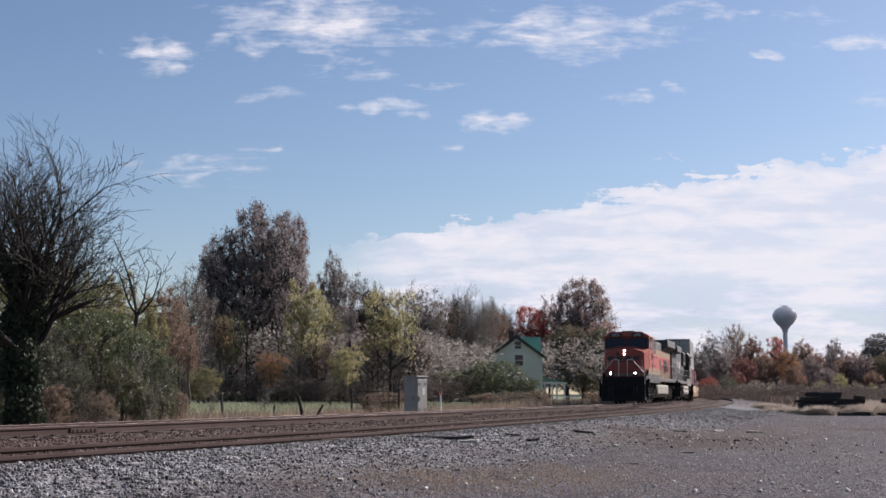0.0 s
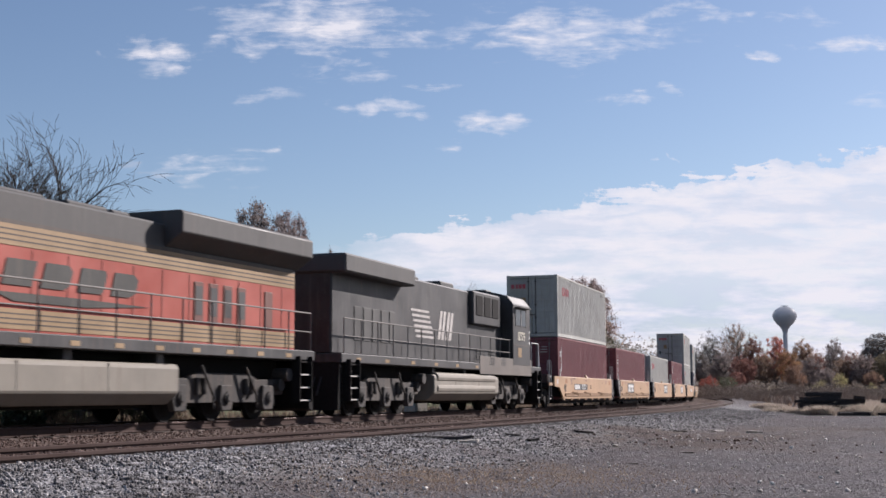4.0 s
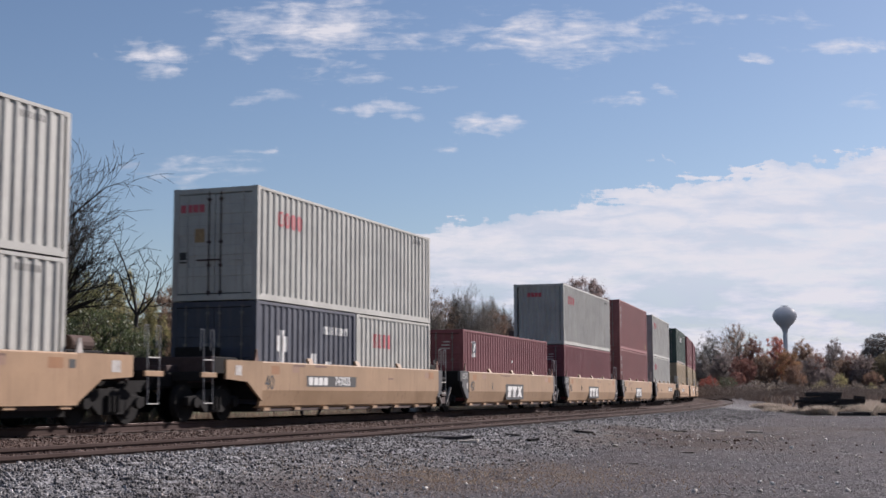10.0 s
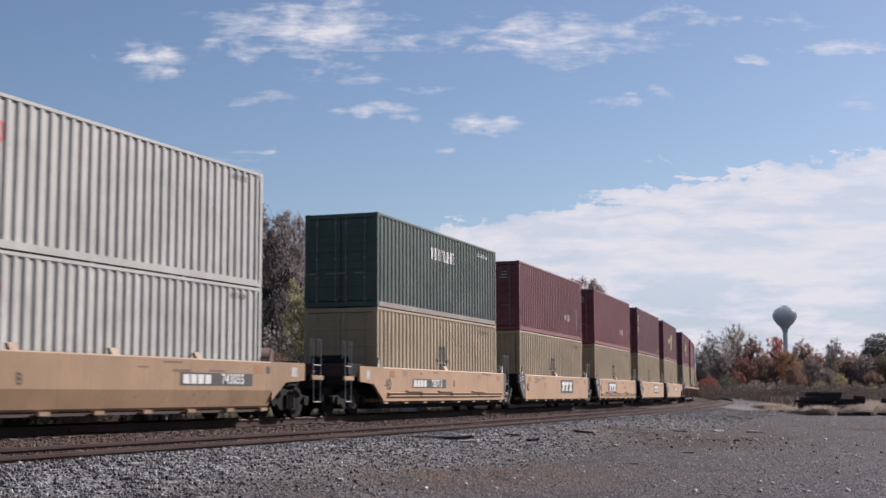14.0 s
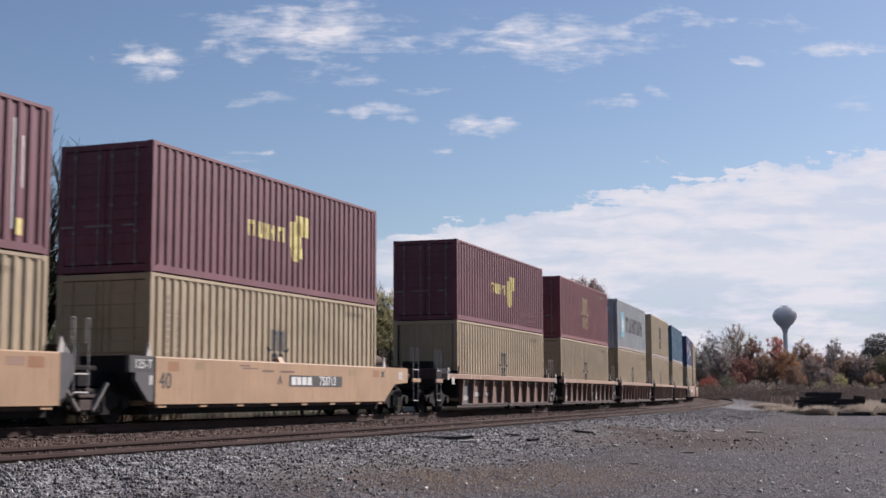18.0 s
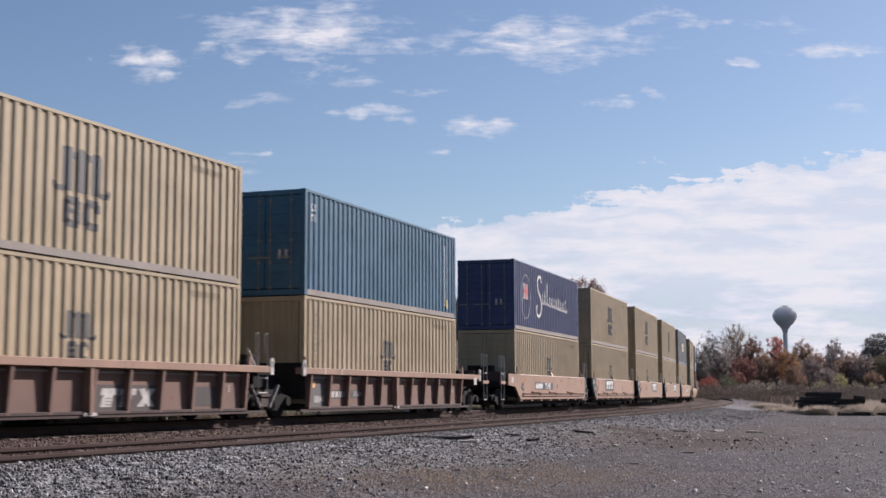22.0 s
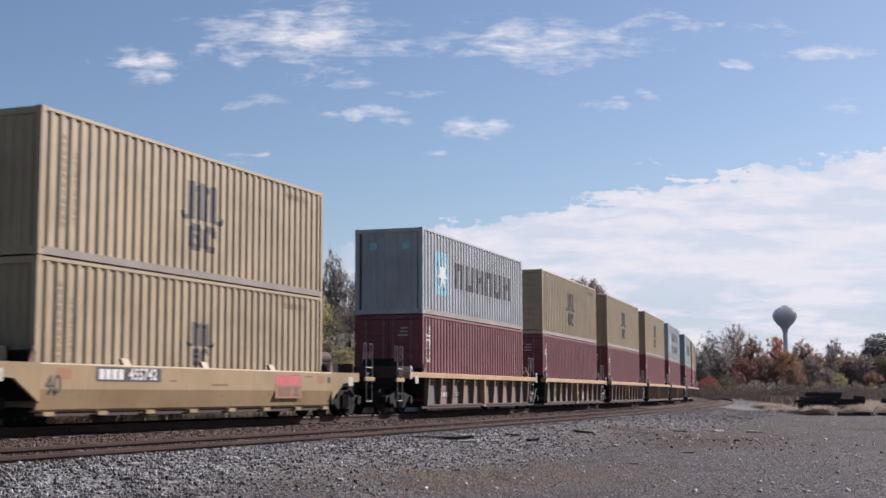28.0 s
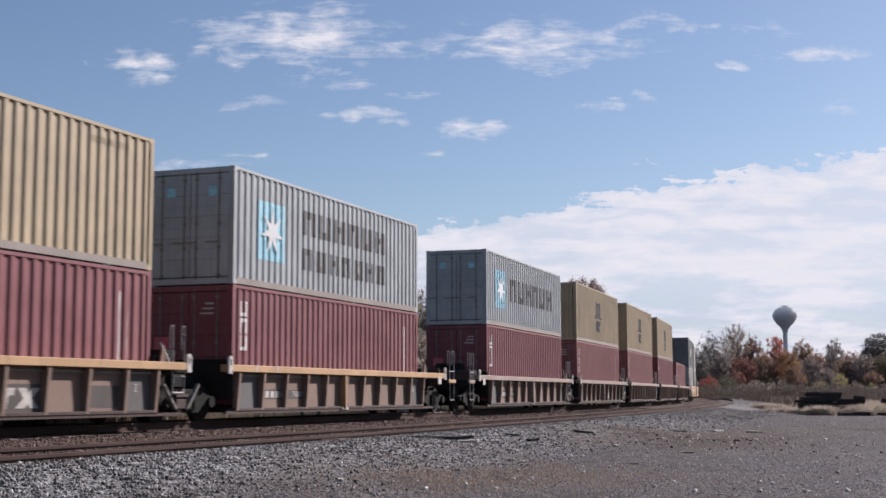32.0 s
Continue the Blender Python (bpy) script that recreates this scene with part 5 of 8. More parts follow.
    lettered(car, "stencil", "40", 0.50, M_BLACK, -hl + 0.38, y - 0.003, 0.90 if top > 1.4 else 0.72 + 0.08)
    lettered(car, "stencil", letter, 0.32, M_BLACK, (0.31 if front_end else -0.55) if number and not sloped else 2.12 if piped else -2.76 if not sloped else -3.29, y - 0.003, 0.97 if not sloped else 0.90)
    if logo:
        plate_marks(car, logo_x, logo_z, 2.62, 0.60, y)
    else:
        number_panel(car, num_x if front_end else 2.05 if sloped else -0.05, 0.82 if top > 1.4 else 0.88, 3.2 if letter else 2.3, 0.29, y, number)
    r = random.Random(letter + number)
    small = []
    for k in range(7):
        q, z = r.uniform(-5, 5.2), r.uniform(top - 0.43, top - 0.08)
        w = r.uniform(0.25, 0.8)
        small += [(q, q + w, y - 0.0025, y - 0.0005, z, z + r.uniform(0.03, 0.06))]
    each("stencil_bar", M_WELL_BROWN, car, small[:4])
    each("warning_patch", M_WELL_RUST, car, [(-5.75, -5.3, y - 0.002, y - 0.0004, top - 0.31, top - 0.10), (5.3, 5.75, y - 0.002, y - 0.0004, top - 0.31, top - 0.10)])
    for q in ((-0.4,) if not sloped else (-3.4, -0.3, 2.9)):
        bm = bmesh.new()
        prism(bm, [(y + 0.02, top - 0.01), (y + 0.12, top - 0.01), (y + 0.16, top + 0.12), (y + 0.10, top + 0.14)], "x", q - 0.13, q + 0.13)
        part("guide_tab", bm, mat, car)
    each("patch", r.choice((M_WELL_GOLD, M_WELL_PINK)), car, [(q, q + r.uniform(0.3, 0.55), y - 0.002, y - 0.0004, z, z + 0.17) for q, z in ((-4.6, top - 0.25), (r.uniform(2.8, 5), top - 0.28))])
    return car


M_WELL_END = painted("paint_slate_wagon_panel", (0.155, 0.150, 0.150), amount=0.4, rough=0.8)
M_WELL_STAIN = painted("paint_stained_wagon_panel", (0.115, 0.10, 0.095), amount=0.4, rough=0.8)


def ribbed_well(mat, sill_mat, letter, number, front_end, rear_end, logo):
    """A wagon with an overhanging top sill and stakes between recessed panels."""
    car = tagged(new("well_car"), "rust-brown double-stack well wagon with ribbed sides and pale top sill", "rail wagon", "well wagons of the train")
    hl, y = 6.22, -1.50
    well_common(car, hl, front_end, rear_end, sill_mat, y, 1.32)
    fx, rx = (-hl - 1.75 if front_end else -hl - 0.45), (hl + 1.75 if rear_end else hl + 1.0)
    for sy in (-1, 1):
        flip = Matrix.Diagonal((1, -sy, 1, 1))
        boxes("top_sill", sill_mat, car, [(fx, rx, y, y + 0.26, 1.15, 1.32)], 0.012, m=flip)
        boxes("bottom_sill", M_RUSTDARK, car, [(-hl + 0.05, hl - 0.05, y + 0.10, y + 0.34, 0.22, 0.29)], 0.01, m=flip)
        ribs = [-6.1, -4.85, -3.6, -2.4, -1.2, 0.10, 1.3, 2.5, 3.75, 5.0, 6.1]
        for a, b in zip(ribs[:-1], ribs[1:]):
            boxes("side_panel", M_WELL_END if a < -6 or (b > 6 and sill_mat is not M_WELL_PINK) else mat, car, [(a + 0.02, b - 0.02, y + 0.22, y + 0.25, 0.27, 1.16)], m=flip)
        for q in ribs:
            bm = bmesh.new()
            prism(bm, [(y + 0.03, 1.15), (y + 0.22, 1.15), (y + 0.22, 0.24), (y + 0.10, 0.24)], "x", q - 0.045, q + 0.045)
            part("stake", bm, mat, car, m=flip)
        boxes("centre_post", sill_mat, car, [(-0.10, 0.0, y + 0.02, y + 0.22, 0.22, 1.15)], 0.01, m=flip)
        boxes("rope_rail", M_STEEL, car, [(-hl + 0.2, hl - 0.2, y + 0.16, y + 0.19, 1.05, 1.09)], m=flip)
    boxes("bottom_strip", M_RUSTDARK, car, [(-hl - 0.4, hl + 0.9, y + 0.12, y + 0.2, 0.16, 0.225)])
    for q in (fx + 0.02, rx - 0.02):
        bm = bmesh.new()
        prism(bm, [(q - 0.09, 1.10), (q + 0.09, 1.10), (q + 0.09, 1.46), (q + 0.05, 1.52), (q - 0.05, 1.52), (q - 0.09, 1.46)], "y", y - 0.012, y + 0.04, 0.006)
        part("lifting_lug", bm, M_FADED, car, "pale painted lifting lug")
        # a black tab on the lug paints the dark of its hole
        boxes("lug_hole", M_BLACK, car, [(q - 0.035, q + 0.035, y - 0.016, y - 0.011, 1.30, 1.44)])
    if letter in "CE" and sill_mat is M_SILL:
        bm = bmesh.new()
        for p, q in (((-3.3, 1.02), (-3.1, 0.72)), ((-3.1, 0.72), (-2.85, 0.80)), ((-2.85, 0.80), (-2.7, 1.02)), ((-3.2, 0.86), (-2.8, 0.90))):
            rod(bm, (p[0], y + 0.16, p[1]), (q[0], y + 0.16, q[1]), 0.035, 6)
        part("brake_rigging", bm, M_DARK, car, "black brake rigging hanging in a panel")
    if logo:
        plate_marks(car, 0.22, 0.28, 2.42, 0.54, y + 0.218, M_FADED, M_WELL_STAIN)
        boxes("patch", M_WELL_STAIN, car, [(3.8, 4.9, y + 0.214, y + 0.218, 0.36, 0.80)])
    else:
        boxes("panel_ground", M_WELL_STAIN, car, [(-4.65, -3.5, y + 0.215, y + 0.219, 0.5, 0.74), (-3.3, -2.15, y + 0.215, y + 0.219, 0.5, 0.74)])
        each("lettering_bar", M_FADED, car, [(-4.5 + 0.27 * k, -4.32 + 0.27 * k, y + 0.209, y + 0.214, 0.54, 0.7) for k in range(4)])
        lettered(car, "number", number, 0.21, M_FADED, -2.72, y + 0.212, 0.62)
    if sill_mat is M_WELL_PINK:
        boxes("patch", M_GOLDMARK, car, [(-5.95, -5.55, y + 0.214, y + 0.219, 0.80, 0.98)], label="small faded yellow plate")
        each("lettering_bar", M_FADED, car, [(-5.60 + 0.13 * k, -5.51 + 0.13 * k, y + 0.214, y + 0.219, 0.40 + 0.04 * (k == 3), 0.58 - 0.05 * (k == 3)) for k in range(5)])
    else:
        lettered(car, "stencil", "40", 0.40, M_WELL_STAIN, -4.12, y + 0.216, 0.62)
    boxes("sill_tab", M_FADED, car, [(q, q + 0.07, y - 0.004, y + 0.1, 1.16, 1.325) for q in (-5.4, -4.3)])
    boxes("post_foot", M_PALESTEEL, car, [(-0.22, 0.18, y + 0.06, y + 0.2, 0.19, 0.26)], 0.008)
    lettered(car, "stencil", letter, 0.22, M_FADED, 5.5, y + 0.216, 0.75)
    return car


# ---- the wagons in their order: place of the box's leading end on the train, wagon, lower box, upper box ----
def run(first, gap, rows):
    return [(first + gap * k, *r) for k, r in enumerate(rows)]


M_WELL_RUST = painted("paint_wagon_rust_patch", (0.46, 0.22, 0.10), amount=0.3, rough=0.7)
A, B, G = "smooth", "ribbed", "gold"
CONSIST = (
    run(-184.75, 15.46, [(A, "A", "751032", "x", "o", ""), (A, "E", "", "x", "", ""), (A, "D", "", "o", "", ""), (A, "C", "", "e", "", ""), (A, "B", "751032", "o", "o", "")])
    + run(-103.2, 15.66, [(A, "A", "743055", "hO", "o", "l"), (A, "E", "", "e", "", "l"), (A, "D", "", "r", "o", "l"), (A, "C", "", "R", "R", ""), (A, "B", "743055", "o", "o", "")])
    + run(-21.05, 15.61, [(A, "B", "750713", "t", "g", ""), (A, "C", "", "t", "r", ""), (A, "D", "", "t", "r", ""), (A, "E", "", "t", "P", ""), (A, "A", "750713", "t", "p", "")])
    + run(61.05, 15.62, [(B, "A", "740604", "t", "p", ""), (B, "C", "", "t", "q", ""), (B, "D", "", "t", "m", ""), (B, "E", "", "t", "t", ""), (B, "B", "740604", "t", "b", "")])
    + run(143.3, 15.49, [(A, "A", "751485", "t", "s", "k"), (A, "E", "", "t", "t", "k"), (A, "D", "", "t", "t", "k"), (A, "C", "", "t", "t", "k"), (A, "B", "751485", "t", "y", "k")])
    + run(224.95, 0, [(G, "", "455742", "t", "t", "")])
    + run(244.85, 15.63, [(B, "A", "740681", "x", "m", "w"), (B, "C", "", "x", "t", "w"), (B, "D", "", "x", "t", "w"), (B, "E", "", "x", "t", "w"), (B, "B", "740681", "x", "M", "w")])
    + run(327.06, 15.7, [(B, "A", "744512", "x", "m", "w"), (B, "C", "", "R", "t", "w"), (B, "D", "", "R", "t", "w"), (B, "E", "", "x", "t", "w"), (B, "B", "744512", "R", "", "w")])
    + run(409.4, 15.6, [(A, "A", "750990", "o", "y", ""), (A, "C", "", "o", "o", "")])
)


def build_wagons():
    n = len(CONSIST)
    for k, (S, kind, letter, number, low, high, flag) in enumerate(CONSIST):
        prev_gap = S - CONSIST[k - 1][0] if k else 20
        next_gap = CONSIST[k + 1][0] - S if k + 1 < n else 20
        fe, re = prev_gap > 17.5, next_gap > 17.5
        mid = S + 6.096
        if kind == B:
            mat = M_WELL_DUST if "w" in flag else M_WELL_BROWN
            car = ribbed_well(mat, (M_SILL_GREY if S > 320 else M_SILL) if mat is M_WELL_DUST else M_WELL_PINK, letter, number, fe, re, not number)
        else:
            mat = M_WELL_PINK if "k" in flag else M_WELL_GOLD if kind == G else M_WELL_OCHRE if 5 <= k < 10 else M_WELL
            piped = kind == A and not 5 <= k < 10 and ((fe and bool(number)) or letter == ("D" if 10 <= k < 15 else "E"))
            car = smooth_well(mat, letter, number, fe, re, not number, -1.49 if 5 <= k < 10 else -3.48 if piped else 0.24, -4.5 if kind == G else -3.75, 0.41 if 5 <= k < 10 else 0.80 if "k" in flag else 0.67, 5 <= k < 10 or kind == G, 1.22 if kind == G else 1.43, piped)
            if kind == G:
                boxes("patch", M_REDMARK, car, [(3.0, 4.35, -1.474, -1.4705, 0.84, 1.10)], label="faded red painted patch")
                plate_marks(car, 2.95, 0.52, 1.45, 0.34, -1.4705, M_WELL_BROWN, M_WELL_RUST)
        ride(car, mid, 7.6, 0.0)
        z = 0.37
        if low == "hO":
            for q, sh in (("h", -3.067), ("O", 3.067)):
                m, deco, lab = KINDS[q]
                c = container(m, LO, lab, 6.058)
                deco(c, LO)
                ride(c, mid, 7.6, z, sh)
            h = LO
        else:
            m, deco, lab = KINDS[low]
            h = LO if "l" in flag else HC
            dr = low != "o" if low != "t" else k % 2 == 0
            c = container(m, h, lab, doors=dr, pale_trim=M_TRIM if low in "tm" else None)
            if low == "t":
                deco(c, h, None, 0.62)
            else:
                deco(c, h)
            end_marks(c, low, h, dr)
            ride(c, mid, 7.6, z)
        if high:
            m, deco, lab = KINDS[high]
            dr = (high != "t" or k % 3 == 0) and (high != "m" or S > 300) and k != 7
            c = container(m, HC, lab, doors=dr, pale_trim=M_TRIM if high in "tmMbsg" else None)
            deco(c, HC)
            end_marks(c, high, HC, dr)
            ride(c, mid, 7.6, z + h + 0.012)


build_wagons()


# ---- locomotives: x along, the leading end at -x, the sunny side at -y ----
def loco_frame_mesh():
    bm = bmesh.new()
    prism(bm, [(-2.9, 0.62), (-2.9, 0.9), (-2.4, 1.0), (-1.6, 0.98), (-1.2, 1.12), (1.2, 1.12), (1.6, 0.98), (2.4, 1.0), (2.9, 0.9), (2.9, 0.62), (2.3, 0.6), (1.7, 0.42), (0.5, 0.42), (0.0, 0.56), (-0.5, 0.42), (-1.7, 0.42), (-2.3, 0.6)], "y", -0.08, 0.08, 0.015)
    for q in (-2.0, 0, 2.0):
        prism(bm, [(q - 0.22, 0.24), (q + 0.22, 0.24), (q + 0.30, 0.46), (q + 0.26, 0.84), (q - 0.26, 0.84), (q - 0.30, 0.46)], "y", -0.17, 0.0, 0.02)
        disc(bm, (q, -0.19, 0.54), 0.15, 0.06, 16)
        disc(bm, (q, -0.23, 0.54), 0.09, 0.05, 12)
    for q in (-1.1, 1.1):
        for w in (-0.14, 0.14):
            rod(bm, (q + w, -0.12, 0.62), (q + w, -0.12, 1.0), 0.075, 10)
    for q in (-2.6, 2.6):
        rod(bm, (q, -0.22, 0.86), (q, 0.0, 0.86), 0.16, 12)
    return finish(bm, "bogie_frame")


def loco_bogie(parent, x):
    fr = cached("loco_frame", loco_frame_mesh)
    wh = cached(("wheel", 0.53), lambda: wheel_mesh(0.53))
    for sy in (-1, 1):
        f = put("bogie_frame", fr, M_TRUCK, parent, pose(x, sy * 1.06, 0, 0, 0, 0 if sy < 0 else 180), "dusty grey bogie frame")
        for q in (-2.0, 0, 2.0):
            put("wheel", wh, M_DARK, f, pose(q, 0.30, 0.53))


def railing(parent, x0, x1, y, z0, z1, gap=1.25, mat=None, mid=True):
    bm = bmesh.new()
    n = max(1, round((x1 - x0) / gap))
    for k in range(n + 1):
        x = x0 + (x1 - x0) * k / n
        rod(bm, (x, y, z0), (x, y, z1), 0.02, 6)
    rod(bm, (x0, y, z1), (x1, y, z1), 0.02, 6)
    if mid:
        rod(bm, (x0, y, (z0 + z1) / 2), (x1, y, (z0 + z1) / 2), 0.015, 6)
    part("handrail", bm, mat or M_STEEL, parent)


def steps_set(parent, x, sy, mat):
    each("step", M_DARK, parent, [(x - 0.32, x + 0.32, sy * 1.44 - 0.10, sy * 1.44 + 0.10, z, z + 0.035) for z in (0.45, 0.78, 1.11, 1.44)])
    each("step_nosing", mat, parent, [(x - 0.32, x + 0.32, sy * 1.55 - 0.012, sy * 1.55 + 0.012, z, z + 0.035) for z in (0.45, 0.78, 1.11)])
    each("step_stringer", M_DARK, parent, [(x + q - 0.015, x + q + 0.015, sy * 1.5 - 0.12, sy * 1.5 + 0.12, 0.42, 1.6) for q in (-0.33, 0.33)])


def under_loco(loco, tank, tank_mat):
    boxes("frame", M_LOCOBLACK, loco, [(-10.55, 10.55, -1.50, 1.50, 1.50, 1.76), (-10.3, 10.3, -0.5, 0.5, 1.1, 1.5)], 0.02)
    bm = bmesh.new()
    a, b = tank
    prism(bm, [(-1.40, 1.28), (-1.48, 1.20), (-1.48, 0.66), (-1.18, 0.40), (1.18, 0.40), (1.48, 0.66), (1.48, 1.20), (1.40, 1.28)], "x", a, b, 0.03)
    part("fuel_tank", bm, tank_mat, loco, "dusty grey fuel tank")
    each("tank_strap", M_TANK, loco, [(q, q + 0.05, -1.487, 1.487, 0.70, 1.24) for q in (a + 2.2, (a + b) / 2 + 1.2)])
    each("tank_hanger", M_LOCOBLACK, loco, [(q, q + 0.25, -1.3, 1.3, 1.2, 1.52) for q in (a + 0.3, (a + b) / 2, b - 0.6)])
    # black block added below the frame to stand in for far-side gear and shadow
    boxes("centre_sill", M_DARK, loco, [(-9.9, 9.9, -0.72, 0.72, 0.32, 1.5)], 0.03)
    loco_bogie(loco, -6.45)
    loco_bogie(loco, 6.55)
    for q in (-6.45, 6.55):
        for w in (-2.9, 2.75):
            bm = bmesh.new()
            rod(bm, (q + w, -1.42, 1.12), (q + w, -1.0, 1.12), 0.17, 12)
            part("sand_box", bm, M_TRUCK, loco, "dusty round brake cylinder")
        for w in (-1.0, 1.0):
            bm = bmesh.new()
            rod(bm, (q + w - 0.25, -1.30, 1.28), (q + w + 0.2, -1.34, 0.62), 0.035, 6)
            rod(bm, (q + w + 0.2, -1.34, 0.62), (q + w + 0.3, -1.30, 0.30), 0.03, 6)
            part("sand_pipe", bm, M_TRUCK, loco)
    for sx in (-1, 1):
        boxes("coupler", M_DARK, loco, [tuple(sorted((sx * 10.4, sx * 11.2))) + (-0.14, 0.14, 0.74, 1.0), tuple(sorted((sx * 10.9, sx * 11.22))) + (-0.21, 0.21, 0.68, 1.05)], 0.02)
        bm = bmesh.new()
        prism(bm, [(sx * 10.40, 1.5), (sx * 10.40, 0.25), (sx * 10.62, 0.18), (sx * 10.52, 1.5)], "y", -1.42, 1.42)
        part("pilot_plow", bm, M_DARK, loco, "black pilot plate")
        for q in (-0.9, -0.7, 0.7, 0.9):
            bm = bmesh.new()
            rod(bm, (sx * 10.6, q, 1.1), (sx * 10.9, q, 0.6), 0.025, 6)
            part("air_hose", bm, M_RUBBER, loco)
        for sy in (-1, 1):
            steps_set(loco, sx * 9.85, sy, M_PALESTEEL)


def slanted(bm, x, z, w, h, y, lean=0.3, notch=0):
    """One slanted letter-sized block, with a bite taken out of it."""
    def at(p, q):
        return (x + p * w + q * h * lean, z + q * h)
    bite = (0.0, 0.18, 0.08, 0.24)[notch % 4]
    outline = [(0, 0), (1 - bite, 0), (1, 0.2), (1, 0.8), (1 - bite, 1), (0, 1)]
    prism(bm, [at(p, q) for p, q in outline], "y", y - 0.003, y + 0.003)


def banded(parent, x0, x1, y, z0, z1, lines=3):
    """A yellow band crossed by thin dark lines."""
    boxes("stripe", M_STRIPE, parent, [(x0, x1, y - 0.005, y + 0.005, z0, z1)], label="dulled yellow painted band")
    h = (z1 - z0) / (lines + 1)
    each("pinstripe", M_PINLINE, parent, [(x0, x1, y - 0.008, y + 0.008, z0 + h * (k + 1) - 0.014, z0 + h * (k + 1) + 0.014) for k in range(lines)])


def orange_locomotive():
    lo = tagged(new("locomotive"), "orange diesel locomotive with black roof and lit headlights", "locomotive")
    under_loco(lo, (-3.45, 4.1), M_TANK)
    # nose: a full-width face, its top peaked in the middle and rising back to the windscreen
    bm = bmesh.new()
    front = [(-9.52, -1.27), (-9.64, -0.55), (-9.64, 0.55), (-9.52, 1.27)]
    ftop = [3.36, 3.64, 3.64, 3.36]
    back = [(-8.45, -1.50), (-8.45, -0.55), (-8.45, 0.55), (-8.45, 1.50)]
    btop = [3.62, 3.82, 3.82, 3.62]
    low_f, low_b = [bm.verts.new((x, y, 1.72)) for x, y in front], [bm.verts.new((x, y, 1.72)) for x, y in back]
    top_f, top_b = [bm.verts.new((x, y, z)) for (x, y), z in zip(front, ftop)], [bm.verts.new((x, y, z)) for (x, y), z in zip(back, btop)]
    for k in range(3):
        bm.faces.new((low_f[k], low_f[k + 1], top_f[k + 1], top_f[k]))
        bm.faces.new((top_f[k], top_f[k + 1], top_b[k + 1], top_b[k]))
    bm.faces.new((low_b[0], low_f[0], top_f[0], top_b[0]))
    bm.faces.new((low_f[3], low_b[3], top_b[3], top_f[3]))
    bmesh.ops.recalc_face_normals(bm, faces=bm.faces[:])
    bmesh.ops.bevel(bm, geom=[e for e in bm.edges if len(e.link_faces) == 2], offset=0.035, segments=2, affect="EDGES")
    part("nose", bm, M_ORANGE, lo)
    bm = bmesh.new()
    prism(bm, [(-8.52, 3.40), (-8.40, 4.08), (-8.28, 4.50), (-5.85, 4.50), (-5.85, 1.72), (-8.5, 1.72)], "y", -1.5, 1.5, 0.03)
    part("cab", bm, M_ORANGE, lo)
    bm = bmesh.new()
    prism(bm, [(-1.5, 4.44), (-1.5, 4.50), (-0.98, 4.78), (0.98, 4.78), (1.5, 4.50), (1.5, 4.44)], "x", -8.42, -5.78, 0.03)
    part("cab_roof", bm, M_ORANGE, lo)
    # windscreen: two wide panes in the sloping front, under a brow with number boards
    p, q = Vector((-8.55, 0, 3.66)), Vector((-8.34, 0, 4.40))
    n = Vector((-(q - p).z, 0, (q - p).x)).normalized()

    def on_glass(y0, y1, lo_f, hi_f, lift):
        a, b = p.lerp(q, lo_f) + n * lift, p.lerp(q, hi_f) + n * lift
        return [(a.x, y0, a.z), (a.x, y1, a.z), (b.x, y1, b.z), (b.x, y0, b.z)]
    for y0, y1 in ((-1.40, -0.10), (0.10, 1.40)):
        w = put("windshield", mesh_from("windshield", on_glass(y0, y1, 0.10, 0.84, 0.05), [(0, 3, 2, 1)]), M_GLASS_DARK, lo, label="dark sloping windscreen")
        bm = bmesh.new()
        cs = on_glass(y0 - 0.03, y1 + 0.03, 0.06, 0.88, 0.045)
        for a, b in zip(cs, cs[1:] + cs[:1]):
            rod(bm, a, b, 0.028, 6)
        part("window_frame", bm, M_RUBBER, w)
        bm = bmesh.new()
        a, b = on_glass(y0 + 0.5, y1 - 0.4, 0.10, 0.5, 0.075)[0], on_glass(y0 + 0.5, y1 - 0.4, 0.10, 0.55, 0.075)[2]
        rod(bm, a, b, 0.012, 5)
        part("wiper", bm, M_RUBBER, w)
    for y in (-0.72, 0.72):
        b = boxes("number_board", M_BLACK, lo, [(-8.50, -8.30, y - 0.40, y + 0.40, 4.42, 4.67)], 0.01)
        me = cached(("txt", "6426", 0.24), lambda: text_mesh("6426", 0.24))
        put("number", me, M_WHITE, b, pose(-8.506, y, 4.545, 0, 0, -90))
    for sy in (-1, 1):
        glass = boxes("side_window", M_GLASS_DARK, lo, [(-7.75, -6.42, sy * 1.503 - 0.008, sy * 1.503 + 0.008, 3.58, 4.28)], 0.008)
        boxes("window_frame", M_STEEL, glass, [(a, b, sy * 1.512 - 0.016, sy * 1.512 + 0.016, z0, z1) for a, b, z0, z1 in ((-7.80, -7.74, 3.54, 4.32), (-6.43, -6.37, 3.54, 4.32), (-7.74, -6.43, 4.26, 4.32), (-7.74, -6.43, 3.54, 3.60), (-6.86, -6.80, 3.60, 4.26))])
        boxes("sliding_pane", M_PANE, glass, [(-7.40, -6.88, sy * 1.508 - 0.006, sy * 1.508 + 0.006, 3.62, 4.24)], label="sliding pane, the sky seen through it painted pale grey")
        bm = bmesh.new()
        prism(bm, [(sy * 1.50, 4.44), (sy * 1.50, 4.48), (sy * 1.78, 4.36), (sy * 1.78, 4.33)], "x", -7.85, -6.30)
        part("sunshade", bm, M_ORANGE, lo)
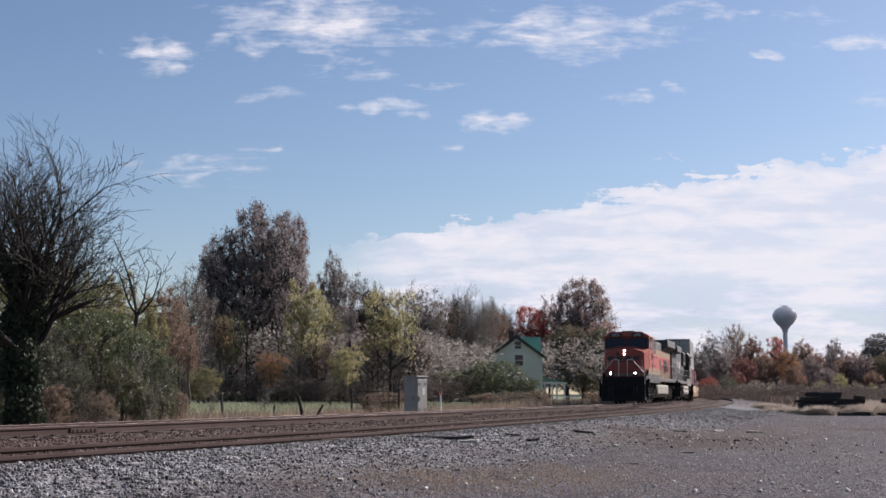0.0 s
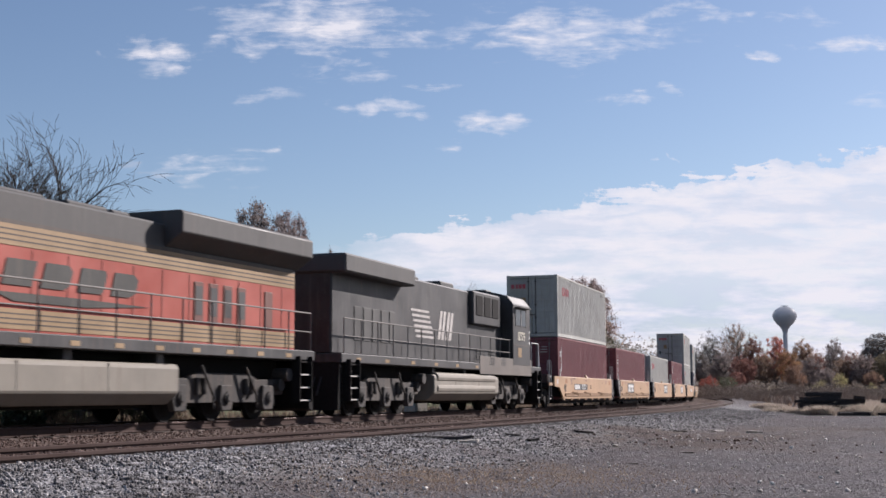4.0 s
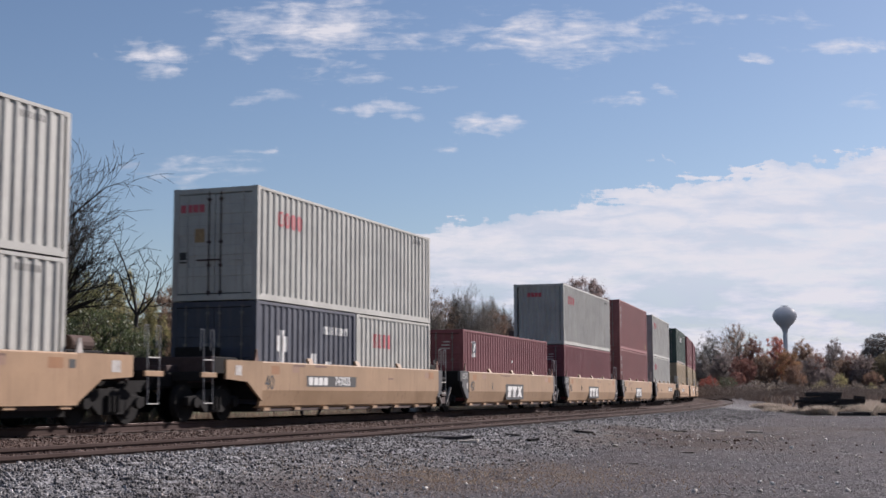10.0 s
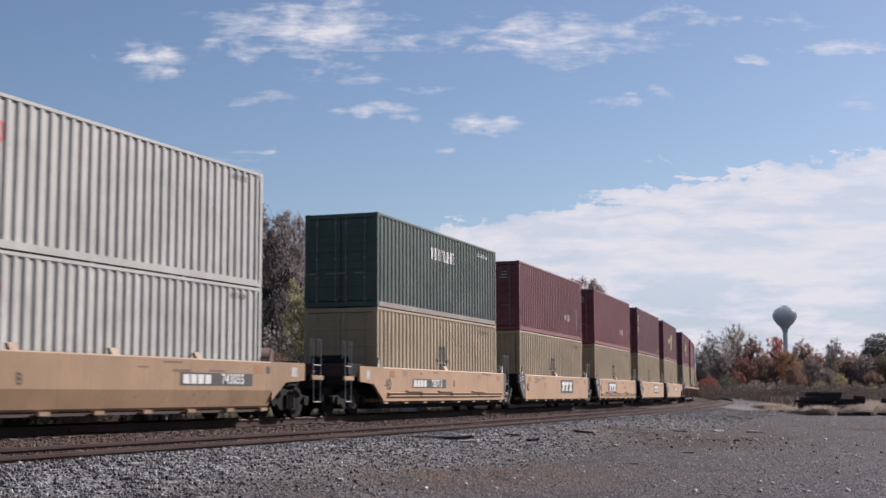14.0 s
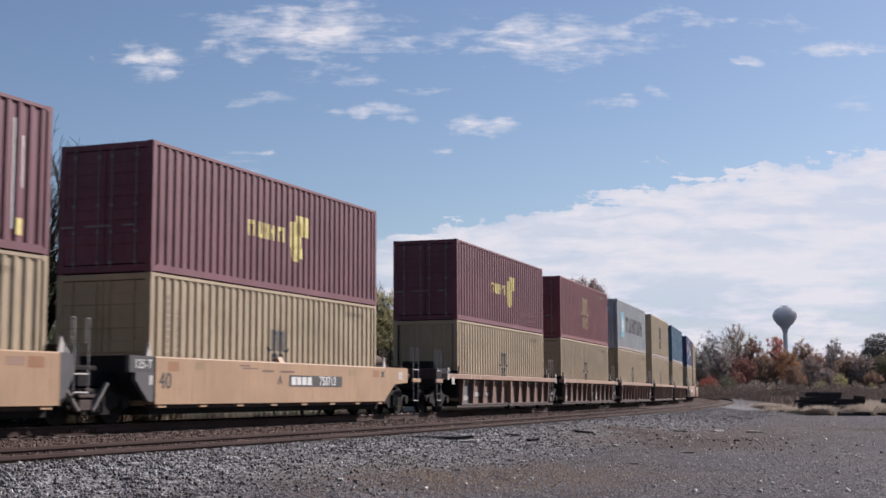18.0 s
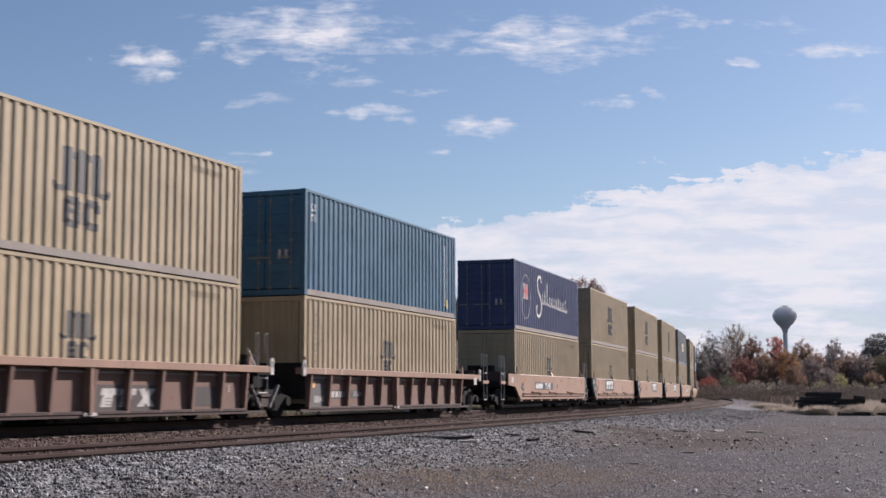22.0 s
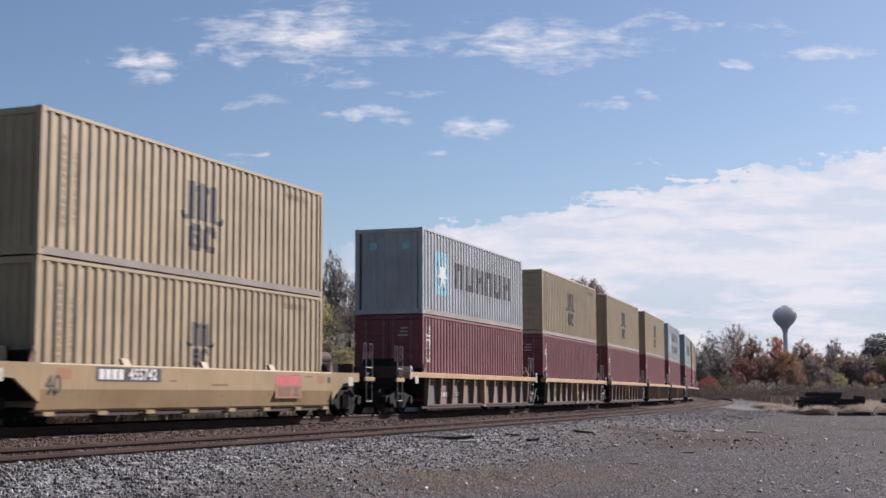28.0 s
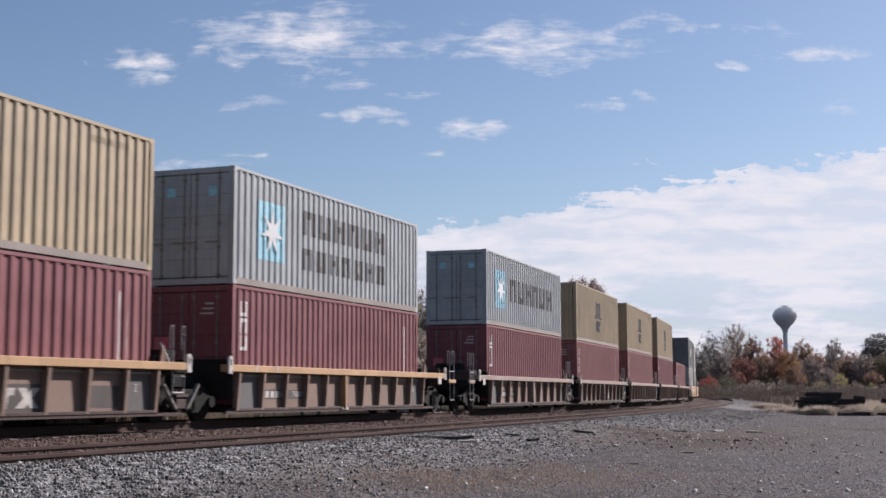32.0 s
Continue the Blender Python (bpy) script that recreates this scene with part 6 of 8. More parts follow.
        boxes("cab_door", M_ORANGE, lo, [(-6.25, -5.88, sy * 1.508 - 0.012, sy * 1.508 + 0.012, 2.45, 4.3)], 0.01)
        boxes("cabinet", M_ORANGE, lo, [(-5.83, -1.9, min(sy * 1.0, sy * 1.48), max(sy * 1.0, sy * 1.48), 1.72, 3.34)], 0.03)
        boxes("side_skirt", M_LOCOBLACK, lo, [(-9.3, -1.9, sy * 1.50 - 0.012, sy * 1.50 + 0.012, 1.38, 1.96)], 0.006, "dusty dark grey skirt")
        each("skirt_seam", M_LOCOBLACK, lo, [(q, q + 0.03, sy * 1.514 - 0.004, sy * 1.514 + 0.004, 1.40, 1.94) for q in (-7.9, -5.85, -3.9)])
        banded(lo, -9.2, -1.9, sy * 1.508, 1.97, 2.33)
        banded(lo, -1.88, 10.2, sy * 1.056, 1.84, 2.22)
        banded(lo, -5.8, 10.2, sy * 1.056, 3.40, 3.80)
        boxes("hood_edge", M_PINLINE, lo, [(-5.8, 10.2, sy * 1.056 - 0.006, sy * 1.056 + 0.006, 3.80, 3.88)])
        each("reflector_strip", M_STRIPE, lo, [(q, q + 0.34, sy * 1.516 - 0.004, sy * 1.516 + 0.004, 1.70, 1.80) for q in (-8.9, -5.5, -4.3, -3.1)])
        each("reflector_strip", M_STRIPE, lo, [(q, q + 0.3, sy * 1.504 - 0.004, sy * 1.504 + 0.004, 1.56, 1.66) for q in np.arange(-1.2, 9.6, 1.45)])
        railing(lo, -1.9, 10.4, sy * 1.45, 1.76, 2.75)
        railing(lo, -5.8, -2.4, sy * 1.25, 3.40, 4.42, 0.9)
        each("hood_door", M_EMBDULL, lo, [(q, q + 0.40, sy * 1.06 - 0.012, sy * 1.06 + 0.012, 2.28, 3.22) for q in (5.3, 5.95, 6.6, 7.25, 8.6)], 0.01)
        each("door_grille", M_LOCOBLACK, lo, [(q + 0.06, q + 0.34, sy * 1.074 - 0.006, sy * 1.074 + 0.006, 2.45, 3.12) for q in (5.3, 5.95, 6.6, 7.25)])
        each("door_line", M_ORANGEDARK, lo, [(q, q + 0.022, sy * 1.053 - 0.006, sy * 1.053 + 0.006, 2.24, 3.36) for q in np.arange(-1.5, 10, 1.1)])
        bm = bmesh.new()
        for k in range(4):
            slanted(bm, -1.25 + 1.12 * k, 2.66, 0.86, 0.50, sy * 1.066, 0.30 * -sy if sy > 0 else 0.30, k)
        prism(bm, [(-1.5, 2.52), (-0.9, 2.36), (1.3, 2.36), (3.5, 2.50), (1.0, 2.53)], "y", sy * 1.066 - 0.003, sy * 1.066 + 0.003)
        part("emblem", bm, M_EMBDARK, lo, "dark green painted emblem blocks")
        boxes("air_intake", M_LOCOBLACK, lo, [(-7.05, -6.72, sy * 1.513 - 0.010, sy * 1.513 + 0.010, 2.10, 2.72)])
        each("seam", M_ORANGEDARK, lo, [(-7.75, -6.0, sy * 1.506 - 0.006, sy * 1.506 + 0.006, 2.83, 2.855), (-5.87, -5.83, sy * 1.506 - 0.006, sy * 1.506 + 0.006, 2.4, 4.4)])
        each("lifting_eye", M_ORANGEDARK, lo, [(q, q + 0.10, sy * 1.49 - 0.02, sy * 1.49 + 0.02, z, z + 0.10) for q, z in ((-5.2, 3.1), (-3.8, 3.1), (-5.2, 2.5), (-2.3, 3.0))])
        each("vent", M_LOCODARK, lo, [(-5.55 + 0.95 * k, -4.75 + 0.95 * k, sy * 1.21 - 0.03, sy * 1.21 + 0.03, 3.86, 4.34) for k in range(3)], 0.01)
    lettered(lo, "number", "6426", 0.62, M_EMBDARK, -7.08, -1.507, 3.14)
    boxes("hood", M_ORANGE, lo, [(-3.3, 10.25, -1.05, 1.05, 1.76, 3.42)], 0.02)
    boxes("hood_top", M_LOCODARK, lo, [(-5.84, 10.25, -1.045, 1.045, 3.43, 4.42), (-5.84, -2.3, -1.2, 1.2, 3.84, 4.42)], 0.05)
    bm = bmesh.new()
    prism(bm, [(-1.05, 3.90), (-1.50, 4.22), (-1.50, 4.66), (-1.42, 4.72), (1.42, 4.72), (1.50, 4.66), (1.50, 4.22), (1.05, 3.90)], "x", 4.1, 10.4, 0.02)
    part("radiator", bm, M_LOCODARK, lo, "overhanging dark radiator housing")
    boxes("roof_gear", M_LOCODARK, lo, [(-1.6, 0.4, -0.7, 0.7, 4.4, 4.56), (1.2, 2.6, -0.6, 0.6, 4.4, 4.60), (3.0, 3.7, -0.4, 0.4, 4.4, 4.64)], 0.05)
    boxes("roof_antenna", M_STEEL, lo, [(-7.6, -6.7, -0.45, 0.45, 4.77, 4.88)], 0.04)
    bm = bmesh.new()
    for k in range(3):
        rod(bm, (-5.2, 0.16 * k - 0.16, 4.5), (-5.75, 0.16 * k - 0.16, 4.52), 0.03, 8, 0.08)
    part("horn", bm, M_STEEL, lo)
    # lamps and paint on the nose
    for z in (3.24, 3.47):
        bm = bmesh.new()
        disc(bm, (-9.68, 0.0, z), 0.062, 0.05, 18, "X")
        part("headlight", bm, M_LAMP, lo, "lit headlight")
    boxes("headlight_housing", M_ORANGEDARK, lo, [(-9.665, -9.55, -0.13, 0.13, 3.12, 3.60)], 0.03)
    for y in (-0.80, 0.80):
        boxes("ditch_light_box", M_DARK, lo, [(-10.58, -10.3, y - 0.15, y + 0.15, 1.80, 2.13)], 0.02)
        bm = bmesh.new()
        disc(bm, (-10.60, y, 1.98), 0.066, 0.06, 16, "X")
        part("ditch_light", bm, M_LAMP, lo, "lit ditch light")
    bm = bmesh.new()
    for k in range(4):
        slanted(bm, -1.14 + 0.55 * k, 2.86, 0.42, 0.26, 0.0, 0.35, k)
    prism(bm, [(-1.2, 2.78), (-0.4, 2.72), (1.2, 2.78), (0.0, 2.80)], "y", -0.003, 0.003)
    part("emblem", bm, M_EMBDARK, lo, "dark painted emblem blocks", m=pose(-9.648, 0, 0, 0, 0, -90))
    boxes("badge", M_EMBDARK, lo, [(-9.66, -9.63, 0.34, 0.54, 3.16, 3.44)], 0.01)
    boxes("nose_band", M_STRIPE, lo, [(-9.655, -9.50, -1.20, 1.20, 1.82, 1.98)], 0.01, "dirty yellow band across the nose")
    boxes("front_deck", M_DARK, lo, [(-10.56, -9.3, -1.46, 1.46, 1.50, 1.76)], 0.02)
    for sy in (-1, 1):
        bm = bmesh.new()
        pts = [(-10.55, sy * 0.28, 1.76), (-10.55, sy * 0.28, 2.86), (-10.55, sy * 0.62, 2.86), (-10.55, sy * 1.36, 2.00), (-10.55, sy * 1.42, 1.30), (-10.55, sy * 1.25, 0.9)]
        for a, b in zip(pts[:-1], pts[1:]):
            rod(bm, a, b, 0.026, 6)
        part("front_handrail", bm, M_PALESTEEL, lo, "pale steel front handrail")
        bm = bmesh.new()
        pts = [(-9.58, sy * 1.12, 2.85), (-9.75, sy * 1.15, 2.40), (-9.95, sy * 1.45, 1.95), (-9.70, sy * 1.53, 1.75), (-9.62, sy * 1.56, 0.50)]
        for a, b in zip(pts[:-1], pts[1:]):
            rod(bm, a, b, 0.024, 6)
        part("step_handrail", bm, M_PALESTEEL, lo, "pale steel step handrail")
        bm = bmesh.new()
        rod(bm, (-9.72, sy * 0.75, 1.8), (-9.72, sy * 0.75, 2.7), 0.016, 6)
        part("grab_iron", bm, M_ORANGEDARK, lo)
    bm = bmesh.new()
    prism(bm, [(-10.45, 1.30), (-10.45, 0.20), (-10.80, 0.16), (-10.66, 0.60), (-10.58, 1.30)], "y", -1.42, 1.42, 0.02)
    part("snow_plow", bm, M_DARK, lo)
    ride(lo, -222.75, 6.5, 0.0)


# pale grey paints in the bright sky seen through the cab
M_PANE = plain("glass_painted_sky_pale", (0.30, 0.32, 0.34), 0.15, vary=0.3, scale=2.0)
M_PINLINE = painted("paint_dark_pinstripe", (0.10, 0.075, 0.06), amount=0.3)
M_EMBDARK = painted("paint_dark_green_emblem", (0.050, 0.050, 0.045), amount=0.3)
M_ORANGEDARK = painted("paint_grimy_orange", (0.30, 0.062, 0.045), amount=0.4)


def black_locomotive():
    lo = tagged(new("locomotive"), "grimy black diesel locomotive, cab trailing, white numbers", "locomotive")
    under_loco(lo, (-2.9, 4.4), M_TANK)
    boxes("air_tank", M_TANK, lo, [(4.5, 4.9, -1.3, -0.9, 0.9, 1.3)], 0.05)
    bm = bmesh.new()
    for z in (1.18, 0.82):
        rod(bm, (-2.6, -1.36, z), (3.9, -1.36, z), 0.17, 12)
    part("air_reservoir", bm, M_TANK, lo)
    boxes("hood", M_LOCOBLACK, lo, [(-10.2, 6.3, -1.02, 1.02, 1.76, 4.42)], 0.05)
    boxes("radiator", M_LOCODARK, lo, [(-10.3, -4.7, -1.5, 1.5, 4.05, 4.60)], 0.06, "overhanging dark radiator housing")
    boxes("blower_housing", M_LOCOBLACK, lo, [(2.2, 5.6, -1.2, 1.2, 3.2, 4.46)], 0.06)
    bm = bmesh.new()
    prism(bm, [(-1.52, 1.76), (-1.52, 4.22), (-1.25, 4.55), (-0.55, 4.72), (0.55, 4.72), (1.25, 4.55), (1.52, 4.22), (1.52, 1.76)], "x", 6.3, 8.8, 0.03)
    part("cab", bm, M_LOCOBLACK, lo)
    bm = bmesh.new()
    prism(bm, [(8.8, 1.76), (8.8, 3.42), (9.3, 3.36), (10.05, 3.05), (10.15, 1.76)], "y", -0.95, 0.95, 0.05)
    part("short_nose", bm, M_LOCOBLACK, lo)
    for sy in (-1, 1):
        for x0, x1 in ((6.65, 7.35), (7.42, 8.1)):
            w = boxes("side_window", M_GLASS_DARK, lo, [(x0, x1, sy * 1.525 - 0.012, sy * 1.525 + 0.012, 3.36, 4.02)], 0.01)
            boxes("window_frame", M_STEEL, w, [(x0 - 0.03, x0, sy * 1.53 - 0.015, sy * 1.53 + 0.015, 3.33, 4.05), (x1, x1 + 0.03, sy * 1.53 - 0.015, sy * 1.53 + 0.015, 3.33, 4.05)])
        boxes("sunshade", M_LOCODARK, lo, [(6.55, 8.3, sy * 1.62 - 0.12, sy * 1.62 + 0.12, 4.08, 4.11)])
        railing(lo, -10.3, 6.0, sy * 1.45, 1.76, 2.75)
        each("hood_door", M_LOCODARK, lo, [(q, q + 0.5, sy * 1.03 - 0.012, sy * 1.03 + 0.012, 2.2, 3.2) for q in (-8.6, -7.9, -7.2, -6.5, -5.8)], 0.01)
        each("louvre", M_LOCODARK, lo, [(q, q + 0.7, sy * 1.035 - 0.02, sy * 1.035 + 0.02, 1.95 + 0.1 * k, 2.0 + 0.1 * k) for q in (3.0, 4.6) for k in range(4)])
        each("grille", M_DARK, lo, [(q, q + 0.8, sy * 1.21 - 0.015, sy * 1.21 + 0.015, 3.55, 4.3) for q in (2.5, 3.5, 4.5)], 0.01)
        # pale painted bands and emblem on the hood
        each("band", M_FADED, lo, [(-3.4 - 0.1 * k, -1.7 - 0.1 * k, sy * 1.028 - 0.004, sy * 1.028 + 0.004, 2.5 + 0.17 * k, 2.58 + 0.17 * k) for k in range(6)], 0.0, "white painted bands")
        bm = bmesh.new()
        for k in range(2):
            x = -1.3 + k * 0.8
            prism(bm, [(x, 2.5), (x + 0.25, 2.5), (x + 0.55, 3.5), (x + 0.3, 3.5)], "y", sy * 1.028 - 0.004, sy * 1.028 + 0.004)
            prism(bm, [(x + 0.35, 2.5), (x + 0.6, 2.5), (x + 0.9, 3.5), (x + 0.65, 3.5)], "y", sy * 1.03 - 0.004, sy * 1.03 + 0.004)
        part("emblem", bm, M_FADED, lo, "white painted emblem blocks")
        each("reflector_strip", M_STRIPE, lo, [(q, q + 0.3, sy * 1.502 - 0.004, sy * 1.502 + 0.004, 1.56, 1.66) for q in np.arange(-9.5, 9.6, 2.2)])
    for sy in (-1, 1):
        boxes("side_skirt", M_SKIRT, lo, [(2.0, 9.0, sy * 1.50 - 0.012, sy * 1.50 + 0.012, 1.36, 2.02)], 0.006, "dusty grey-brown lower skirt")
        each("skirt_louvre", M_LOCOBLACK, lo, [(q, q + 0.6, sy * 1.514 - 0.004, sy * 1.514 + 0.004, 1.72 + 0.06 * k, 1.75 + 0.06 * k) for q in (3.2, 4.7) for k in range(5)])
        boxes("skirt_line", M_SKIRT, lo, [(6.3, 8.9, sy * 1.52 - 0.012, sy * 1.52 + 0.012, 2.56, 2.60)])
        each("placard", M_WHITE, lo, [(8.62, 8.74, sy * 1.524 - 0.004, sy * 1.524 + 0.004, 2.66 + 0.22 * k, 2.78 + 0.22 * k) for k in range(3)])
        boxes("patch", M_STRIPE, lo, [(7.0, 7.5, sy * 1.524 - 0.003, sy * 1.524 + 0.003, 2.10, 2.48)])
    lettered(lo, "number", "8779", 0.52, M_PALEMARK, 7.5, -1.53, 2.92)
    each("end_window", M_GLASS_DARK, lo, [(8.79, 8.81, -1.3, -0.5, 3.5, 4.1), (8.79, 8.81, 0.5, 1.3, 3.5, 4.1)])
    for sy in (-1, 1):
        bm = bmesh.new()
        for q in (9.2, 10.3):
            rod(bm, (q, sy * 1.45, 1.7), (q, sy * 1.45, 2.75), 0.022, 6)
        rod(bm, (9.2, sy * 1.45, 2.75), (10.3, sy * 1.45, 2.75), 0.022, 6)
        rod(bm, (10.3, sy * 1.45, 2.75), (10.45, sy * 1.5, 0.6), 0.022, 6)
        part("rear_handrail", bm, M_WHITE, lo, "white-painted handrail")
    boxes("roof_gear", M_LOCODARK, lo, [(-3.5, -2.0, -0.6, 0.6, 4.4, 4.62), (0.5, 2.0, -0.5, 0.5, 4.4, 4.7), (6.6, 7.4, -0.3, 0.3, 4.72, 4.84)], 0.05)
    ride(lo, -200.0, 6.5, 0.0)


M_SKIRT = painted("paint_dusty_skirt", (0.20, 0.175, 0.155), amount=0.4, rough=0.7)
M_PALEMARK = plain("cream_marking_paint", (0.62, 0.58, 0.48), 0.6)
orange_locomotive()
black_locomotive()


# ---- trees and bushes, built at unit height and set to size ----
def tube_arrays(segs, sides=5):
    """Tapered tubes for (p, q, rp, rq) rows."""
    segs = [(np.array(p), np.array(q), a, b) for p, q, a, b in segs]
    P, Q = np.array([s[0] for s in segs]), np.array([s[1] for s in segs])
    ra, rb = np.array([s[2] for s in segs]), np.array([s[3] for s in segs])
    d = Q - P
    d /= np.linalg.norm(d, axis=1, keepdims=True) + 1e-9
    ref = np.where(np.abs(d[:, 2:3]) < 0.9, np.array([[0, 0, 1.0]]), np.array([[1.0, 0, 0]]))
    u = np.cross(d, ref)
    u /= np.linalg.norm(u, axis=1, keepdims=True) + 1e-9
    w = np.cross(d, u)
    ang = np.arange(sides) * 2 * np.pi / sides
    ring = np.cos(ang)[None, :, None] * u[:, None, :] + np.sin(ang)[None, :, None] * w[:, None, :]
    a = P[:, None, :] + ring * ra[:, None, None]
    b = Q[:, None, :] + ring * rb[:, None, None]
    v = np.concatenate([a, b], 1).reshape(-1, 3)
    base = np.arange(len(segs))[:, None] * 2 * sides
    j = np.arange(sides)
    f = np.stack([base + j, base + (j + 1) % sides, base + sides + (j + 1) % sides, base + sides + j], -1).reshape(-1, 4)
    return v, f


def leaf_quads(rng, centres, size):
    n = len(centres)
    a = rng.normal(size=(n, 3))
    a /= np.linalg.norm(a, axis=1, keepdims=True)
    b = np.cross(a, rng.normal(size=(n, 3)))
    b /= np.linalg.norm(b, axis=1, keepdims=True)
    s = (size * rng.uniform(0.55, 1.45, n))[:, None]
    return np.stack([centres - a * s, centres + b * s * 0.62, centres + a * s, centres - b * s * 0.62], 1)


def crowned(seed, lo=0.30, clumps=80, leaf_n=9000, leaf=0.010, clump=0.085, gap=0.10, fullness=0.42, stems=1, lumps=0.22, wide_low=0.0, twigs=5, tall=1.7):
    """A trunk or several stems that fork into limbs, and leaves in separate clumps at the limbs' ends, with gaps between. Unit height, unit width."""
    rng = np.random.RandomState(seed)
    ph = rng.uniform(0, 6.28, 6)
    cs, tries = [], 0
    while len(cs) < clumps and tries < 9000:
        tries += 1
        v = rng.normal(size=3)
        v /= np.linalg.norm(v)
        az = math.atan2(v[1], v[0])
        lump = 1 - lumps * (0.5 + 0.25 * math.sin(2 * az + ph[0] + 3 * v[2]) + 0.25 * math.sin(3 * az + ph[1] - 4 * v[2]) + 0.25 * math.sin(5 * v[2] + ph[2]))
        p = v * rng.uniform(0, 1) ** fullness * lump * np.array([0.5, 0.5, (1 - lo) / 2])
        p[2] += (1 + lo) / 2
        q = (p[2] - lo) / (1 - lo)
        p[:2] *= 1 + wide_low * (0.5 - q)
        room = gap * (1 - 0.7 * tries / 9000)
        if all(abs(p[0] - c[0]) + abs(p[1] - c[1]) + abs(p[2] - c[2]) * tall > room * 1.3 for c in cs):
            cs.append(p)
    cs = np.array(cs)
    nodes, parent = [], []
    for k in range(stems):
        a = rng.uniform(0, 6.28)
        lean = 0.0 if stems == 1 else rng.uniform(0.05, 0.30)
        p = np.array([math.cos(a), math.sin(a), 0]) * (0.0 if stems == 1 else rng.uniform(0, 0.10)) + np.array([0, 0, -0.02])
        top = lo + (1 - lo) * (rng.uniform(0.55, 0.75) if stems == 1 else rng.uniform(0.2, 0.6))
        parent.append(-1)
        nodes.append(p)
        n = max(3, int(top / 0.07))
        for j in range(n):
            p = p + np.array([math.cos(a) * lean, math.sin(a) * lean, 1.0]) * top / n + rng.normal(size=3) * np.array([0.010, 0.010, 0])
            parent.append(len(nodes) - 1)
            nodes.append(p)
    order = np.argsort(np.hypot(cs[:, 0], cs[:, 1]) + 0.3 * np.abs(cs[:, 2] - lo))
    tips = []
    for i in order:
        c = cs[i]
        nd = np.array(nodes)
        rise = c[2] - nd[:, 2]
        flat = np.hypot(nd[:, 0] - c[0], nd[:, 1] - c[1])
        cost = np.hypot(flat, rise) + np.where(rise < 0.35 * flat, 0.5, 0.0) + np.where(nd[:, 2] < lo * 0.7, 0.3, 0.0)
        j = int(np.argmin(cost))
        m = nd[j] * 0.45 + c * 0.55 + rng.normal(size=3) * 0.018 + np.array([0, 0, 0.012])
        parent.append(j)
        nodes.append(m)
        parent.append(len(nodes) - 1)
        nodes.append(c)
        tips.append(len(nodes) - 1)
    load = np.zeros(len(nodes))
    load[tips] = 1
    for i in range(len(nodes) - 1, -1, -1):
        if parent[i] >= 0:
            load[parent[i]] += load[i]
    rad = 0.0021 * np.sqrt(np.maximum(load, 0.6))
    segs = [(nodes[parent[i]], nodes[i], min(rad[parent[i]], rad[i] * 1.35), rad[i]) for i in range(len(nodes)) if parent[i] >= 0]
    for i in tips:
        for _ in range(twigs):
            e = nodes[i] + rng.normal(size=3) * clump * np.array([0.75, 0.75, 0.75 / tall]) + np.array([0, 0, clump * 0.2])
            segs.append((nodes[i] + (nodes[parent[i]] - nodes[i]) * rng.uniform(0, 0.5), e, 0.0012, 0.0005))
    n_c = len(cs)
    weight = rng.uniform(0.25, 1.5, n_c)
    size_c = clump * rng.uniform(0.65, 1.35, n_c)
    idx = rng.choice(n_c, leaf_n, p=weight / weight.sum())
    ball = rng.normal(size=(leaf_n, 3))
    ball /= np.linalg.norm(ball, axis=1, keepdims=True)
    ball *= rng.uniform(0, 1, (leaf_n, 1)) ** 0.55
    pts = cs[idx] + ball * size_c[idx, None] * np.array([1.0, 1.0, 0.8 / tall]) + rng.normal(size=(leaf_n, 3)) * clump * 0.13
    pts = pts[pts[:, 2] > 0.015]
    wide, top = np.percentile(np.hypot(pts[:, 0], pts[:, 1]), 98), np.percentile(pts[:, 2], 99.7)
    k3 = np.array([0.5 / wide, 0.5 / wide, 1 / top])
    v, f = tube_arrays(segs, 5)
    return indexed_mesh("trunk", v * k3, f, True), quads_mesh("crown", leaf_quads(rng, pts * k3, leaf), 4)


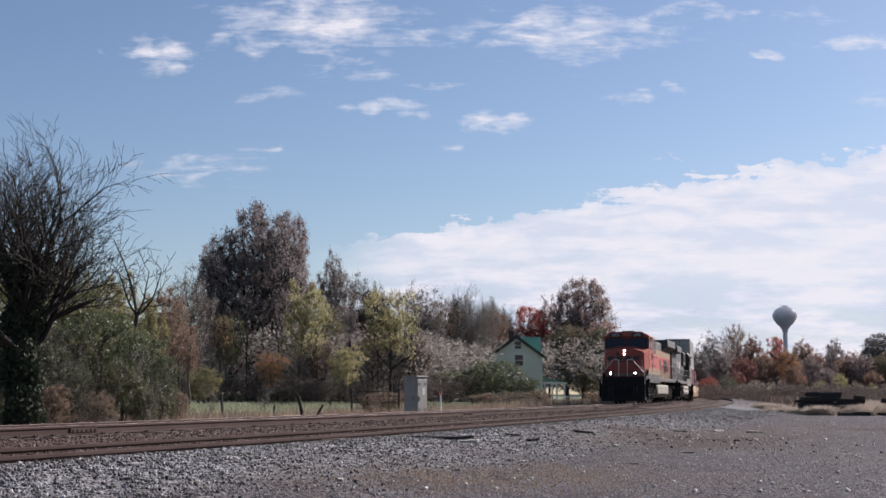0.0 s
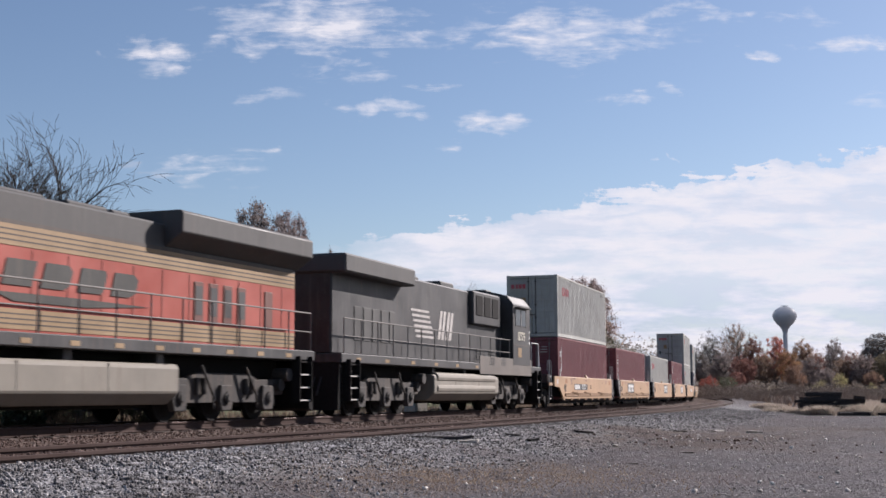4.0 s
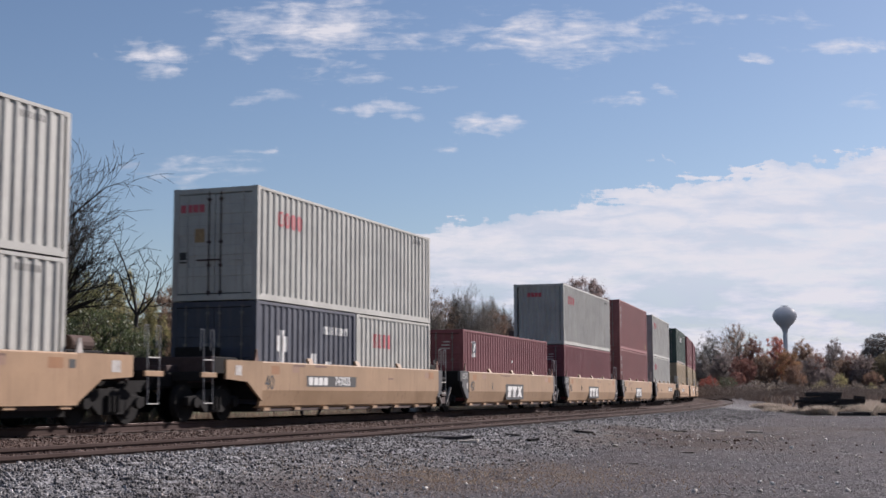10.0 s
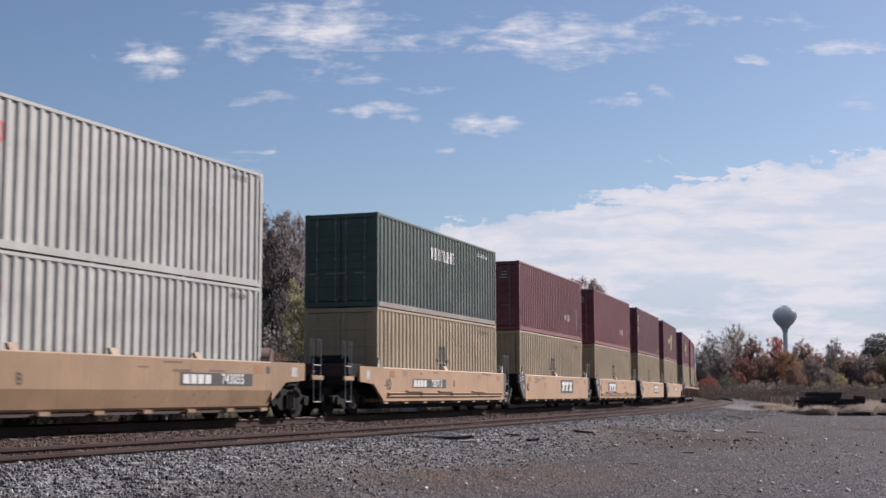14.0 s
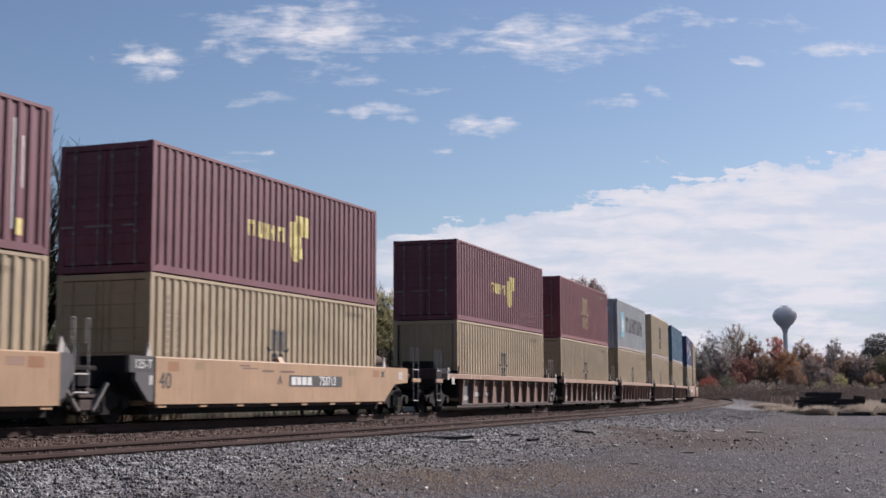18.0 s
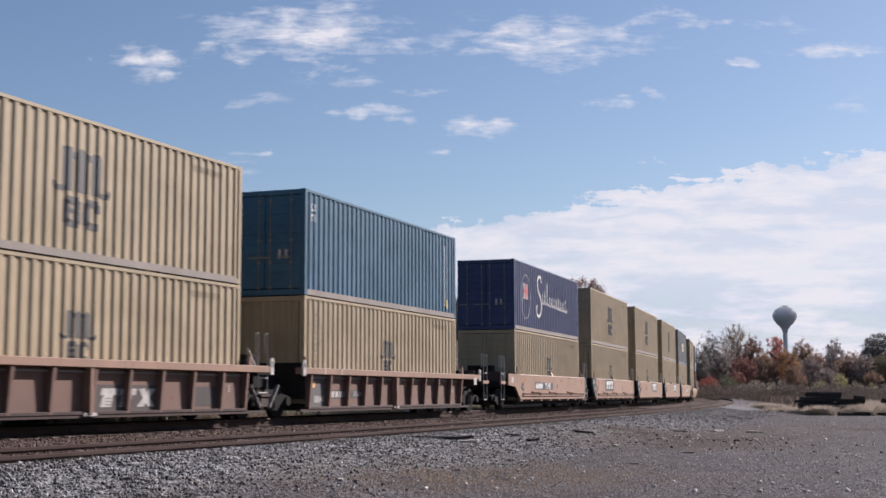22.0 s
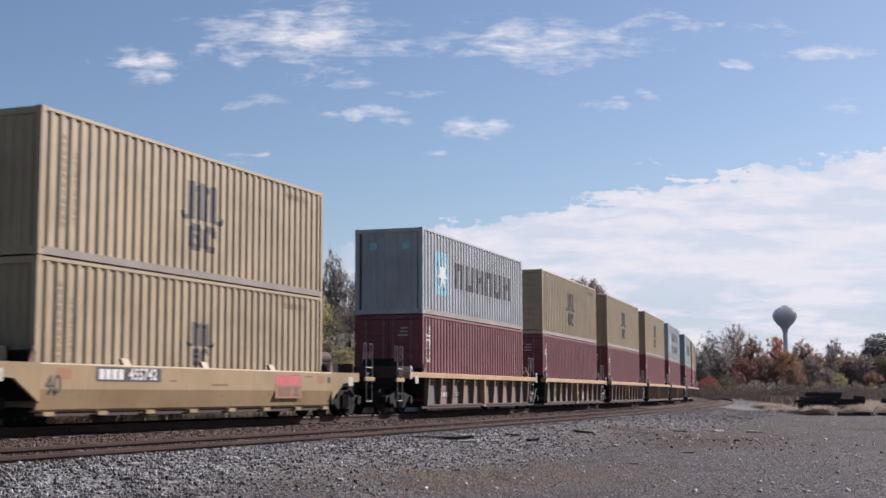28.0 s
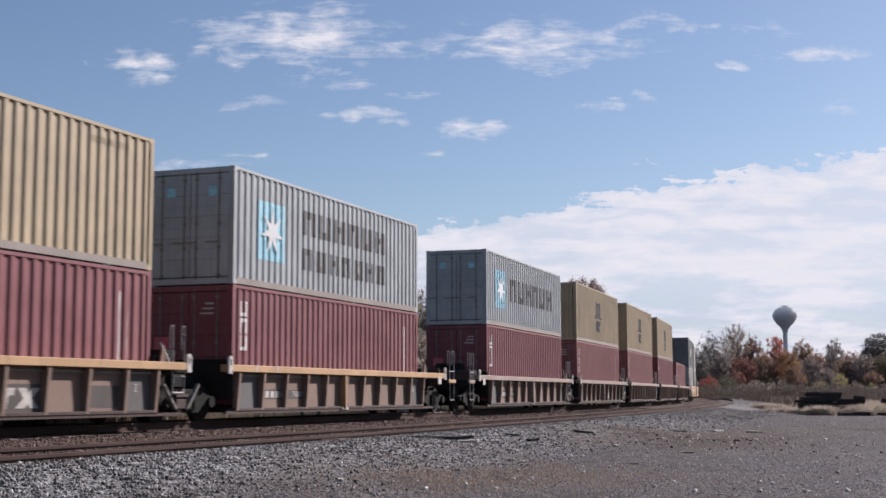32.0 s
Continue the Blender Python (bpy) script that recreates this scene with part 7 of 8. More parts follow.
def bare(seed, levels=6, spread_a=0.5, start=0.3, leaf_n=0, leaf=0.01, droop=0.0, limbs=7, up=0.55, thick=0.024, wander=0.10, fork=0.62, along=0.12, joined=False, loose=0.012, fine=0.0007):
    """A leafless tree of limbs, branches and twigs. Unit height."""
    rng = np.random.RandomState(seed)
    segs, tips = [], []

    def grow(p, d, length, r, level):
        n = 3 if level > 1 else 2
        for k in range(n):
            d2 = d + rng.normal(size=3) * wander + np.array([0, 0, 0.07 * up - droop * 0.05])
            d2 /= np.linalg.norm(d2)
            q = p + d2 * length / n
            r2 = r * 0.82
            segs.append((p, q, r, r2))
            if level > 0 and k >= 0:
                for _ in range(2 if (k == n - 1 or level > 2) and rng.uniform() < fork else 1):
                    side = np.cross(d2, rng.normal(size=3))
                    side /= np.linalg.norm(side) + 1e-9
                    d3 = d2 * math.cos(spread_a) + side * math.sin(spread_a) * rng.uniform(0.6, 1.4)
                    d3 /= np.linalg.norm(d3)
                    grow(q, d3, length * rng.uniform(0.50, 0.74), r2 * 0.58, level - 1)
            p, d, r = q, d2, r2
        tips.append(p)
    p = np.array([0, 0, -0.02])
    r = thick
    while p[2] < start:
        q = p + np.array([rng.normal() * 0.008, rng.normal() * 0.008, 0.06])
        segs.append((p, q, r, r * 0.95))
        p, r = q, r * 0.95
    for k in range(limbs):
        a = 6.283 * k / limbs + rng.uniform(-0.5, 0.5)
        tilt = rng.uniform(0.12, 1.0 + along * 0.5)
        grow(p - np.array([0, 0, rng.uniform(0, along)]), np.array([math.cos(a) * math.sin(tilt), math.sin(a) * math.sin(tilt), math.cos(tilt)]), rng.uniform(0.22, 0.34), r * 0.5, levels)
    v, f = tube_arrays([s for s in segs if s[2] > 0.0025], 6)
    v2, f2 = tube_arrays([(s[0], s[1], max(s[2], fine), max(s[3], fine * 0.7)) for s in segs if s[2] <= 0.0025], 3)
    top = max(v[:, 2].max(), v2[:, 2].max())
    wide = np.percentile(np.hypot(v2[:, 0], v2[:, 1]), 97)
    if joined:
        top = np.percentile(np.array(tips)[:, 2], 99.6)
        wide = np.percentile(np.hypot(v2[:, 0], v2[:, 1]), 94)
    k3 = np.array([0.5 / wide, 0.5 / wide, 1 / top])
    crown = None
    if leaf_n:
        t = np.array(tips)
        w = rng.uniform(0.1, 1.0, len(t)) ** 1.5
        pts = t[rng.choice(len(t), leaf_n, p=w / w.sum())] + rng.normal(size=(leaf_n, 3)) * loose
        pts = pts * k3
        pts = pts[(pts[:, 2] > 0.01) & (pts[:, 2] < (1.04 if joined else 9) - 0.05 * rng.uniform(0, 1, leaf_n)) & (np.hypot(pts[:, 0], pts[:, 1]) < (0.80 if joined else 9) - 0.25 * rng.uniform(0, 1, leaf_n))]
        crown = quads_mesh("crown", leaf_quads(rng, pts, leaf), 4)
    if joined:
        va, fa = tube_arrays([s for s in segs if s[2] > 0.0012], 4)
        return indexed_mesh("trunk", va * k3, fa, True), crown
    return indexed_mesh("trunk", v * k3, f, True), indexed_mesh("twigs", v2 * k3, f2), crown


def place_x(px, d):
    return (px - 784) / FOCAL * d


def forked(seed):
    """A dead tree: a trunk forking low into a few long crooked limbs with sparse twigs. Unit height."""
    rng = np.random.RandomState(seed)
    segs = []

    def limb(p, lean, length, r, level, side=0.0):
        n, a = 7, radians(lean)
        for k in range(n):
            a += rng.normal() * 0.13 - 0.06 * math.copysign(min(1.0, abs(a)), a)
            side += rng.normal() * 0.10
            q = p + np.array([math.sin(a), side * 0.5, math.cos(a)]) * length / n
            segs.append((p, q, r, r * 0.86))
            p, r = q, r * 0.86
            if level and k >= 1 and rng.uniform() < (0.75 if level > 1 else 0.6):
                turn = rng.uniform(28, 58) * (1 if (k + level) % 2 else -1)
                limb(p, math.degrees(a) + turn, length * rng.uniform(0.30, 0.50), r * 0.62, level - 1, rng.uniform(-0.9, 0.9))

    p, r = np.array([0.0, 0.0, -0.02]), 0.021
    while p[2] < 0.55:
        q = p + np.array([rng.normal() * 0.006, rng.normal() * 0.006, 0.05])
        segs.append((p, q, r, r * 0.96))
        p, r = q, r * 0.96
    for lean, length, side in ((-42, 0.30, 0.2), (5, 0.46, 0.0), (64, 0.30, -0.2), (-20, 0.24, 0.8), (30, 0.26, -0.8)):
        limb(p, lean, length, r * 0.66, 2, side)
    v, f = tube_arrays([q for q in segs if q[2] > 0.0035], 6)
    v2, f2 = tube_arrays([(q[0], q[1], max(q[2], 0.0018), max(q[3], 0.0012)) for q in segs if q[2] <= 0.0035], 4)
    k3 = np.array([0.5 / np.percentile(np.abs(v2[:, 0]), 97)] * 2 + [1 / max(v[:, 2].max(), v2[:, 2].max())])
    return indexed_mesh("trunk", v * k3, f, True), indexed_mesh("crown", v2 * k3, f2), None


TREE_M = {}


def plant(name, key, px, top, half, d, bark, leaves, label, group="trees", turn=0.0, category="tree"):
    """A tree or bush whose top and width show at the given height and half width from where the camera stands, d metres off."""
    x, y = place_x(px, d), d * 1.0
    z = gz(x, y)
    height = (699.7 - top) / FOCAL * d + 0.5875 - z
    width = 2 * half / FOCAL * d
    t = tagged(new(name), label, category, group)
    t.location, t.rotation_euler = (x, y, z), (0, 0, turn)
    t.scale = (width, width, height)
    ms = TREE_M[key]
    put("trunk", ms[0], bark, t)
    if key[0] == "n":
        put("crown", ms[1], bark, t, label="fine leafless twigs")
        if ms[2] is not None and leaves is not None:
            put("crown", ms[2], leaves, t)
    else:
        put("crown", ms[1], leaves, t)
    return t


for k in range(4):
    TREE_M[f"r{k}"] = crowned(211 + k, 0.24, 170, 16000, 0.0100, 0.080, 0.085, 0.42)
for k in range(2):
    TREE_M[f"o{k}"] = crowned(271 + k, 0.20, 420, 46000, 0.0070, 0.062, 0.055, 0.36, lumps=0.16, tall=1.6)
for k in range(3):
    TREE_M[f"t{k}"] = crowned(231 + k, 0.28, 110, 9000, 0.0110, 0.082, 0.10, 0.5, lumps=0.35)
for k in range(3):
    TREE_M[f"v{k}"] = crowned(291 + k, 0.26, 170, 4600, 0.0100, 0.075, 0.085, 0.45, lumps=0.3, twigs=9)
for k in range(4):
    TREE_M[f"b{k}"] = crowned(251 + k, 0.08, 150, 11500, 0.0112, 0.060, 0.08, 0.45, stems=9, lumps=0.35, wide_low=0.15, twigs=8, tall=0.9)
TREE_M["n0"] = bare(5, 5, 0.50, 0.36, 0, limbs=8, up=0.9)
TREE_M["n4"] = bare(52, 4, 0.56, 0.52, 900, 0.004, limbs=19, up=0.50, thick=0.042, wander=0.12, fork=0.60, along=0.32, fine=0.0009)
TREE_M["n5"] = bare(61, 3, 0.35, 0.06, 0, limbs=7, up=0.9, thick=0.012, wander=0.12)
TREE_M["n6"] = bare(77, 2, 0.5, 0.62, 260, 0.012, limbs=7, up=0.8, thick=0.030, wander=0.10, fork=0.3, along=0.45)
TREE_M["n1"] = bare(9, 5, 0.55, 0.34, 700, 0.011, limbs=6)
TREE_M["n2"] = bare(14, 6, 0.38, 0.25, 0, limbs=7, up=0.8, thick=0.016)
TREE_M["n3"] = forked(23)

OAK = "big oak with dull russet autumn leaves"
YEL = "slender tree with yellow-green autumn leaves"
OLI = "tree with olive and brown autumn leaves"
RED = "small tree with dark red autumn leaves"
ORA = "tree with rusty orange autumn leaves"
BRO = "tree with brown autumn leaves"
GRY = "nearly bare tree, grey with mauve-brown twigs"
BUS = "tangled bush with green and brown leaves"
DRK = "tall tree with dark purple-brown autumn leaves"
TREES = [
    # behind the thicket on the near side of the field
    ("tree", "t0", 8, 428, 60, 66, M_BARK, L_OLIVE, OLI), ("tree", "r1", 120, 470, 66, 72, M_BARK, L_OLIVE, OLI), ("tree", "t0", 205, 482, 46, 84, M_BARK, L_YELLOW, YEL),
    ("tree", "r2", 290, 512, 52, 84, M_BARK, L_BROWN, BRO), ("tree", "v1", 338, 470, 46, 96, M_BARK, L_GREY, GRY), ("tree", "t1", 60, 500, 60, 85, M_BARK, L_OLIVE, OLI),
    ("tree", "n2", 165, 468, 46, 95, M_BARK, None, GRY), ("tree", "t2", 262, 530, 40, 78, M_BARK, L_OLIVE, OLI), ("tree", "r3", 318, 560, 38, 88, M_BARK_DARK, L_BROWN, BRO),
    # the wood behind the field
    ("tree", "o0", 452, 366, 92, 132, M_BARK_DARK, L_OAK, OAK), ("tree", "r3", 376, 424, 36, 136, M_BARK_DARK, L_OAK, OAK), ("tree", "o1", 505, 380, 52, 138, M_BARK_DARK, L_OAK, OAK),
    ("tree", "t2", 588, 446, 32, 146, M_BARK_DARK, L_GREY, DRK), ("tree", "v0", 625, 486, 42, 148, M_BARK, L_GREY, GRY), ("tree", "t0", 540, 500, 50, 120, M_BARK, L_YELLOW, YEL), ("tree", "n2", 650, 488, 46, 140, M_BARK, None, GRY),
    ("tree", "t1", 690, 514, 56, 118, M_BARK_DARK, L_YELLOW, YEL), ("tree", "v2", 735, 512, 44, 150, M_BARK, L_GREY, GRY), ("tree", "v1", 770, 514, 44, 156, M_BARK, L_BROWN, GRY), ("tree", "n0", 838, 498, 54, 158, M_BARK_PALE, None, "bare pale tree with fine upright twigs"),
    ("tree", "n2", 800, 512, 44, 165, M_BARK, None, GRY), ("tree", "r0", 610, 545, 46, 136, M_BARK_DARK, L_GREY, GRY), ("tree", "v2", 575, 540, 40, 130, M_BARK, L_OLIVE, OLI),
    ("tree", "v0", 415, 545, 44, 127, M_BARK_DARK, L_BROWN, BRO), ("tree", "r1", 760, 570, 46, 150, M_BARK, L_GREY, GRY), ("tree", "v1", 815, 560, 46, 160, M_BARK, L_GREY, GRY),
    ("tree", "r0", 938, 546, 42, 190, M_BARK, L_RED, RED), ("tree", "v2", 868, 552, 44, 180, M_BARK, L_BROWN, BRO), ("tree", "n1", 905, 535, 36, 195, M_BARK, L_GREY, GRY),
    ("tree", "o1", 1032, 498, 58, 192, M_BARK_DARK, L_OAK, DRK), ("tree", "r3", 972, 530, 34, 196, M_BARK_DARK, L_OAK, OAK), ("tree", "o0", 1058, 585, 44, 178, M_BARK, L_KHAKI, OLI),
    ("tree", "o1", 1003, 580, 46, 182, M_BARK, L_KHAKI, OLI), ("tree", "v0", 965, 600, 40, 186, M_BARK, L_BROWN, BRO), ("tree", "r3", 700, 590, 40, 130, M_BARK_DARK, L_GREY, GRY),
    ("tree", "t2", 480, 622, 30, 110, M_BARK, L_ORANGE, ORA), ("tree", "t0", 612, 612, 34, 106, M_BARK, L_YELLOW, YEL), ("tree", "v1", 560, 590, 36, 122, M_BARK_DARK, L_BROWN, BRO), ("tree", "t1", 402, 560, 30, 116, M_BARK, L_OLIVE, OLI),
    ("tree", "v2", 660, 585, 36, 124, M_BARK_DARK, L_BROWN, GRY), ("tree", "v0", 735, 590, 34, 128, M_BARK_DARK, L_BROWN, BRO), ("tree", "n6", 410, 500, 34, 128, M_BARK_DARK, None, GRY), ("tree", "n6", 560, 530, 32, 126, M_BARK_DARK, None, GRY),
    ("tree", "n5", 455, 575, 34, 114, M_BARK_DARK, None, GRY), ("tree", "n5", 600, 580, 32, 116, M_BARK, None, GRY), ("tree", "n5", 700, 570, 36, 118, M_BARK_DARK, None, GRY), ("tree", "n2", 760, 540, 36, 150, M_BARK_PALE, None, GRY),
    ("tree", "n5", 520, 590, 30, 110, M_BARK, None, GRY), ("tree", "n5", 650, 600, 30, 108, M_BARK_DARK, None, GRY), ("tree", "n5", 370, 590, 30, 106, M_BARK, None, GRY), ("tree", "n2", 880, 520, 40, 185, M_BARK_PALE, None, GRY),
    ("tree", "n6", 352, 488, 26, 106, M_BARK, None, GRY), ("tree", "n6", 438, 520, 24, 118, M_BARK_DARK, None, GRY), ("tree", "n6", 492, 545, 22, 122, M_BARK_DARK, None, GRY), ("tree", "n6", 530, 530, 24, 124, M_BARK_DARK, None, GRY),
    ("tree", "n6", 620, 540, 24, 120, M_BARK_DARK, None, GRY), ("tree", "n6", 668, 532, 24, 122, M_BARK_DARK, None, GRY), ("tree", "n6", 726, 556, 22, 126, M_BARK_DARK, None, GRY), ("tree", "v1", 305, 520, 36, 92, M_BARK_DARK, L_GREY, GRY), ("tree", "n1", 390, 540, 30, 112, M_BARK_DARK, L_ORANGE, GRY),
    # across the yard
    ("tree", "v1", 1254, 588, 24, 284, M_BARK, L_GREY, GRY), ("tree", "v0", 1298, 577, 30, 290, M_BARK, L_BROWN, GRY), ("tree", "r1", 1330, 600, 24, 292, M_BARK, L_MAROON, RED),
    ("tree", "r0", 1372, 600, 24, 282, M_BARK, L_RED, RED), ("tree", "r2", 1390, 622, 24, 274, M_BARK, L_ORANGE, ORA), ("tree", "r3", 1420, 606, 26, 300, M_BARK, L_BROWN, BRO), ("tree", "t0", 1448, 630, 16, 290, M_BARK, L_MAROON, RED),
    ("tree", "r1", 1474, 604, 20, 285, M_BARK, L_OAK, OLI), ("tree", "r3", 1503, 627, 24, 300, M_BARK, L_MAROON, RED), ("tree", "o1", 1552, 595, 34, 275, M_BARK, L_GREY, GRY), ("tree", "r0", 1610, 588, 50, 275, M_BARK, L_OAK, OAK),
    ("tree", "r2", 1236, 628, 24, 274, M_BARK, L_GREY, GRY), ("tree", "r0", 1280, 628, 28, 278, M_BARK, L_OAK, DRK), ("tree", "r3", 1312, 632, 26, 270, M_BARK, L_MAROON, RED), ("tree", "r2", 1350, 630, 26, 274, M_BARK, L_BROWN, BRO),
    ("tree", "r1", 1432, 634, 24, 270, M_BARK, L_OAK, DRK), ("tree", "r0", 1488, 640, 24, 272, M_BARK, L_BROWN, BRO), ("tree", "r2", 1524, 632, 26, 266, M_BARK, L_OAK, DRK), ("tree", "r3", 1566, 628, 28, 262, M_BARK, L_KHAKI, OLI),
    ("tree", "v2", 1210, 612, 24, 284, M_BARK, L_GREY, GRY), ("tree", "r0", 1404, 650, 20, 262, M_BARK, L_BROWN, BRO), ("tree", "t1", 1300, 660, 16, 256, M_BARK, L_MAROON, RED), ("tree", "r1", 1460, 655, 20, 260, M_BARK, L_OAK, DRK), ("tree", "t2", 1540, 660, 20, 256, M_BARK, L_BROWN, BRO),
]
for k, row in enumerate(TREES):
    plant(*row, turn=k * 2.39)
BUSHES = [
    # the thicket
    ("b0", 178, 548, 84, 40, L_SHRUB), ("b1", 258, 590, 52, 39, L_SHRUB), ("b2", 95, 575, 72, 38.5, L_GREEN), ("b3", 14, 610, 62, 37, L_GREEN), ("b1", 218, 632, 44, 36, L_GREEN), ("b3", 130, 646, 52, 36, L_GREEN),
    ("b0", 292, 640, 32, 40, L_GREEN), ("b2", 60, 664, 44, 34.5, L_GREEN), ("b2", 150, 600, 58, 43, L_OLIVE), ("b0", 232, 575, 50, 45, L_OLIVE), ("b3", 100, 682, 34, 34, L_WEED), ("b1", 180, 690, 30, 34, L_WEED), ("b2", 258, 682, 32, 36.5, L_GREEN), ("b0", 316, 692, 22, 41, L_WEED),
    # before the house and along the wood
    ("b0", 880, 640, 62, 124, L_SHRUB), ("b3", 925, 668, 32, 122, L_SHRUB), ("b2", 838, 655, 40, 126, L_SHRUB), ("b1", 795, 655, 46, 128, L_SHRUB), ("b2", 360, 650, 38, 100, L_OLIVE),
    ("b3", 1040, 655, 26, 172, L_OLIVE), ("b1", 900, 694, 40, 112, L_WEED), ("b2", 860, 696, 30, 108, L_WEED), ("b0", 950, 692, 26, 118, L_WEED), ("b3", 1050, 694, 26, 128, L_BROWN),
    ("b1", 1249, 668, 20, 235, L_RED), ("b0", 1285, 670, 22, 238, L_GREEN), ("b3", 1215, 680, 20, 236, L_GREY), ("b2", 1318, 682, 24, 234, L_OAK),
    ("b1", 1447, 676, 14, 215, L_YELLOW), ("b0", 1484, 664, 13, 220, L_YELLOW), ("b2", 1538, 680, 8, 214, L_YELLOW),
    ("b2", 690, 692, 34, 62, L_WEED), ("b3", 655, 697, 22, 60, L_WEED),
]
for k, (key, px, top, half, d, mat) in enumerate(BUSHES):
    plant("bush", key, px, top, half, d, M_BARK, mat, BUS if mat in (L_GREEN, L_OLIVE, L_SHRUB) else "low autumn scrub with dry leaves", "bushes", turn=k * 1.7, category="bush")

for k, (px, top, half, d) in enumerate(((30, 585, 30, 35), (120, 560, 36, 36), (175, 570, 30, 35.5), (240, 575, 34, 36.5), (285, 590, 30, 37), (75, 620, 26, 34), (325, 640, 26, 44), (375, 655, 24, 48), (205, 650, 22, 34.5), (470, 668, 26, 60), (585, 660, 26, 90), (145, 655, 24, 34), (330, 560, 22, 60), (270, 640, 26, 36), (100, 640, 26, 34))):
    plant("bush", "n5", px, top, half, d, M_BARK_PALE if k % 2 else M_BARK, None, "leafless twiggy sapling among the scrub", "bushes", turn=k * 2.1, category="bush")

# far woods all round, joined: nobody could count them
def far_woods(name, count, seed, lo_a, hi_a, lo_d, hi_d, mats, hmin, hmax, source="r0"):
    rng = np.random.RandomState(seed)
    src = np.array([v.co[:] for v in TREE_M[source][1].vertices], np.float32).reshape(-1, 4, 3)
    w = []
    for k in range(count):
        a, d = math.radians(rng.uniform(lo_a, hi_a)), rng.uniform(lo_d, hi_d)
        x, y = math.sin(a) * d, math.cos(a) * d
        h = rng.uniform(hmin, hmax)
        q = src[rng.choice(len(src), 1500)].copy()
        c = q.mean(1, keepdims=True)
        q = c + (q - c) * (1.35 if hmax > 5 else 1.5)
        q = q * np.array([h * 0.75, h * 0.75, h], np.float32) if source[0] == "r" else q * np.array([h * 1.5, h * 1.5, h], np.float32)
        t = rng.uniform(0, 6.28)
        r = np.array([[math.cos(t), -math.sin(t), 0], [math.sin(t), math.cos(t), 0], [0, 0, 1]], np.float32)
        w.append(q @ r.T + np.array([x, y, 0.2 if hmax > 5 else -0.25], np.float32))
    tagged(put(name, quads_mesh(name, np.concatenate(w).reshape(-1, 3), 4), mats), "distant autumn woodland in brown and olive" if hmax > 5 else "low brown scrub and brambles", "woodland" if hmax > 5 else "scrub", kind="stuff")


far_woods("woodland", 190, 3, -32, 7.3, 185, 270, L_BROWN, 7, 12)
far_woods("woodland", 200, 4, -24, 8.5, 165, 215, L_UNDER, 5.2, 8, "b0")
far_woods("woodland", 90, 14, -16, 1.0, 124, 160, L_UNDER, 5.1, 7.5, "b2")
far_woods("woodland", 150, 5, 10.7, 40, 320, 420, L_BROWN, 7, 12)
far_woods("woodland", 230, 6, 9.5, 40, 290, 360, L_UNDER, 5.5, 9.5, "b3")
far_woods("scrub", 380, 12, 10.6, 24, 150, 262, L_SCRUB, 0.8, 2.4, "b1")
far_woods("scrub", 200, 13, -17, 2, 114, 150, L_SCRUB, 1.0, 3.0, "b2")
far_woods("woodland", 120, 8, 40, 328, 260, 420, L_OLIVE, 8, 14)

# ivy-clad bare tree and the dead tree beside the line
ivy_tree = plant("tree", "n4", 40, 160, 235, 33, M_BARK_DARK, None, "bare spreading tree, its trunk thick with dark ivy", turn=0.6)
plant("tree", "n3", 246, 384, 68, 52, M_BARK_DARK, None, "dead leafless tree with crooked limbs", turn=0.0)


def ivy():
    rng = np.random.RandomState(4)
    n = 15000
    z = rng.uniform(0.1, 4.5, n)
    a = rng.uniform(0, 6.283, n)
    r = (0.46 + 0.10 * np.sin(z * 2.1 + a) + 0.07 * np.sin(z * 5 + 2 * a)) * rng.uniform(0.5, 1.1, n) * np.where(z > 3.2, 1.0 + 0.35 * (z - 3.2), 1.0)
    pts = np.stack([r * np.cos(a), r * np.sin(a), z], 1)
    return quads_mesh("ivy", leaf_quads(rng, pts, 0.05), 4)


put("ivy", ivy(), L_IVY, ivy_tree, Matrix.LocRotScale(ivy_tree.location, ivy_tree.rotation_euler, ivy_tree.scale).inverted() @ Matrix.Translation(ivy_tree.location), "dense dark ivy on the trunk")


# ---- weeds and grass ----
def blades(name, rng, x, y, hgt, width, mat, label, lean=0.25):
    n = len(x)
    z = ground_z(x, y)
    base = np.stack([x, y, z - 0.02], 1)
    a = rng.uniform(0, 6.283, n)
    side = np.stack([np.cos(a), np.sin(a), np.zeros(n)], 1) * (width * rng.uniform(0.5, 1.4, n))[:, None]
    tip = base + np.stack([rng.normal(size=n) * lean * hgt, rng.normal(size=n) * lean * hgt, hgt], 1)
    mid = base * 0.45 + tip * 0.55
    mid[:, 2] += 0.08 * hgt
    v = np.stack([base - side, base + side, mid + side * 0.7, tip, mid - side * 0.7], 1)
    return tagged(put(name, quads_mesh(name, v, 5), mat), label, "grass", kind="stuff")


def by_line(rng, n, s0, s1, o0, o1):
    s, o = rng.uniform(s0, s1, n), rng.uniform(o0, o1, n)
    x, y, _ = line(s, o)
    return x, y


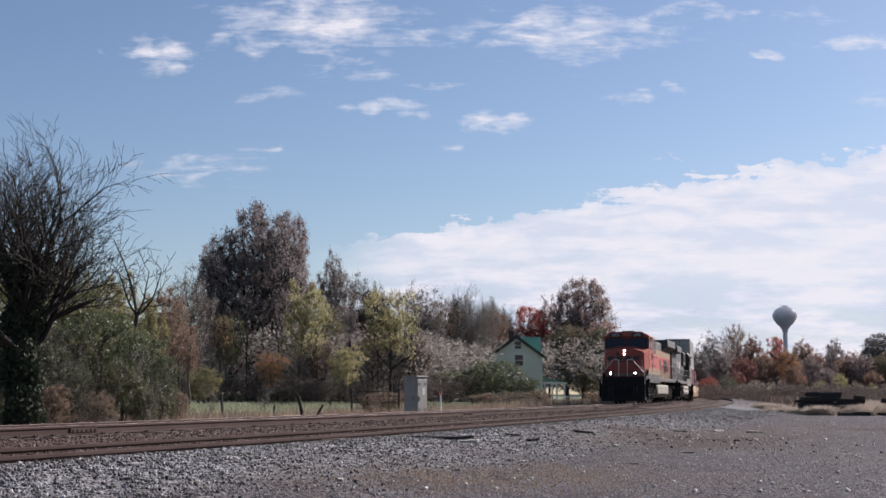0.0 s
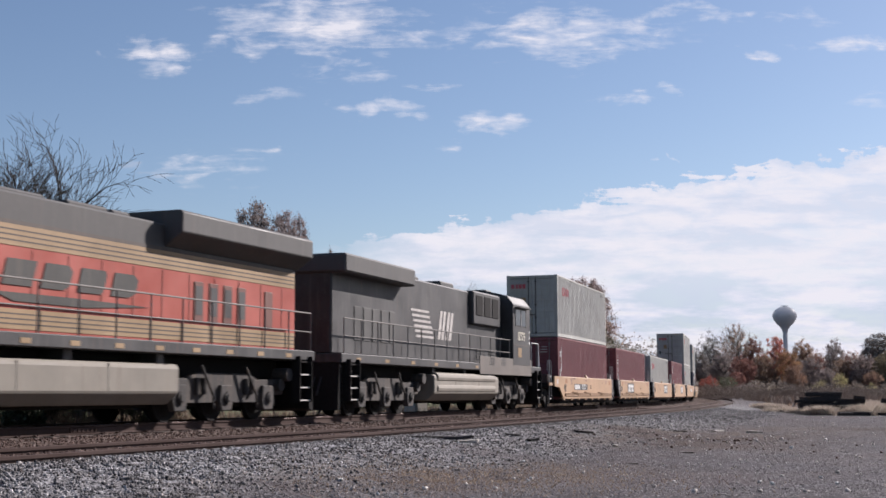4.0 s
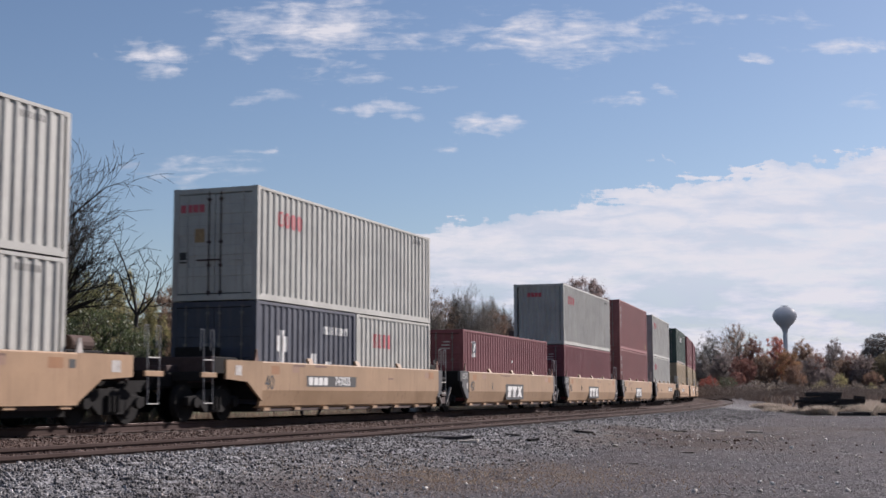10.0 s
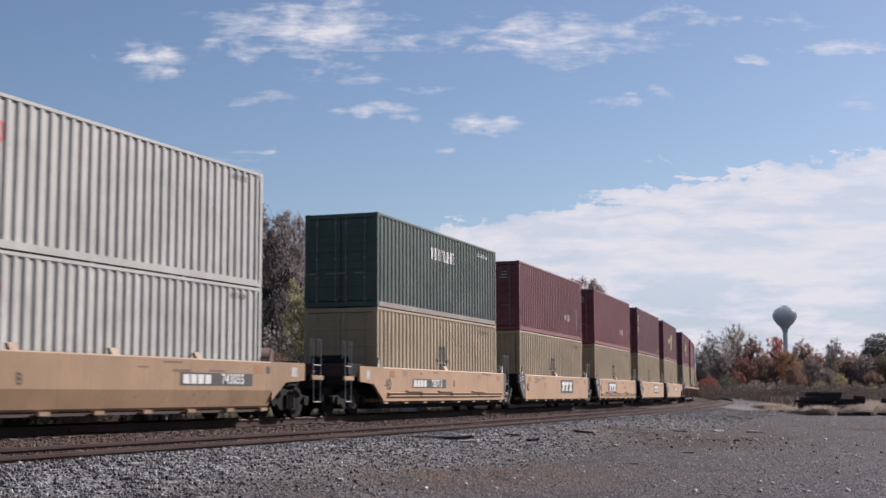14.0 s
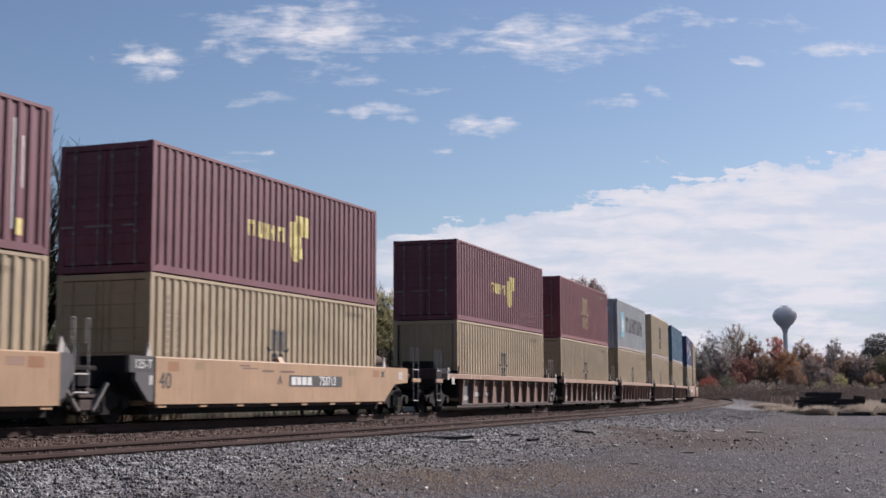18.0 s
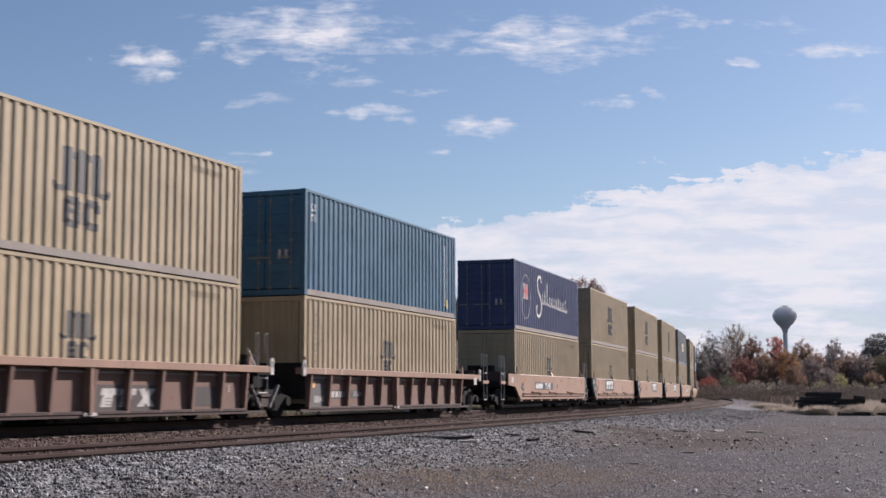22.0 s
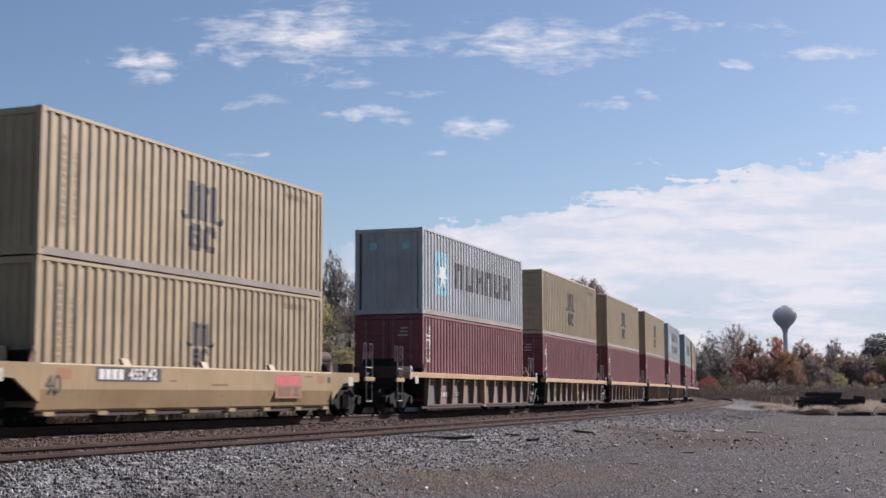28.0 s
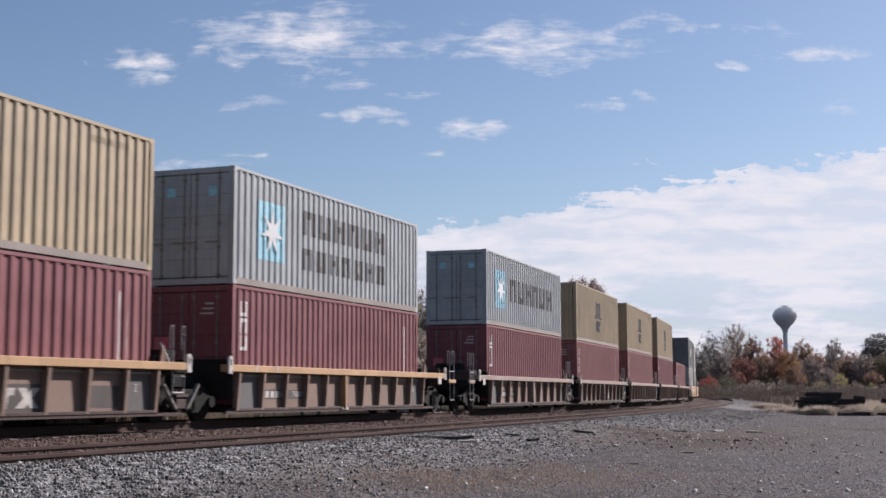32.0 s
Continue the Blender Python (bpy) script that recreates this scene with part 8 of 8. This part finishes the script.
rng = np.random.RandomState(77)
x, y = by_line(rng, 20000, -2, 70, -8.5, -3.2)
keep = waves(x, y, 2.2, 21) > -0.35
x, y = x[keep], y[keep]
blades("weeds", rng, x, y, rng.uniform(0.10, 0.5, len(x)), 0.010, L_WEED, "dry brown weeds along the line")
x, y = by_line(rng, 2600, -4, 15.5, -8.0, -5.2)
blades("weeds", rng, x, y, rng.uniform(0.3, 1.0, len(x)), 0.008, L_WEED, "tall dry brown weeds before the thicket", 0.18)
x, y = by_line(rng, 5200, 14, 52, -8.6, -5.0)
keep = waves(x, y, 1.6, 23) > 0.05
blades("weeds", rng, x[keep], y[keep], rng.uniform(0.2, 0.72, int(keep.sum())), 0.008, L_WEED, "tall dry brown weeds before the meadow", 0.3)
x, y = by_line(rng, 5000, 60, 150, -9, -3.4)
blades("weeds", rng, x, y, rng.uniform(0.2, 0.8, len(x)), 0.025, L_WEED, "dry brown weeds along the line")
x, y = by_line(rng, 14000, 10, 90, -32, -7)
blades("grass", rng, x, y, rng.uniform(0.08, 0.3, len(x)), 0.02, L_GRASS, "rough green meadow grass")
x, y = rng.normal(0.1, 1.25, 4200), rng.normal(15.2, 1.6, 4200)
blades("grass", rng, x, y, rng.uniform(0.02, 0.07, 4200), 0.004, L_WEED, "sparse dry grass on the gravel", 0.7)
x, y = rng.uniform(13, 46, 6000), rng.uniform(58, 116, 6000)
keep = (waves(x, y, 3.5, 31) > 0.15) & (x > 0.2485 * y + 1.0) & (y > 70 + 5 * waves(x, y, 6, 32))
blades("grass", rng, x[keep], y[keep], rng.uniform(0.1, 0.42, int(keep.sum())), 0.02, L_WEED, "dry grass round the scrap")
tuft = np.array([(1432, 59.5, 0.42), (1445, 59.2, 0.50), (1458, 59.0, 0.48), (1470, 59.8, 0.38), (1506, 59.6, 0.50), (1520, 59.4, 0.55), (1535, 60.0, 0.58), (1550, 60.5, 0.55), (1528, 58.6, 0.4), (1420, 62.0, 0.30), (1400, 66.0, 0.30), (1385, 70.0, 0.32), (1368, 78.0, 0.42), (1352, 86.0, 0.45), (1340, 92.0, 0.4), (1395, 72.0, 0.30), (1375, 82.0, 0.4), (1360, 74.0, 0.25), (1545, 63.0, 0.7), (1530, 64.0, 0.7)])
q = tuft[rng.choice(len(tuft), 22000)]
x, y = (q[:, 0] - 784) / FOCAL * q[:, 1] + rng.normal(0, 0.15, 22000) * (q[:, 1] / 60), q[:, 1] + rng.normal(0, 0.18, 22000)
blades("grass", rng, x, y, rng.uniform(0.3, 1.15, 22000) * q[:, 2] * 0.92, 0.010, L_STRAW, "pale dry grass tufts before the scrap", 0.45)
x, y = rng.uniform(18, 70, 12000), rng.uniform(100, 210, 12000)
s_, o_ = to_line(x, y)
keep = o_ > 9
blades("weeds", rng, x[keep], y[keep], rng.uniform(0.3, 1.1, int(keep.sum())), 0.05, L_SCRUB, "dry brown weeds beyond the yard")


# ---- loose stones ----
def stones(name, rng, x, y, size, mat, label, sink=0.3):
    n = len(x)
    oct_v = np.array([(1, 0, 0), (0, 1, 0), (-1, 0, 0), (0, -1, 0), (0.1, 0.1, 0.8), (-0.1, 0, -0.8)], float)
    fcs = np.array([(0, 1, 4), (1, 2, 4), (2, 3, 4), (3, 0, 4), (1, 0, 5), (2, 1, 5), (3, 2, 5), (0, 3, 5)])
    v = oct_v[None] * (size[:, None, None] * rng.uniform(0.55, 1.25, (n, 6, 1)))
    a = rng.normal(size=(n, 4))
    a /= np.linalg.norm(a, axis=1, keepdims=True)
    w_, x_, y_, z_ = a.T
    R = np.stack([np.stack([1 - 2 * (y_**2 + z_**2), 2 * (x_ * y_ - z_ * w_), 2 * (x_ * z_ + y_ * w_)], 1), np.stack([2 * (x_ * y_ + z_ * w_), 1 - 2 * (x_**2 + z_**2), 2 * (y_ * z_ - x_ * w_)], 1), np.stack([2 * (x_ * z_ - y_ * w_), 2 * (y_ * z_ + x_ * w_), 1 - 2 * (x_**2 + y_**2)], 1)], 1)
    v = np.einsum("nij,nkj->nki", R, v)
    z = ground_z(x, y)
    v += np.stack([x, y, z + size * (0.5 - sink)], 1)[:, None, :]
    f = (np.arange(n)[:, None, None] * 6 + fcs[None]).reshape(-1, 3)
    return tagged(put(name, indexed_mesh(name, v.reshape(-1, 3), f), mat), label, "gravel", kind="stuff")


def siding_xy(rng, n, s0, s1, o0, o1, near=1.0):
    s = s0 + (s1 - s0) * rng.uniform(0, 1, n) ** near
    o = rng.uniform(o0, o1, n) + siding_off(s)
    x, y, _ = line(s, o)
    return np.asarray(x), np.asarray(y)


x, y = siding_xy(rng, 110000, -13, 60, 0.78, 5.4, 1.7)
s_, o_ = to_line(x, y)
keep = (o_ - siding_off(s_) + 0.9 * waves(x, y, 3, 9) < 2.6 + 2.4 * rng.uniform(0, 1, len(x))) & (rng.uniform(0, 1, len(x)) > 0.85 * dry_patch(x, y))
x, y = x[keep], y[keep]
stones("ballast", rng, x, y, 0.007 + 0.024 * rng.uniform(0, 1, len(x)) ** 2, ST_GREY, "pale grey crushed ballast stones", 0.42)
x, y = siding_xy(rng, 42000, -10, 60, -8.0, -0.80, 1.4)
s_, o_ = to_line(x, y)
keep = (np.abs(o_) > 0.8) & (o_ > -2)
stones("ballast", rng, x[keep], y[keep], rng.uniform(0.012, 0.034, int(keep.sum())), ST_BROWN, "rust-stained ballast stones between the tracks", 0.3)
x, y = siding_xy(rng, 9000, -10, 40, -0.68, 0.68, 1.4)
stones("ballast", rng, x, y, rng.uniform(0.015, 0.035, len(x)), ST_BROWN, "rust-stained ballast stones in the siding", 0.4)
d = 10.5 + 48 * rng.uniform(0, 1, 130000) ** 2.2
x, y = d * rng.uniform(-0.36, 0.36, len(d)), d
s_, o_ = to_line(x, y)
keep = ((o_ - siding_off(s_)) > 2.6 + 1.2 * waves(x, y, 3, 9)) & (rng.uniform(0, 1, len(x)) > 0.85 * dry_patch(x, y))
stones("gravel", rng, x[keep], y[keep], rng.uniform(0.0045, 0.016, int(keep.sum())) * (0.8 + np.minimum(y[keep], 30) / 80), ST_GREY, "grey gravel of the yard", 0.85)
d = 13 + 60 * rng.uniform(0, 1, 260) ** 1.4
x, y = d * rng.uniform(-0.05, 0.34, len(d)), d
s_, o_ = to_line(x, y)
keep = (o_ - siding_off(s_)) > 2.5
stones("debris", rng, x[keep], y[keep], rng.uniform(0.015, 0.045, int(keep.sum())), ST_PALE, "small pale scraps scattered on the yard", 0.4)
x, y = rng.normal(5.6, 0.95, 46), rng.normal(27.6, 2.2, 46)
stones("debris", rng, x, y, rng.uniform(0.02, 0.055, 46), ST_PALE, "pale scraps lying on the bare earth", 0.45)
x, y = rng.normal(5.2, 1.1, 90), rng.normal(27.0, 2.6, 90)
stones("debris", rng, x, y, rng.uniform(0.015, 0.05, 90), ST_BROWN, "dark scraps lying on the bare earth", 0.4)


# ---- house beyond the field ----
def house():
    h = tagged(new("house"), "pale green two-storey farmhouse with dark eaves and green roof", "house")
    d = 155.0
    x0, y0 = place_x(913, d), d
    h.location = (x0, y0, gz(x0, y0))
    base = 0.0
    eave, ridge, hw = 5.45, 7.75, 3.05
    bm = bmesh.new()
    prism(bm, [(-hw, 0), (hw, 0), (hw, eave), (0, ridge), (-hw, eave)], "y", 0.0, 0.2)
    part("gable_wall", bm, M_SIDING, h)
    boxes("side_wall", M_SIDING, h, [(-hw, -hw + 0.2, 0.2, 9, 0, eave), (hw - 0.2, hw, 0.2, 9, 0, eave), (-hw, hw, 9, 9.2, 0, eave)])
    for sx in (-1, 1):
        bm = bmesh.new()
        prism(bm, [(0, ridge + 0.12), (sx * (hw + 0.4), eave - 0.17), (sx * (hw + 0.4), eave - 0.32), (0, ridge - 0.05)], "y", -0.35, 9.4)
        part("roof", bm, M_ROOFGREEN, h, "green metal roof")
        bm = bmesh.new()
        prism(bm, [(0, ridge + 0.13), (sx * (hw + 0.45), eave - 0.18), (sx * (hw + 0.45), eave - 0.55), (0, ridge - 0.28)], "y", -0.42, -0.36)
        part("eaves_trim", bm, M_TRIMDARK, h, "dark eaves boards")
    # cross wing behind, its roof running sideways
    bm = bmesh.new()
    prism(bm, [(4.2, ridge + 0.08), (1.2, eave - 0.1), (1.2, eave - 0.25), (4.2, ridge - 0.08)], "x", 0.2, 3.1)
    part("wing_roof", bm, M_ROOFGREEN, h, "green metal roof with standing seams")
    boxes("roof_seam", M_ROOFGREEN, h, [(q, q + 0.05, 4.1, 4.3, ridge, ridge + 0.12) for q in (0.4, 1.0, 1.6, 2.2, 2.8)])
    boxes("chimney", M_BRICK, h, [(-0.75, -0.15, 2.6, 3.2, ridge - 0.9, ridge + 0.75), (-0.82, -0.08, 2.53, 3.27, ridge + 0.55, ridge + 0.68)])
    for x, z, w, t in ((0.18, 6.25, 0.75, 0.85), (0.30, 4.30, 0.95, 1.25), (-1.6, 1.2, 0.95, 1.4), (1.5, 1.2, 0.95, 1.4)):
        win = boxes("window", M_GLASS_DARK, h, [(x - w / 2, x + w / 2, -0.02, 0.0, z, z + t)])
        boxes("window_frame", M_TRIMWHITE, win, [(x - w / 2 - 0.1, x - w / 2, -0.05, 0.0, z - 0.1, z + t + 0.1), (x + w / 2, x + w / 2 + 0.1, -0.05, 0.0, z - 0.1, z + t + 0.1), (x - w / 2, x + w / 2, -0.05, 0.0, z + t, z + t + 0.1), (x - w / 2, x + w / 2, -0.05, 0.0, z - 0.1, z), (x - w / 2, x + w / 2, -0.04, 0.0, z + t * 0.48, z + t * 0.53)])
    boxes("board", M_SIDING, h, [(-hw + 0.02, hw - 0.02, -0.018, 0.0, 0.2 + 0.2 * k, 0.215 + 0.2 * k) for k in range(22)])
    # porch on the sunny side
    bm = bmesh.new()
    prism(bm, [(hw - 0.1, 2.85), (hw + 3.0, 2.40), (hw + 3.0, 2.25), (hw - 0.1, 2.65)], "y", 0.3, 6.0)
    part("porch_roof", bm, M_ROOFGREEN, h, "pale green porch roof")
    boxes("porch_beam", M_TRIMWHITE, h, [(hw, hw + 2.9, 0.4, 0.5, 2.15, 2.38)])
    for q in (0.3, 1.15, 1.7, 2.6):
        boxes("porch_post", M_TRIMWHITE, h, [(hw + q - 0.09, hw + q + 0.09, 0.4, 0.58, 0.0, 2.2)])
    boxes("porch_floor", M_PALEWOOD, h, [(hw, hw + 3.0, 0.3, 6.0, 0.05, 0.3)])
    boxes("porch_rail", M_TRIMWHITE, h, [(hw + 2.4, hw + 4.4, 0.3, 0.36, 0.62, 0.72)] + [(hw + 2.4 + 0.24 * k, hw + 2.46 + 0.24 * k, 0.3, 0.36, 0.0, 0.62) for k in range(9)])


house()


# ---- line-side things ----
def cabinet():
    d = 56.0
    x, y = place_x(735, d), d
    c = tagged(new("signal_cabinet"), "weathered aluminium signal cabinet with two doors", "signal cabinet")
    z0 = gz(x, y)
    c.location, c.rotation_euler = (x, y, z0), (0, 0, radians(-39))
    top = (699.7 - 668) / FOCAL * d + 0.5875 - z0
    boxes("body", M_CABINET, c, [(-0.35, 0.35, -0.35, 0.35, 0.1, top)], 0.02)
    boxes("plinth", M_STEEL, c, [(-0.38, 0.38, -0.38, 0.38, -0.1, 0.1)], 0.01)
    boxes("roof_cap", M_CABINET, c, [(-0.39, 0.39, -0.39, 0.39, top, top + 0.05)], 0.012)
    dr = boxes("door", M_CABINET, c, [(0.353, 0.378, -0.31, 0.31, 0.18, top - 0.1)], 0.008)
    boxes("handle", M_STEEL, dr, [(0.378, 0.41, -0.23, -0.18, 0.7, 0.9)])
    boxes("label_plate", M_WHITE, dr, [(0.379, 0.383, 0.0, 0.16, top - 0.75, top - 0.45)])
    boxes("vent", M_STEEL, dr, [(0.379, 0.386, s, s + 0.14, z, z + 0.12) for s in (-0.25, 0.11) for z in (0.28, top - 0.35)])
    dl = boxes("door", M_CABINET, c, [(-0.31, 0.31, -0.378, -0.353, 0.18, top - 0.1)], 0.008)
    boxes("handle", M_STEEL, dl, [(0.18, 0.23, -0.41, -0.378, 0.7, 0.9)])


cabinet()


def post(px, top, d, r, mat, label, lean=0.0, name="fence_post", half_split=False):
    x, y = place_x(px, d), d
    z0 = gz(x, y)
    h = (699.7 - top) / FOCAL * d + 0.5875 - z0
    t = tagged(new(name), label, "post", "line-side posts")
    t.location, t.rotation_euler = (x, y, z0), (0, radians(lean), 0)
    bm = bmesh.new()
    rod(bm, (0, 0, -0.2), (0, 0, h), r, 8, r * 0.8)
    part("shaft", bm, mat, t)
    if half_split:
        bm = bmesh.new()
        rod(bm, (0, 0, h), (0, 0, h + 0.16), r * 1.05, 8)
        part("cap", bm, M_REDMARK, t, "red cap")
    return t


post(779, 699, 57, 0.045, M_WHITE, "white marker post with a red cap", 0, "marker_post", True)
post(331, 694, 52, 0.05, M_TIMBER, "weathered wooden fence post")
post(397, 700, 54, 0.06, M_TIMBER, "leaning wooden fence post", -6)
post(540, 700, 47, 0.07, M_TIMBER, "leaning split wooden fence post", -14)
post(556, 712, 47, 0.05, M_TIMBER, "broken wooden fence post", 28)
post(485, 716, 50, 0.04, M_TIMBER, "short weathered fence post", 4)
post(8, 682, 36, 0.035, M_PALEWOOD, "pale slanting dead stick", 14)


def wire_gate():
    d = 60.0
    g = tagged(new("field_gate"), "dark wire field gate between two posts", "gate")
    x, y = place_x(623, d), d
    w = place_x(706, d) - x
    z0 = gz(x, y)
    g.location = (x, y, z0)
    for q in (0, w):
        bm = bmesh.new()
        rod(bm, (q, 0, -0.2), (q, 0, 1.25), 0.05, 8)
        part("gate_post", bm, M_TIMBER, g)
    for z in (0.12, 0.36, 0.62, 0.9, 1.12):
        bm = bmesh.new()
        rod(bm, (0, 0, z), (w, 0, z), 0.014, 6)
        part("gate_bar", bm, M_DARK, g)
    for k in range(1, 9):
        bm = bmesh.new()
        rod(bm, (w * k / 9, 0, 0.12), (w * k / 9, 0, 1.12), 0.008, 5)
        part("gate_wire", bm, M_DARK, g)


wire_gate()


# ---- water tower ----
def water_tower():
    d = 610.0
    t = tagged(new("water_tower"), "pale blue-grey water tower on a single column", "water tower")
    x = place_x(1388.5, d)
    t.location = (x, d, 0)
    m = d / FOCAL
    prof = [(0.0, 156), (6, 156), (12, 154), (18, 149), (21, 143), (21, 139), (19, 133), (14, 126), (9, 121), (5.5, 116), (4.2, 110)]
    n = 40
    verts, faces = [], []
    for r, z in prof:
        for k in range(n):
            a = 2 * math.pi * k / n
            verts.append((r * m * math.cos(a), r * m * math.sin(a), z * m))
    for j in range(len(prof) - 1):
        for k in range(n):
            faces.append((j * n + k, j * n + n + k, j * n + n + (k + 1) % n, j * n + (k + 1) % n))
    put("tank", mesh_from("tank", verts, faces, True), M_TOWER, t)
    bm = bmesh.new()
    rod(bm, (0, 0, -2), (0, 0, 112 * m), 4.0 * m, 24)
    part("column", bm, M_TOWER, t, smooth=True)
    bm = bmesh.new()
    rod(bm, (0, 0, 155.5 * m), (0, 0, 158 * m), 2.2 * m, 12)
    for k in range(10):
        a = 2 * math.pi * k / 10
        rod(bm, (5.5 * m * math.cos(a), 5.5 * m * math.sin(a), 155.5 * m), (5.5 * m * math.cos(a), 5.5 * m * math.sin(a), 159 * m), 0.08, 5)
    part("roof_hatch", bm, M_TOWER, t)


water_tower()


# ---- scrap by the yard's edge ----
def scrap_timber(px, py, d, length, w, h, turn, tilt, mat, label, lift=0.0, name="timber"):
    x, y = place_x(px, d), d
    t = tagged(put(name, cached((name, length, w, h), lambda: _timber(name, length, w, h)), mat), label, "scrap", "scrap by the yard")
    t.matrix_world = pose(x, y, gz(x, y) + lift, 0, tilt, turn)
    return t


def _timber(name, length, w, h):
    bm = bmesh.new()
    box(bm, -length / 2, length / 2, -w / 2, w / 2, 0, h, min(w, h) * 0.1)
    rr = random.Random(str((length, w, h)))
    for v in bm.verts:
        v.co += Vector((rr.uniform(-1, 1) * (length * 0.12 if name == "plank" else 0.06 * w), rr.uniform(-1, 1) * (0.35 * w if name == "plank" else 0.08 * w), rr.uniform(-1, 1) * (0.25 * h if name == "plank" else 0.08 * h)))
    return finish(bm, name)


rr = random.Random(5)
HEAP = ((1450, 62.6, 2.1, 0.30, 0.28, 3, 0, 0.0), (1445, 62.2, 1.9, 0.30, 0.28, -4, 0, 0.02), (1452, 63.0, 2.2, 0.30, 0.28, 2, 0, 0.0), (1444, 62.4, 1.9, 0.30, 0.27, -3, 1, 0.28), (1450, 62.8, 1.95, 0.30, 0.27, 4, 0, 0.29), (1446, 63.1, 1.7, 0.3, 0.27, 6, 0, 0.28),
        (1448, 62.5, 1.85, 0.28, 0.26, 2, -1, 0.56), (1441, 62.9, 1.6, 0.28, 0.24, -5, 1, 0.57), (1452, 62.6, 1.7, 0.28, 0.20, -2, 0, 0.84), (1437, 62.8, 0.9, 0.26, 0.18, 8, 2, 0.84), (1466, 62.7, 0.7, 0.26, 0.20, -6, 0, 0.86), (1414, 62.3, 0.7, 0.13, 0.11, 12, -3, 0.58),
        (1500, 62.2, 1.3, 0.28, 0.30, 3, 1, 0.42), (1502, 62.4, 1.2, 0.30, 0.42, -2, 0, 0.0), (1515, 62.0, 0.5, 0.24, 0.14, 14, 2, 0.70), (1505, 58.2, 1.4, 0.24, 0.16, -3, 1, 0.0), (1490, 58.0, 0.7, 0.2, 0.14, 18, 0, 0.0), (1548, 59.0, 0.8, 0.2, 0.12, -12, 0, 0.0))
for px, d, ln, w, h, turn, tilt, lift in HEAP:
    scrap_timber(px, 0, d, ln, w, h, turn, tilt, M_TIMBER, "old black timber on a scrap heap in dry grass", lift)
for k in range(6):
    scrap_timber(1578 + rr.uniform(-4, 12), 0, 58 + rr.uniform(-0.5, 0.5), 0.9 + 0.12 * (k % 3), 0.26, 0.2, rr.uniform(-20, 20), rr.uniform(-5, 5), M_TIMBER, "old black timber thrown on a heap", 0.13 * k)
for px, d, ln, w, h, turn, mat, lab in ((775, 23.4, 1.0, 0.10, 0.04, 25, M_TIMBER, "dark broken plank on the ballast"), (822, 22.6, 0.5, 0.12, 0.05, 5, M_PALEWOOD, "pale broken plank on the ballast"), (800, 22.9, 0.8, 0.10, 0.05, -8, M_TIMBER, "dark broken plank on the ballast"), (905, 25.5, 0.35, 0.1, 0.05, 20, M_TIMBER, "dark scrap of wood"),
                                        (1110, 18.4, 0.24, 0.03, 0.015, -14, M_TIMBER, "dark stick on the gravel"), (1212, 21.5, 0.26, 0.05, 0.02, -32, M_TIMBER, "dark scrap of wood"), (1200, 33, 0.45, 0.08, 0.03, 32, M_TIMBER, "dark scrap of wood"), (1330, 33, 0.35, 0.25, 0.05, 10, M_PALEWOOD, "pale scrap on the gravel"), (1265, 34, 0.4, 0.2, 0.05, 30, M_PALEWOOD, "pale scrap on the gravel"),
                                        (1030, 29, 0.5, 0.1, 0.05, 25, M_TIMBER, "dark scrap of wood"), (604, 14.2, 0.05, 0.04, 0.03, 0, M_WHITE, "small white scrap on the ballast"), (1085, 24, 0.12, 0.08, 0.04, 0, M_PALEWOOD, "pale scrap on the gravel"), (940, 24, 0.3, 0.1, 0.05, 50, M_TIMBER, "dark scrap of wood"), (1403, 66, 0.16, 0.14, 0.13, 10, M_WHITE, "white scrap beside the heap")):
    scrap_timber(px, 0, d, ln * 0.8, w, h * 0.8, turn, rr.uniform(-5, 5), mat, lab, 0.0, "plank")


# ---- what moves: the train along its line, and the clouds ----
def motions():
    times = [k * 1.0 for k in range(33)]
    for thing, S, half, z, shift in MOVERS:
        walk(thing, [(t, train_pose(S, half, z, t, shift)) for t in times])
    walk(clouds, [(0.0, pose(0, 0, CLOUD_H)), (16.0, pose(-3.83, 6.33, CLOUD_H)), (32.0, pose(-7.67, 12.67, CLOUD_H))])


motions()
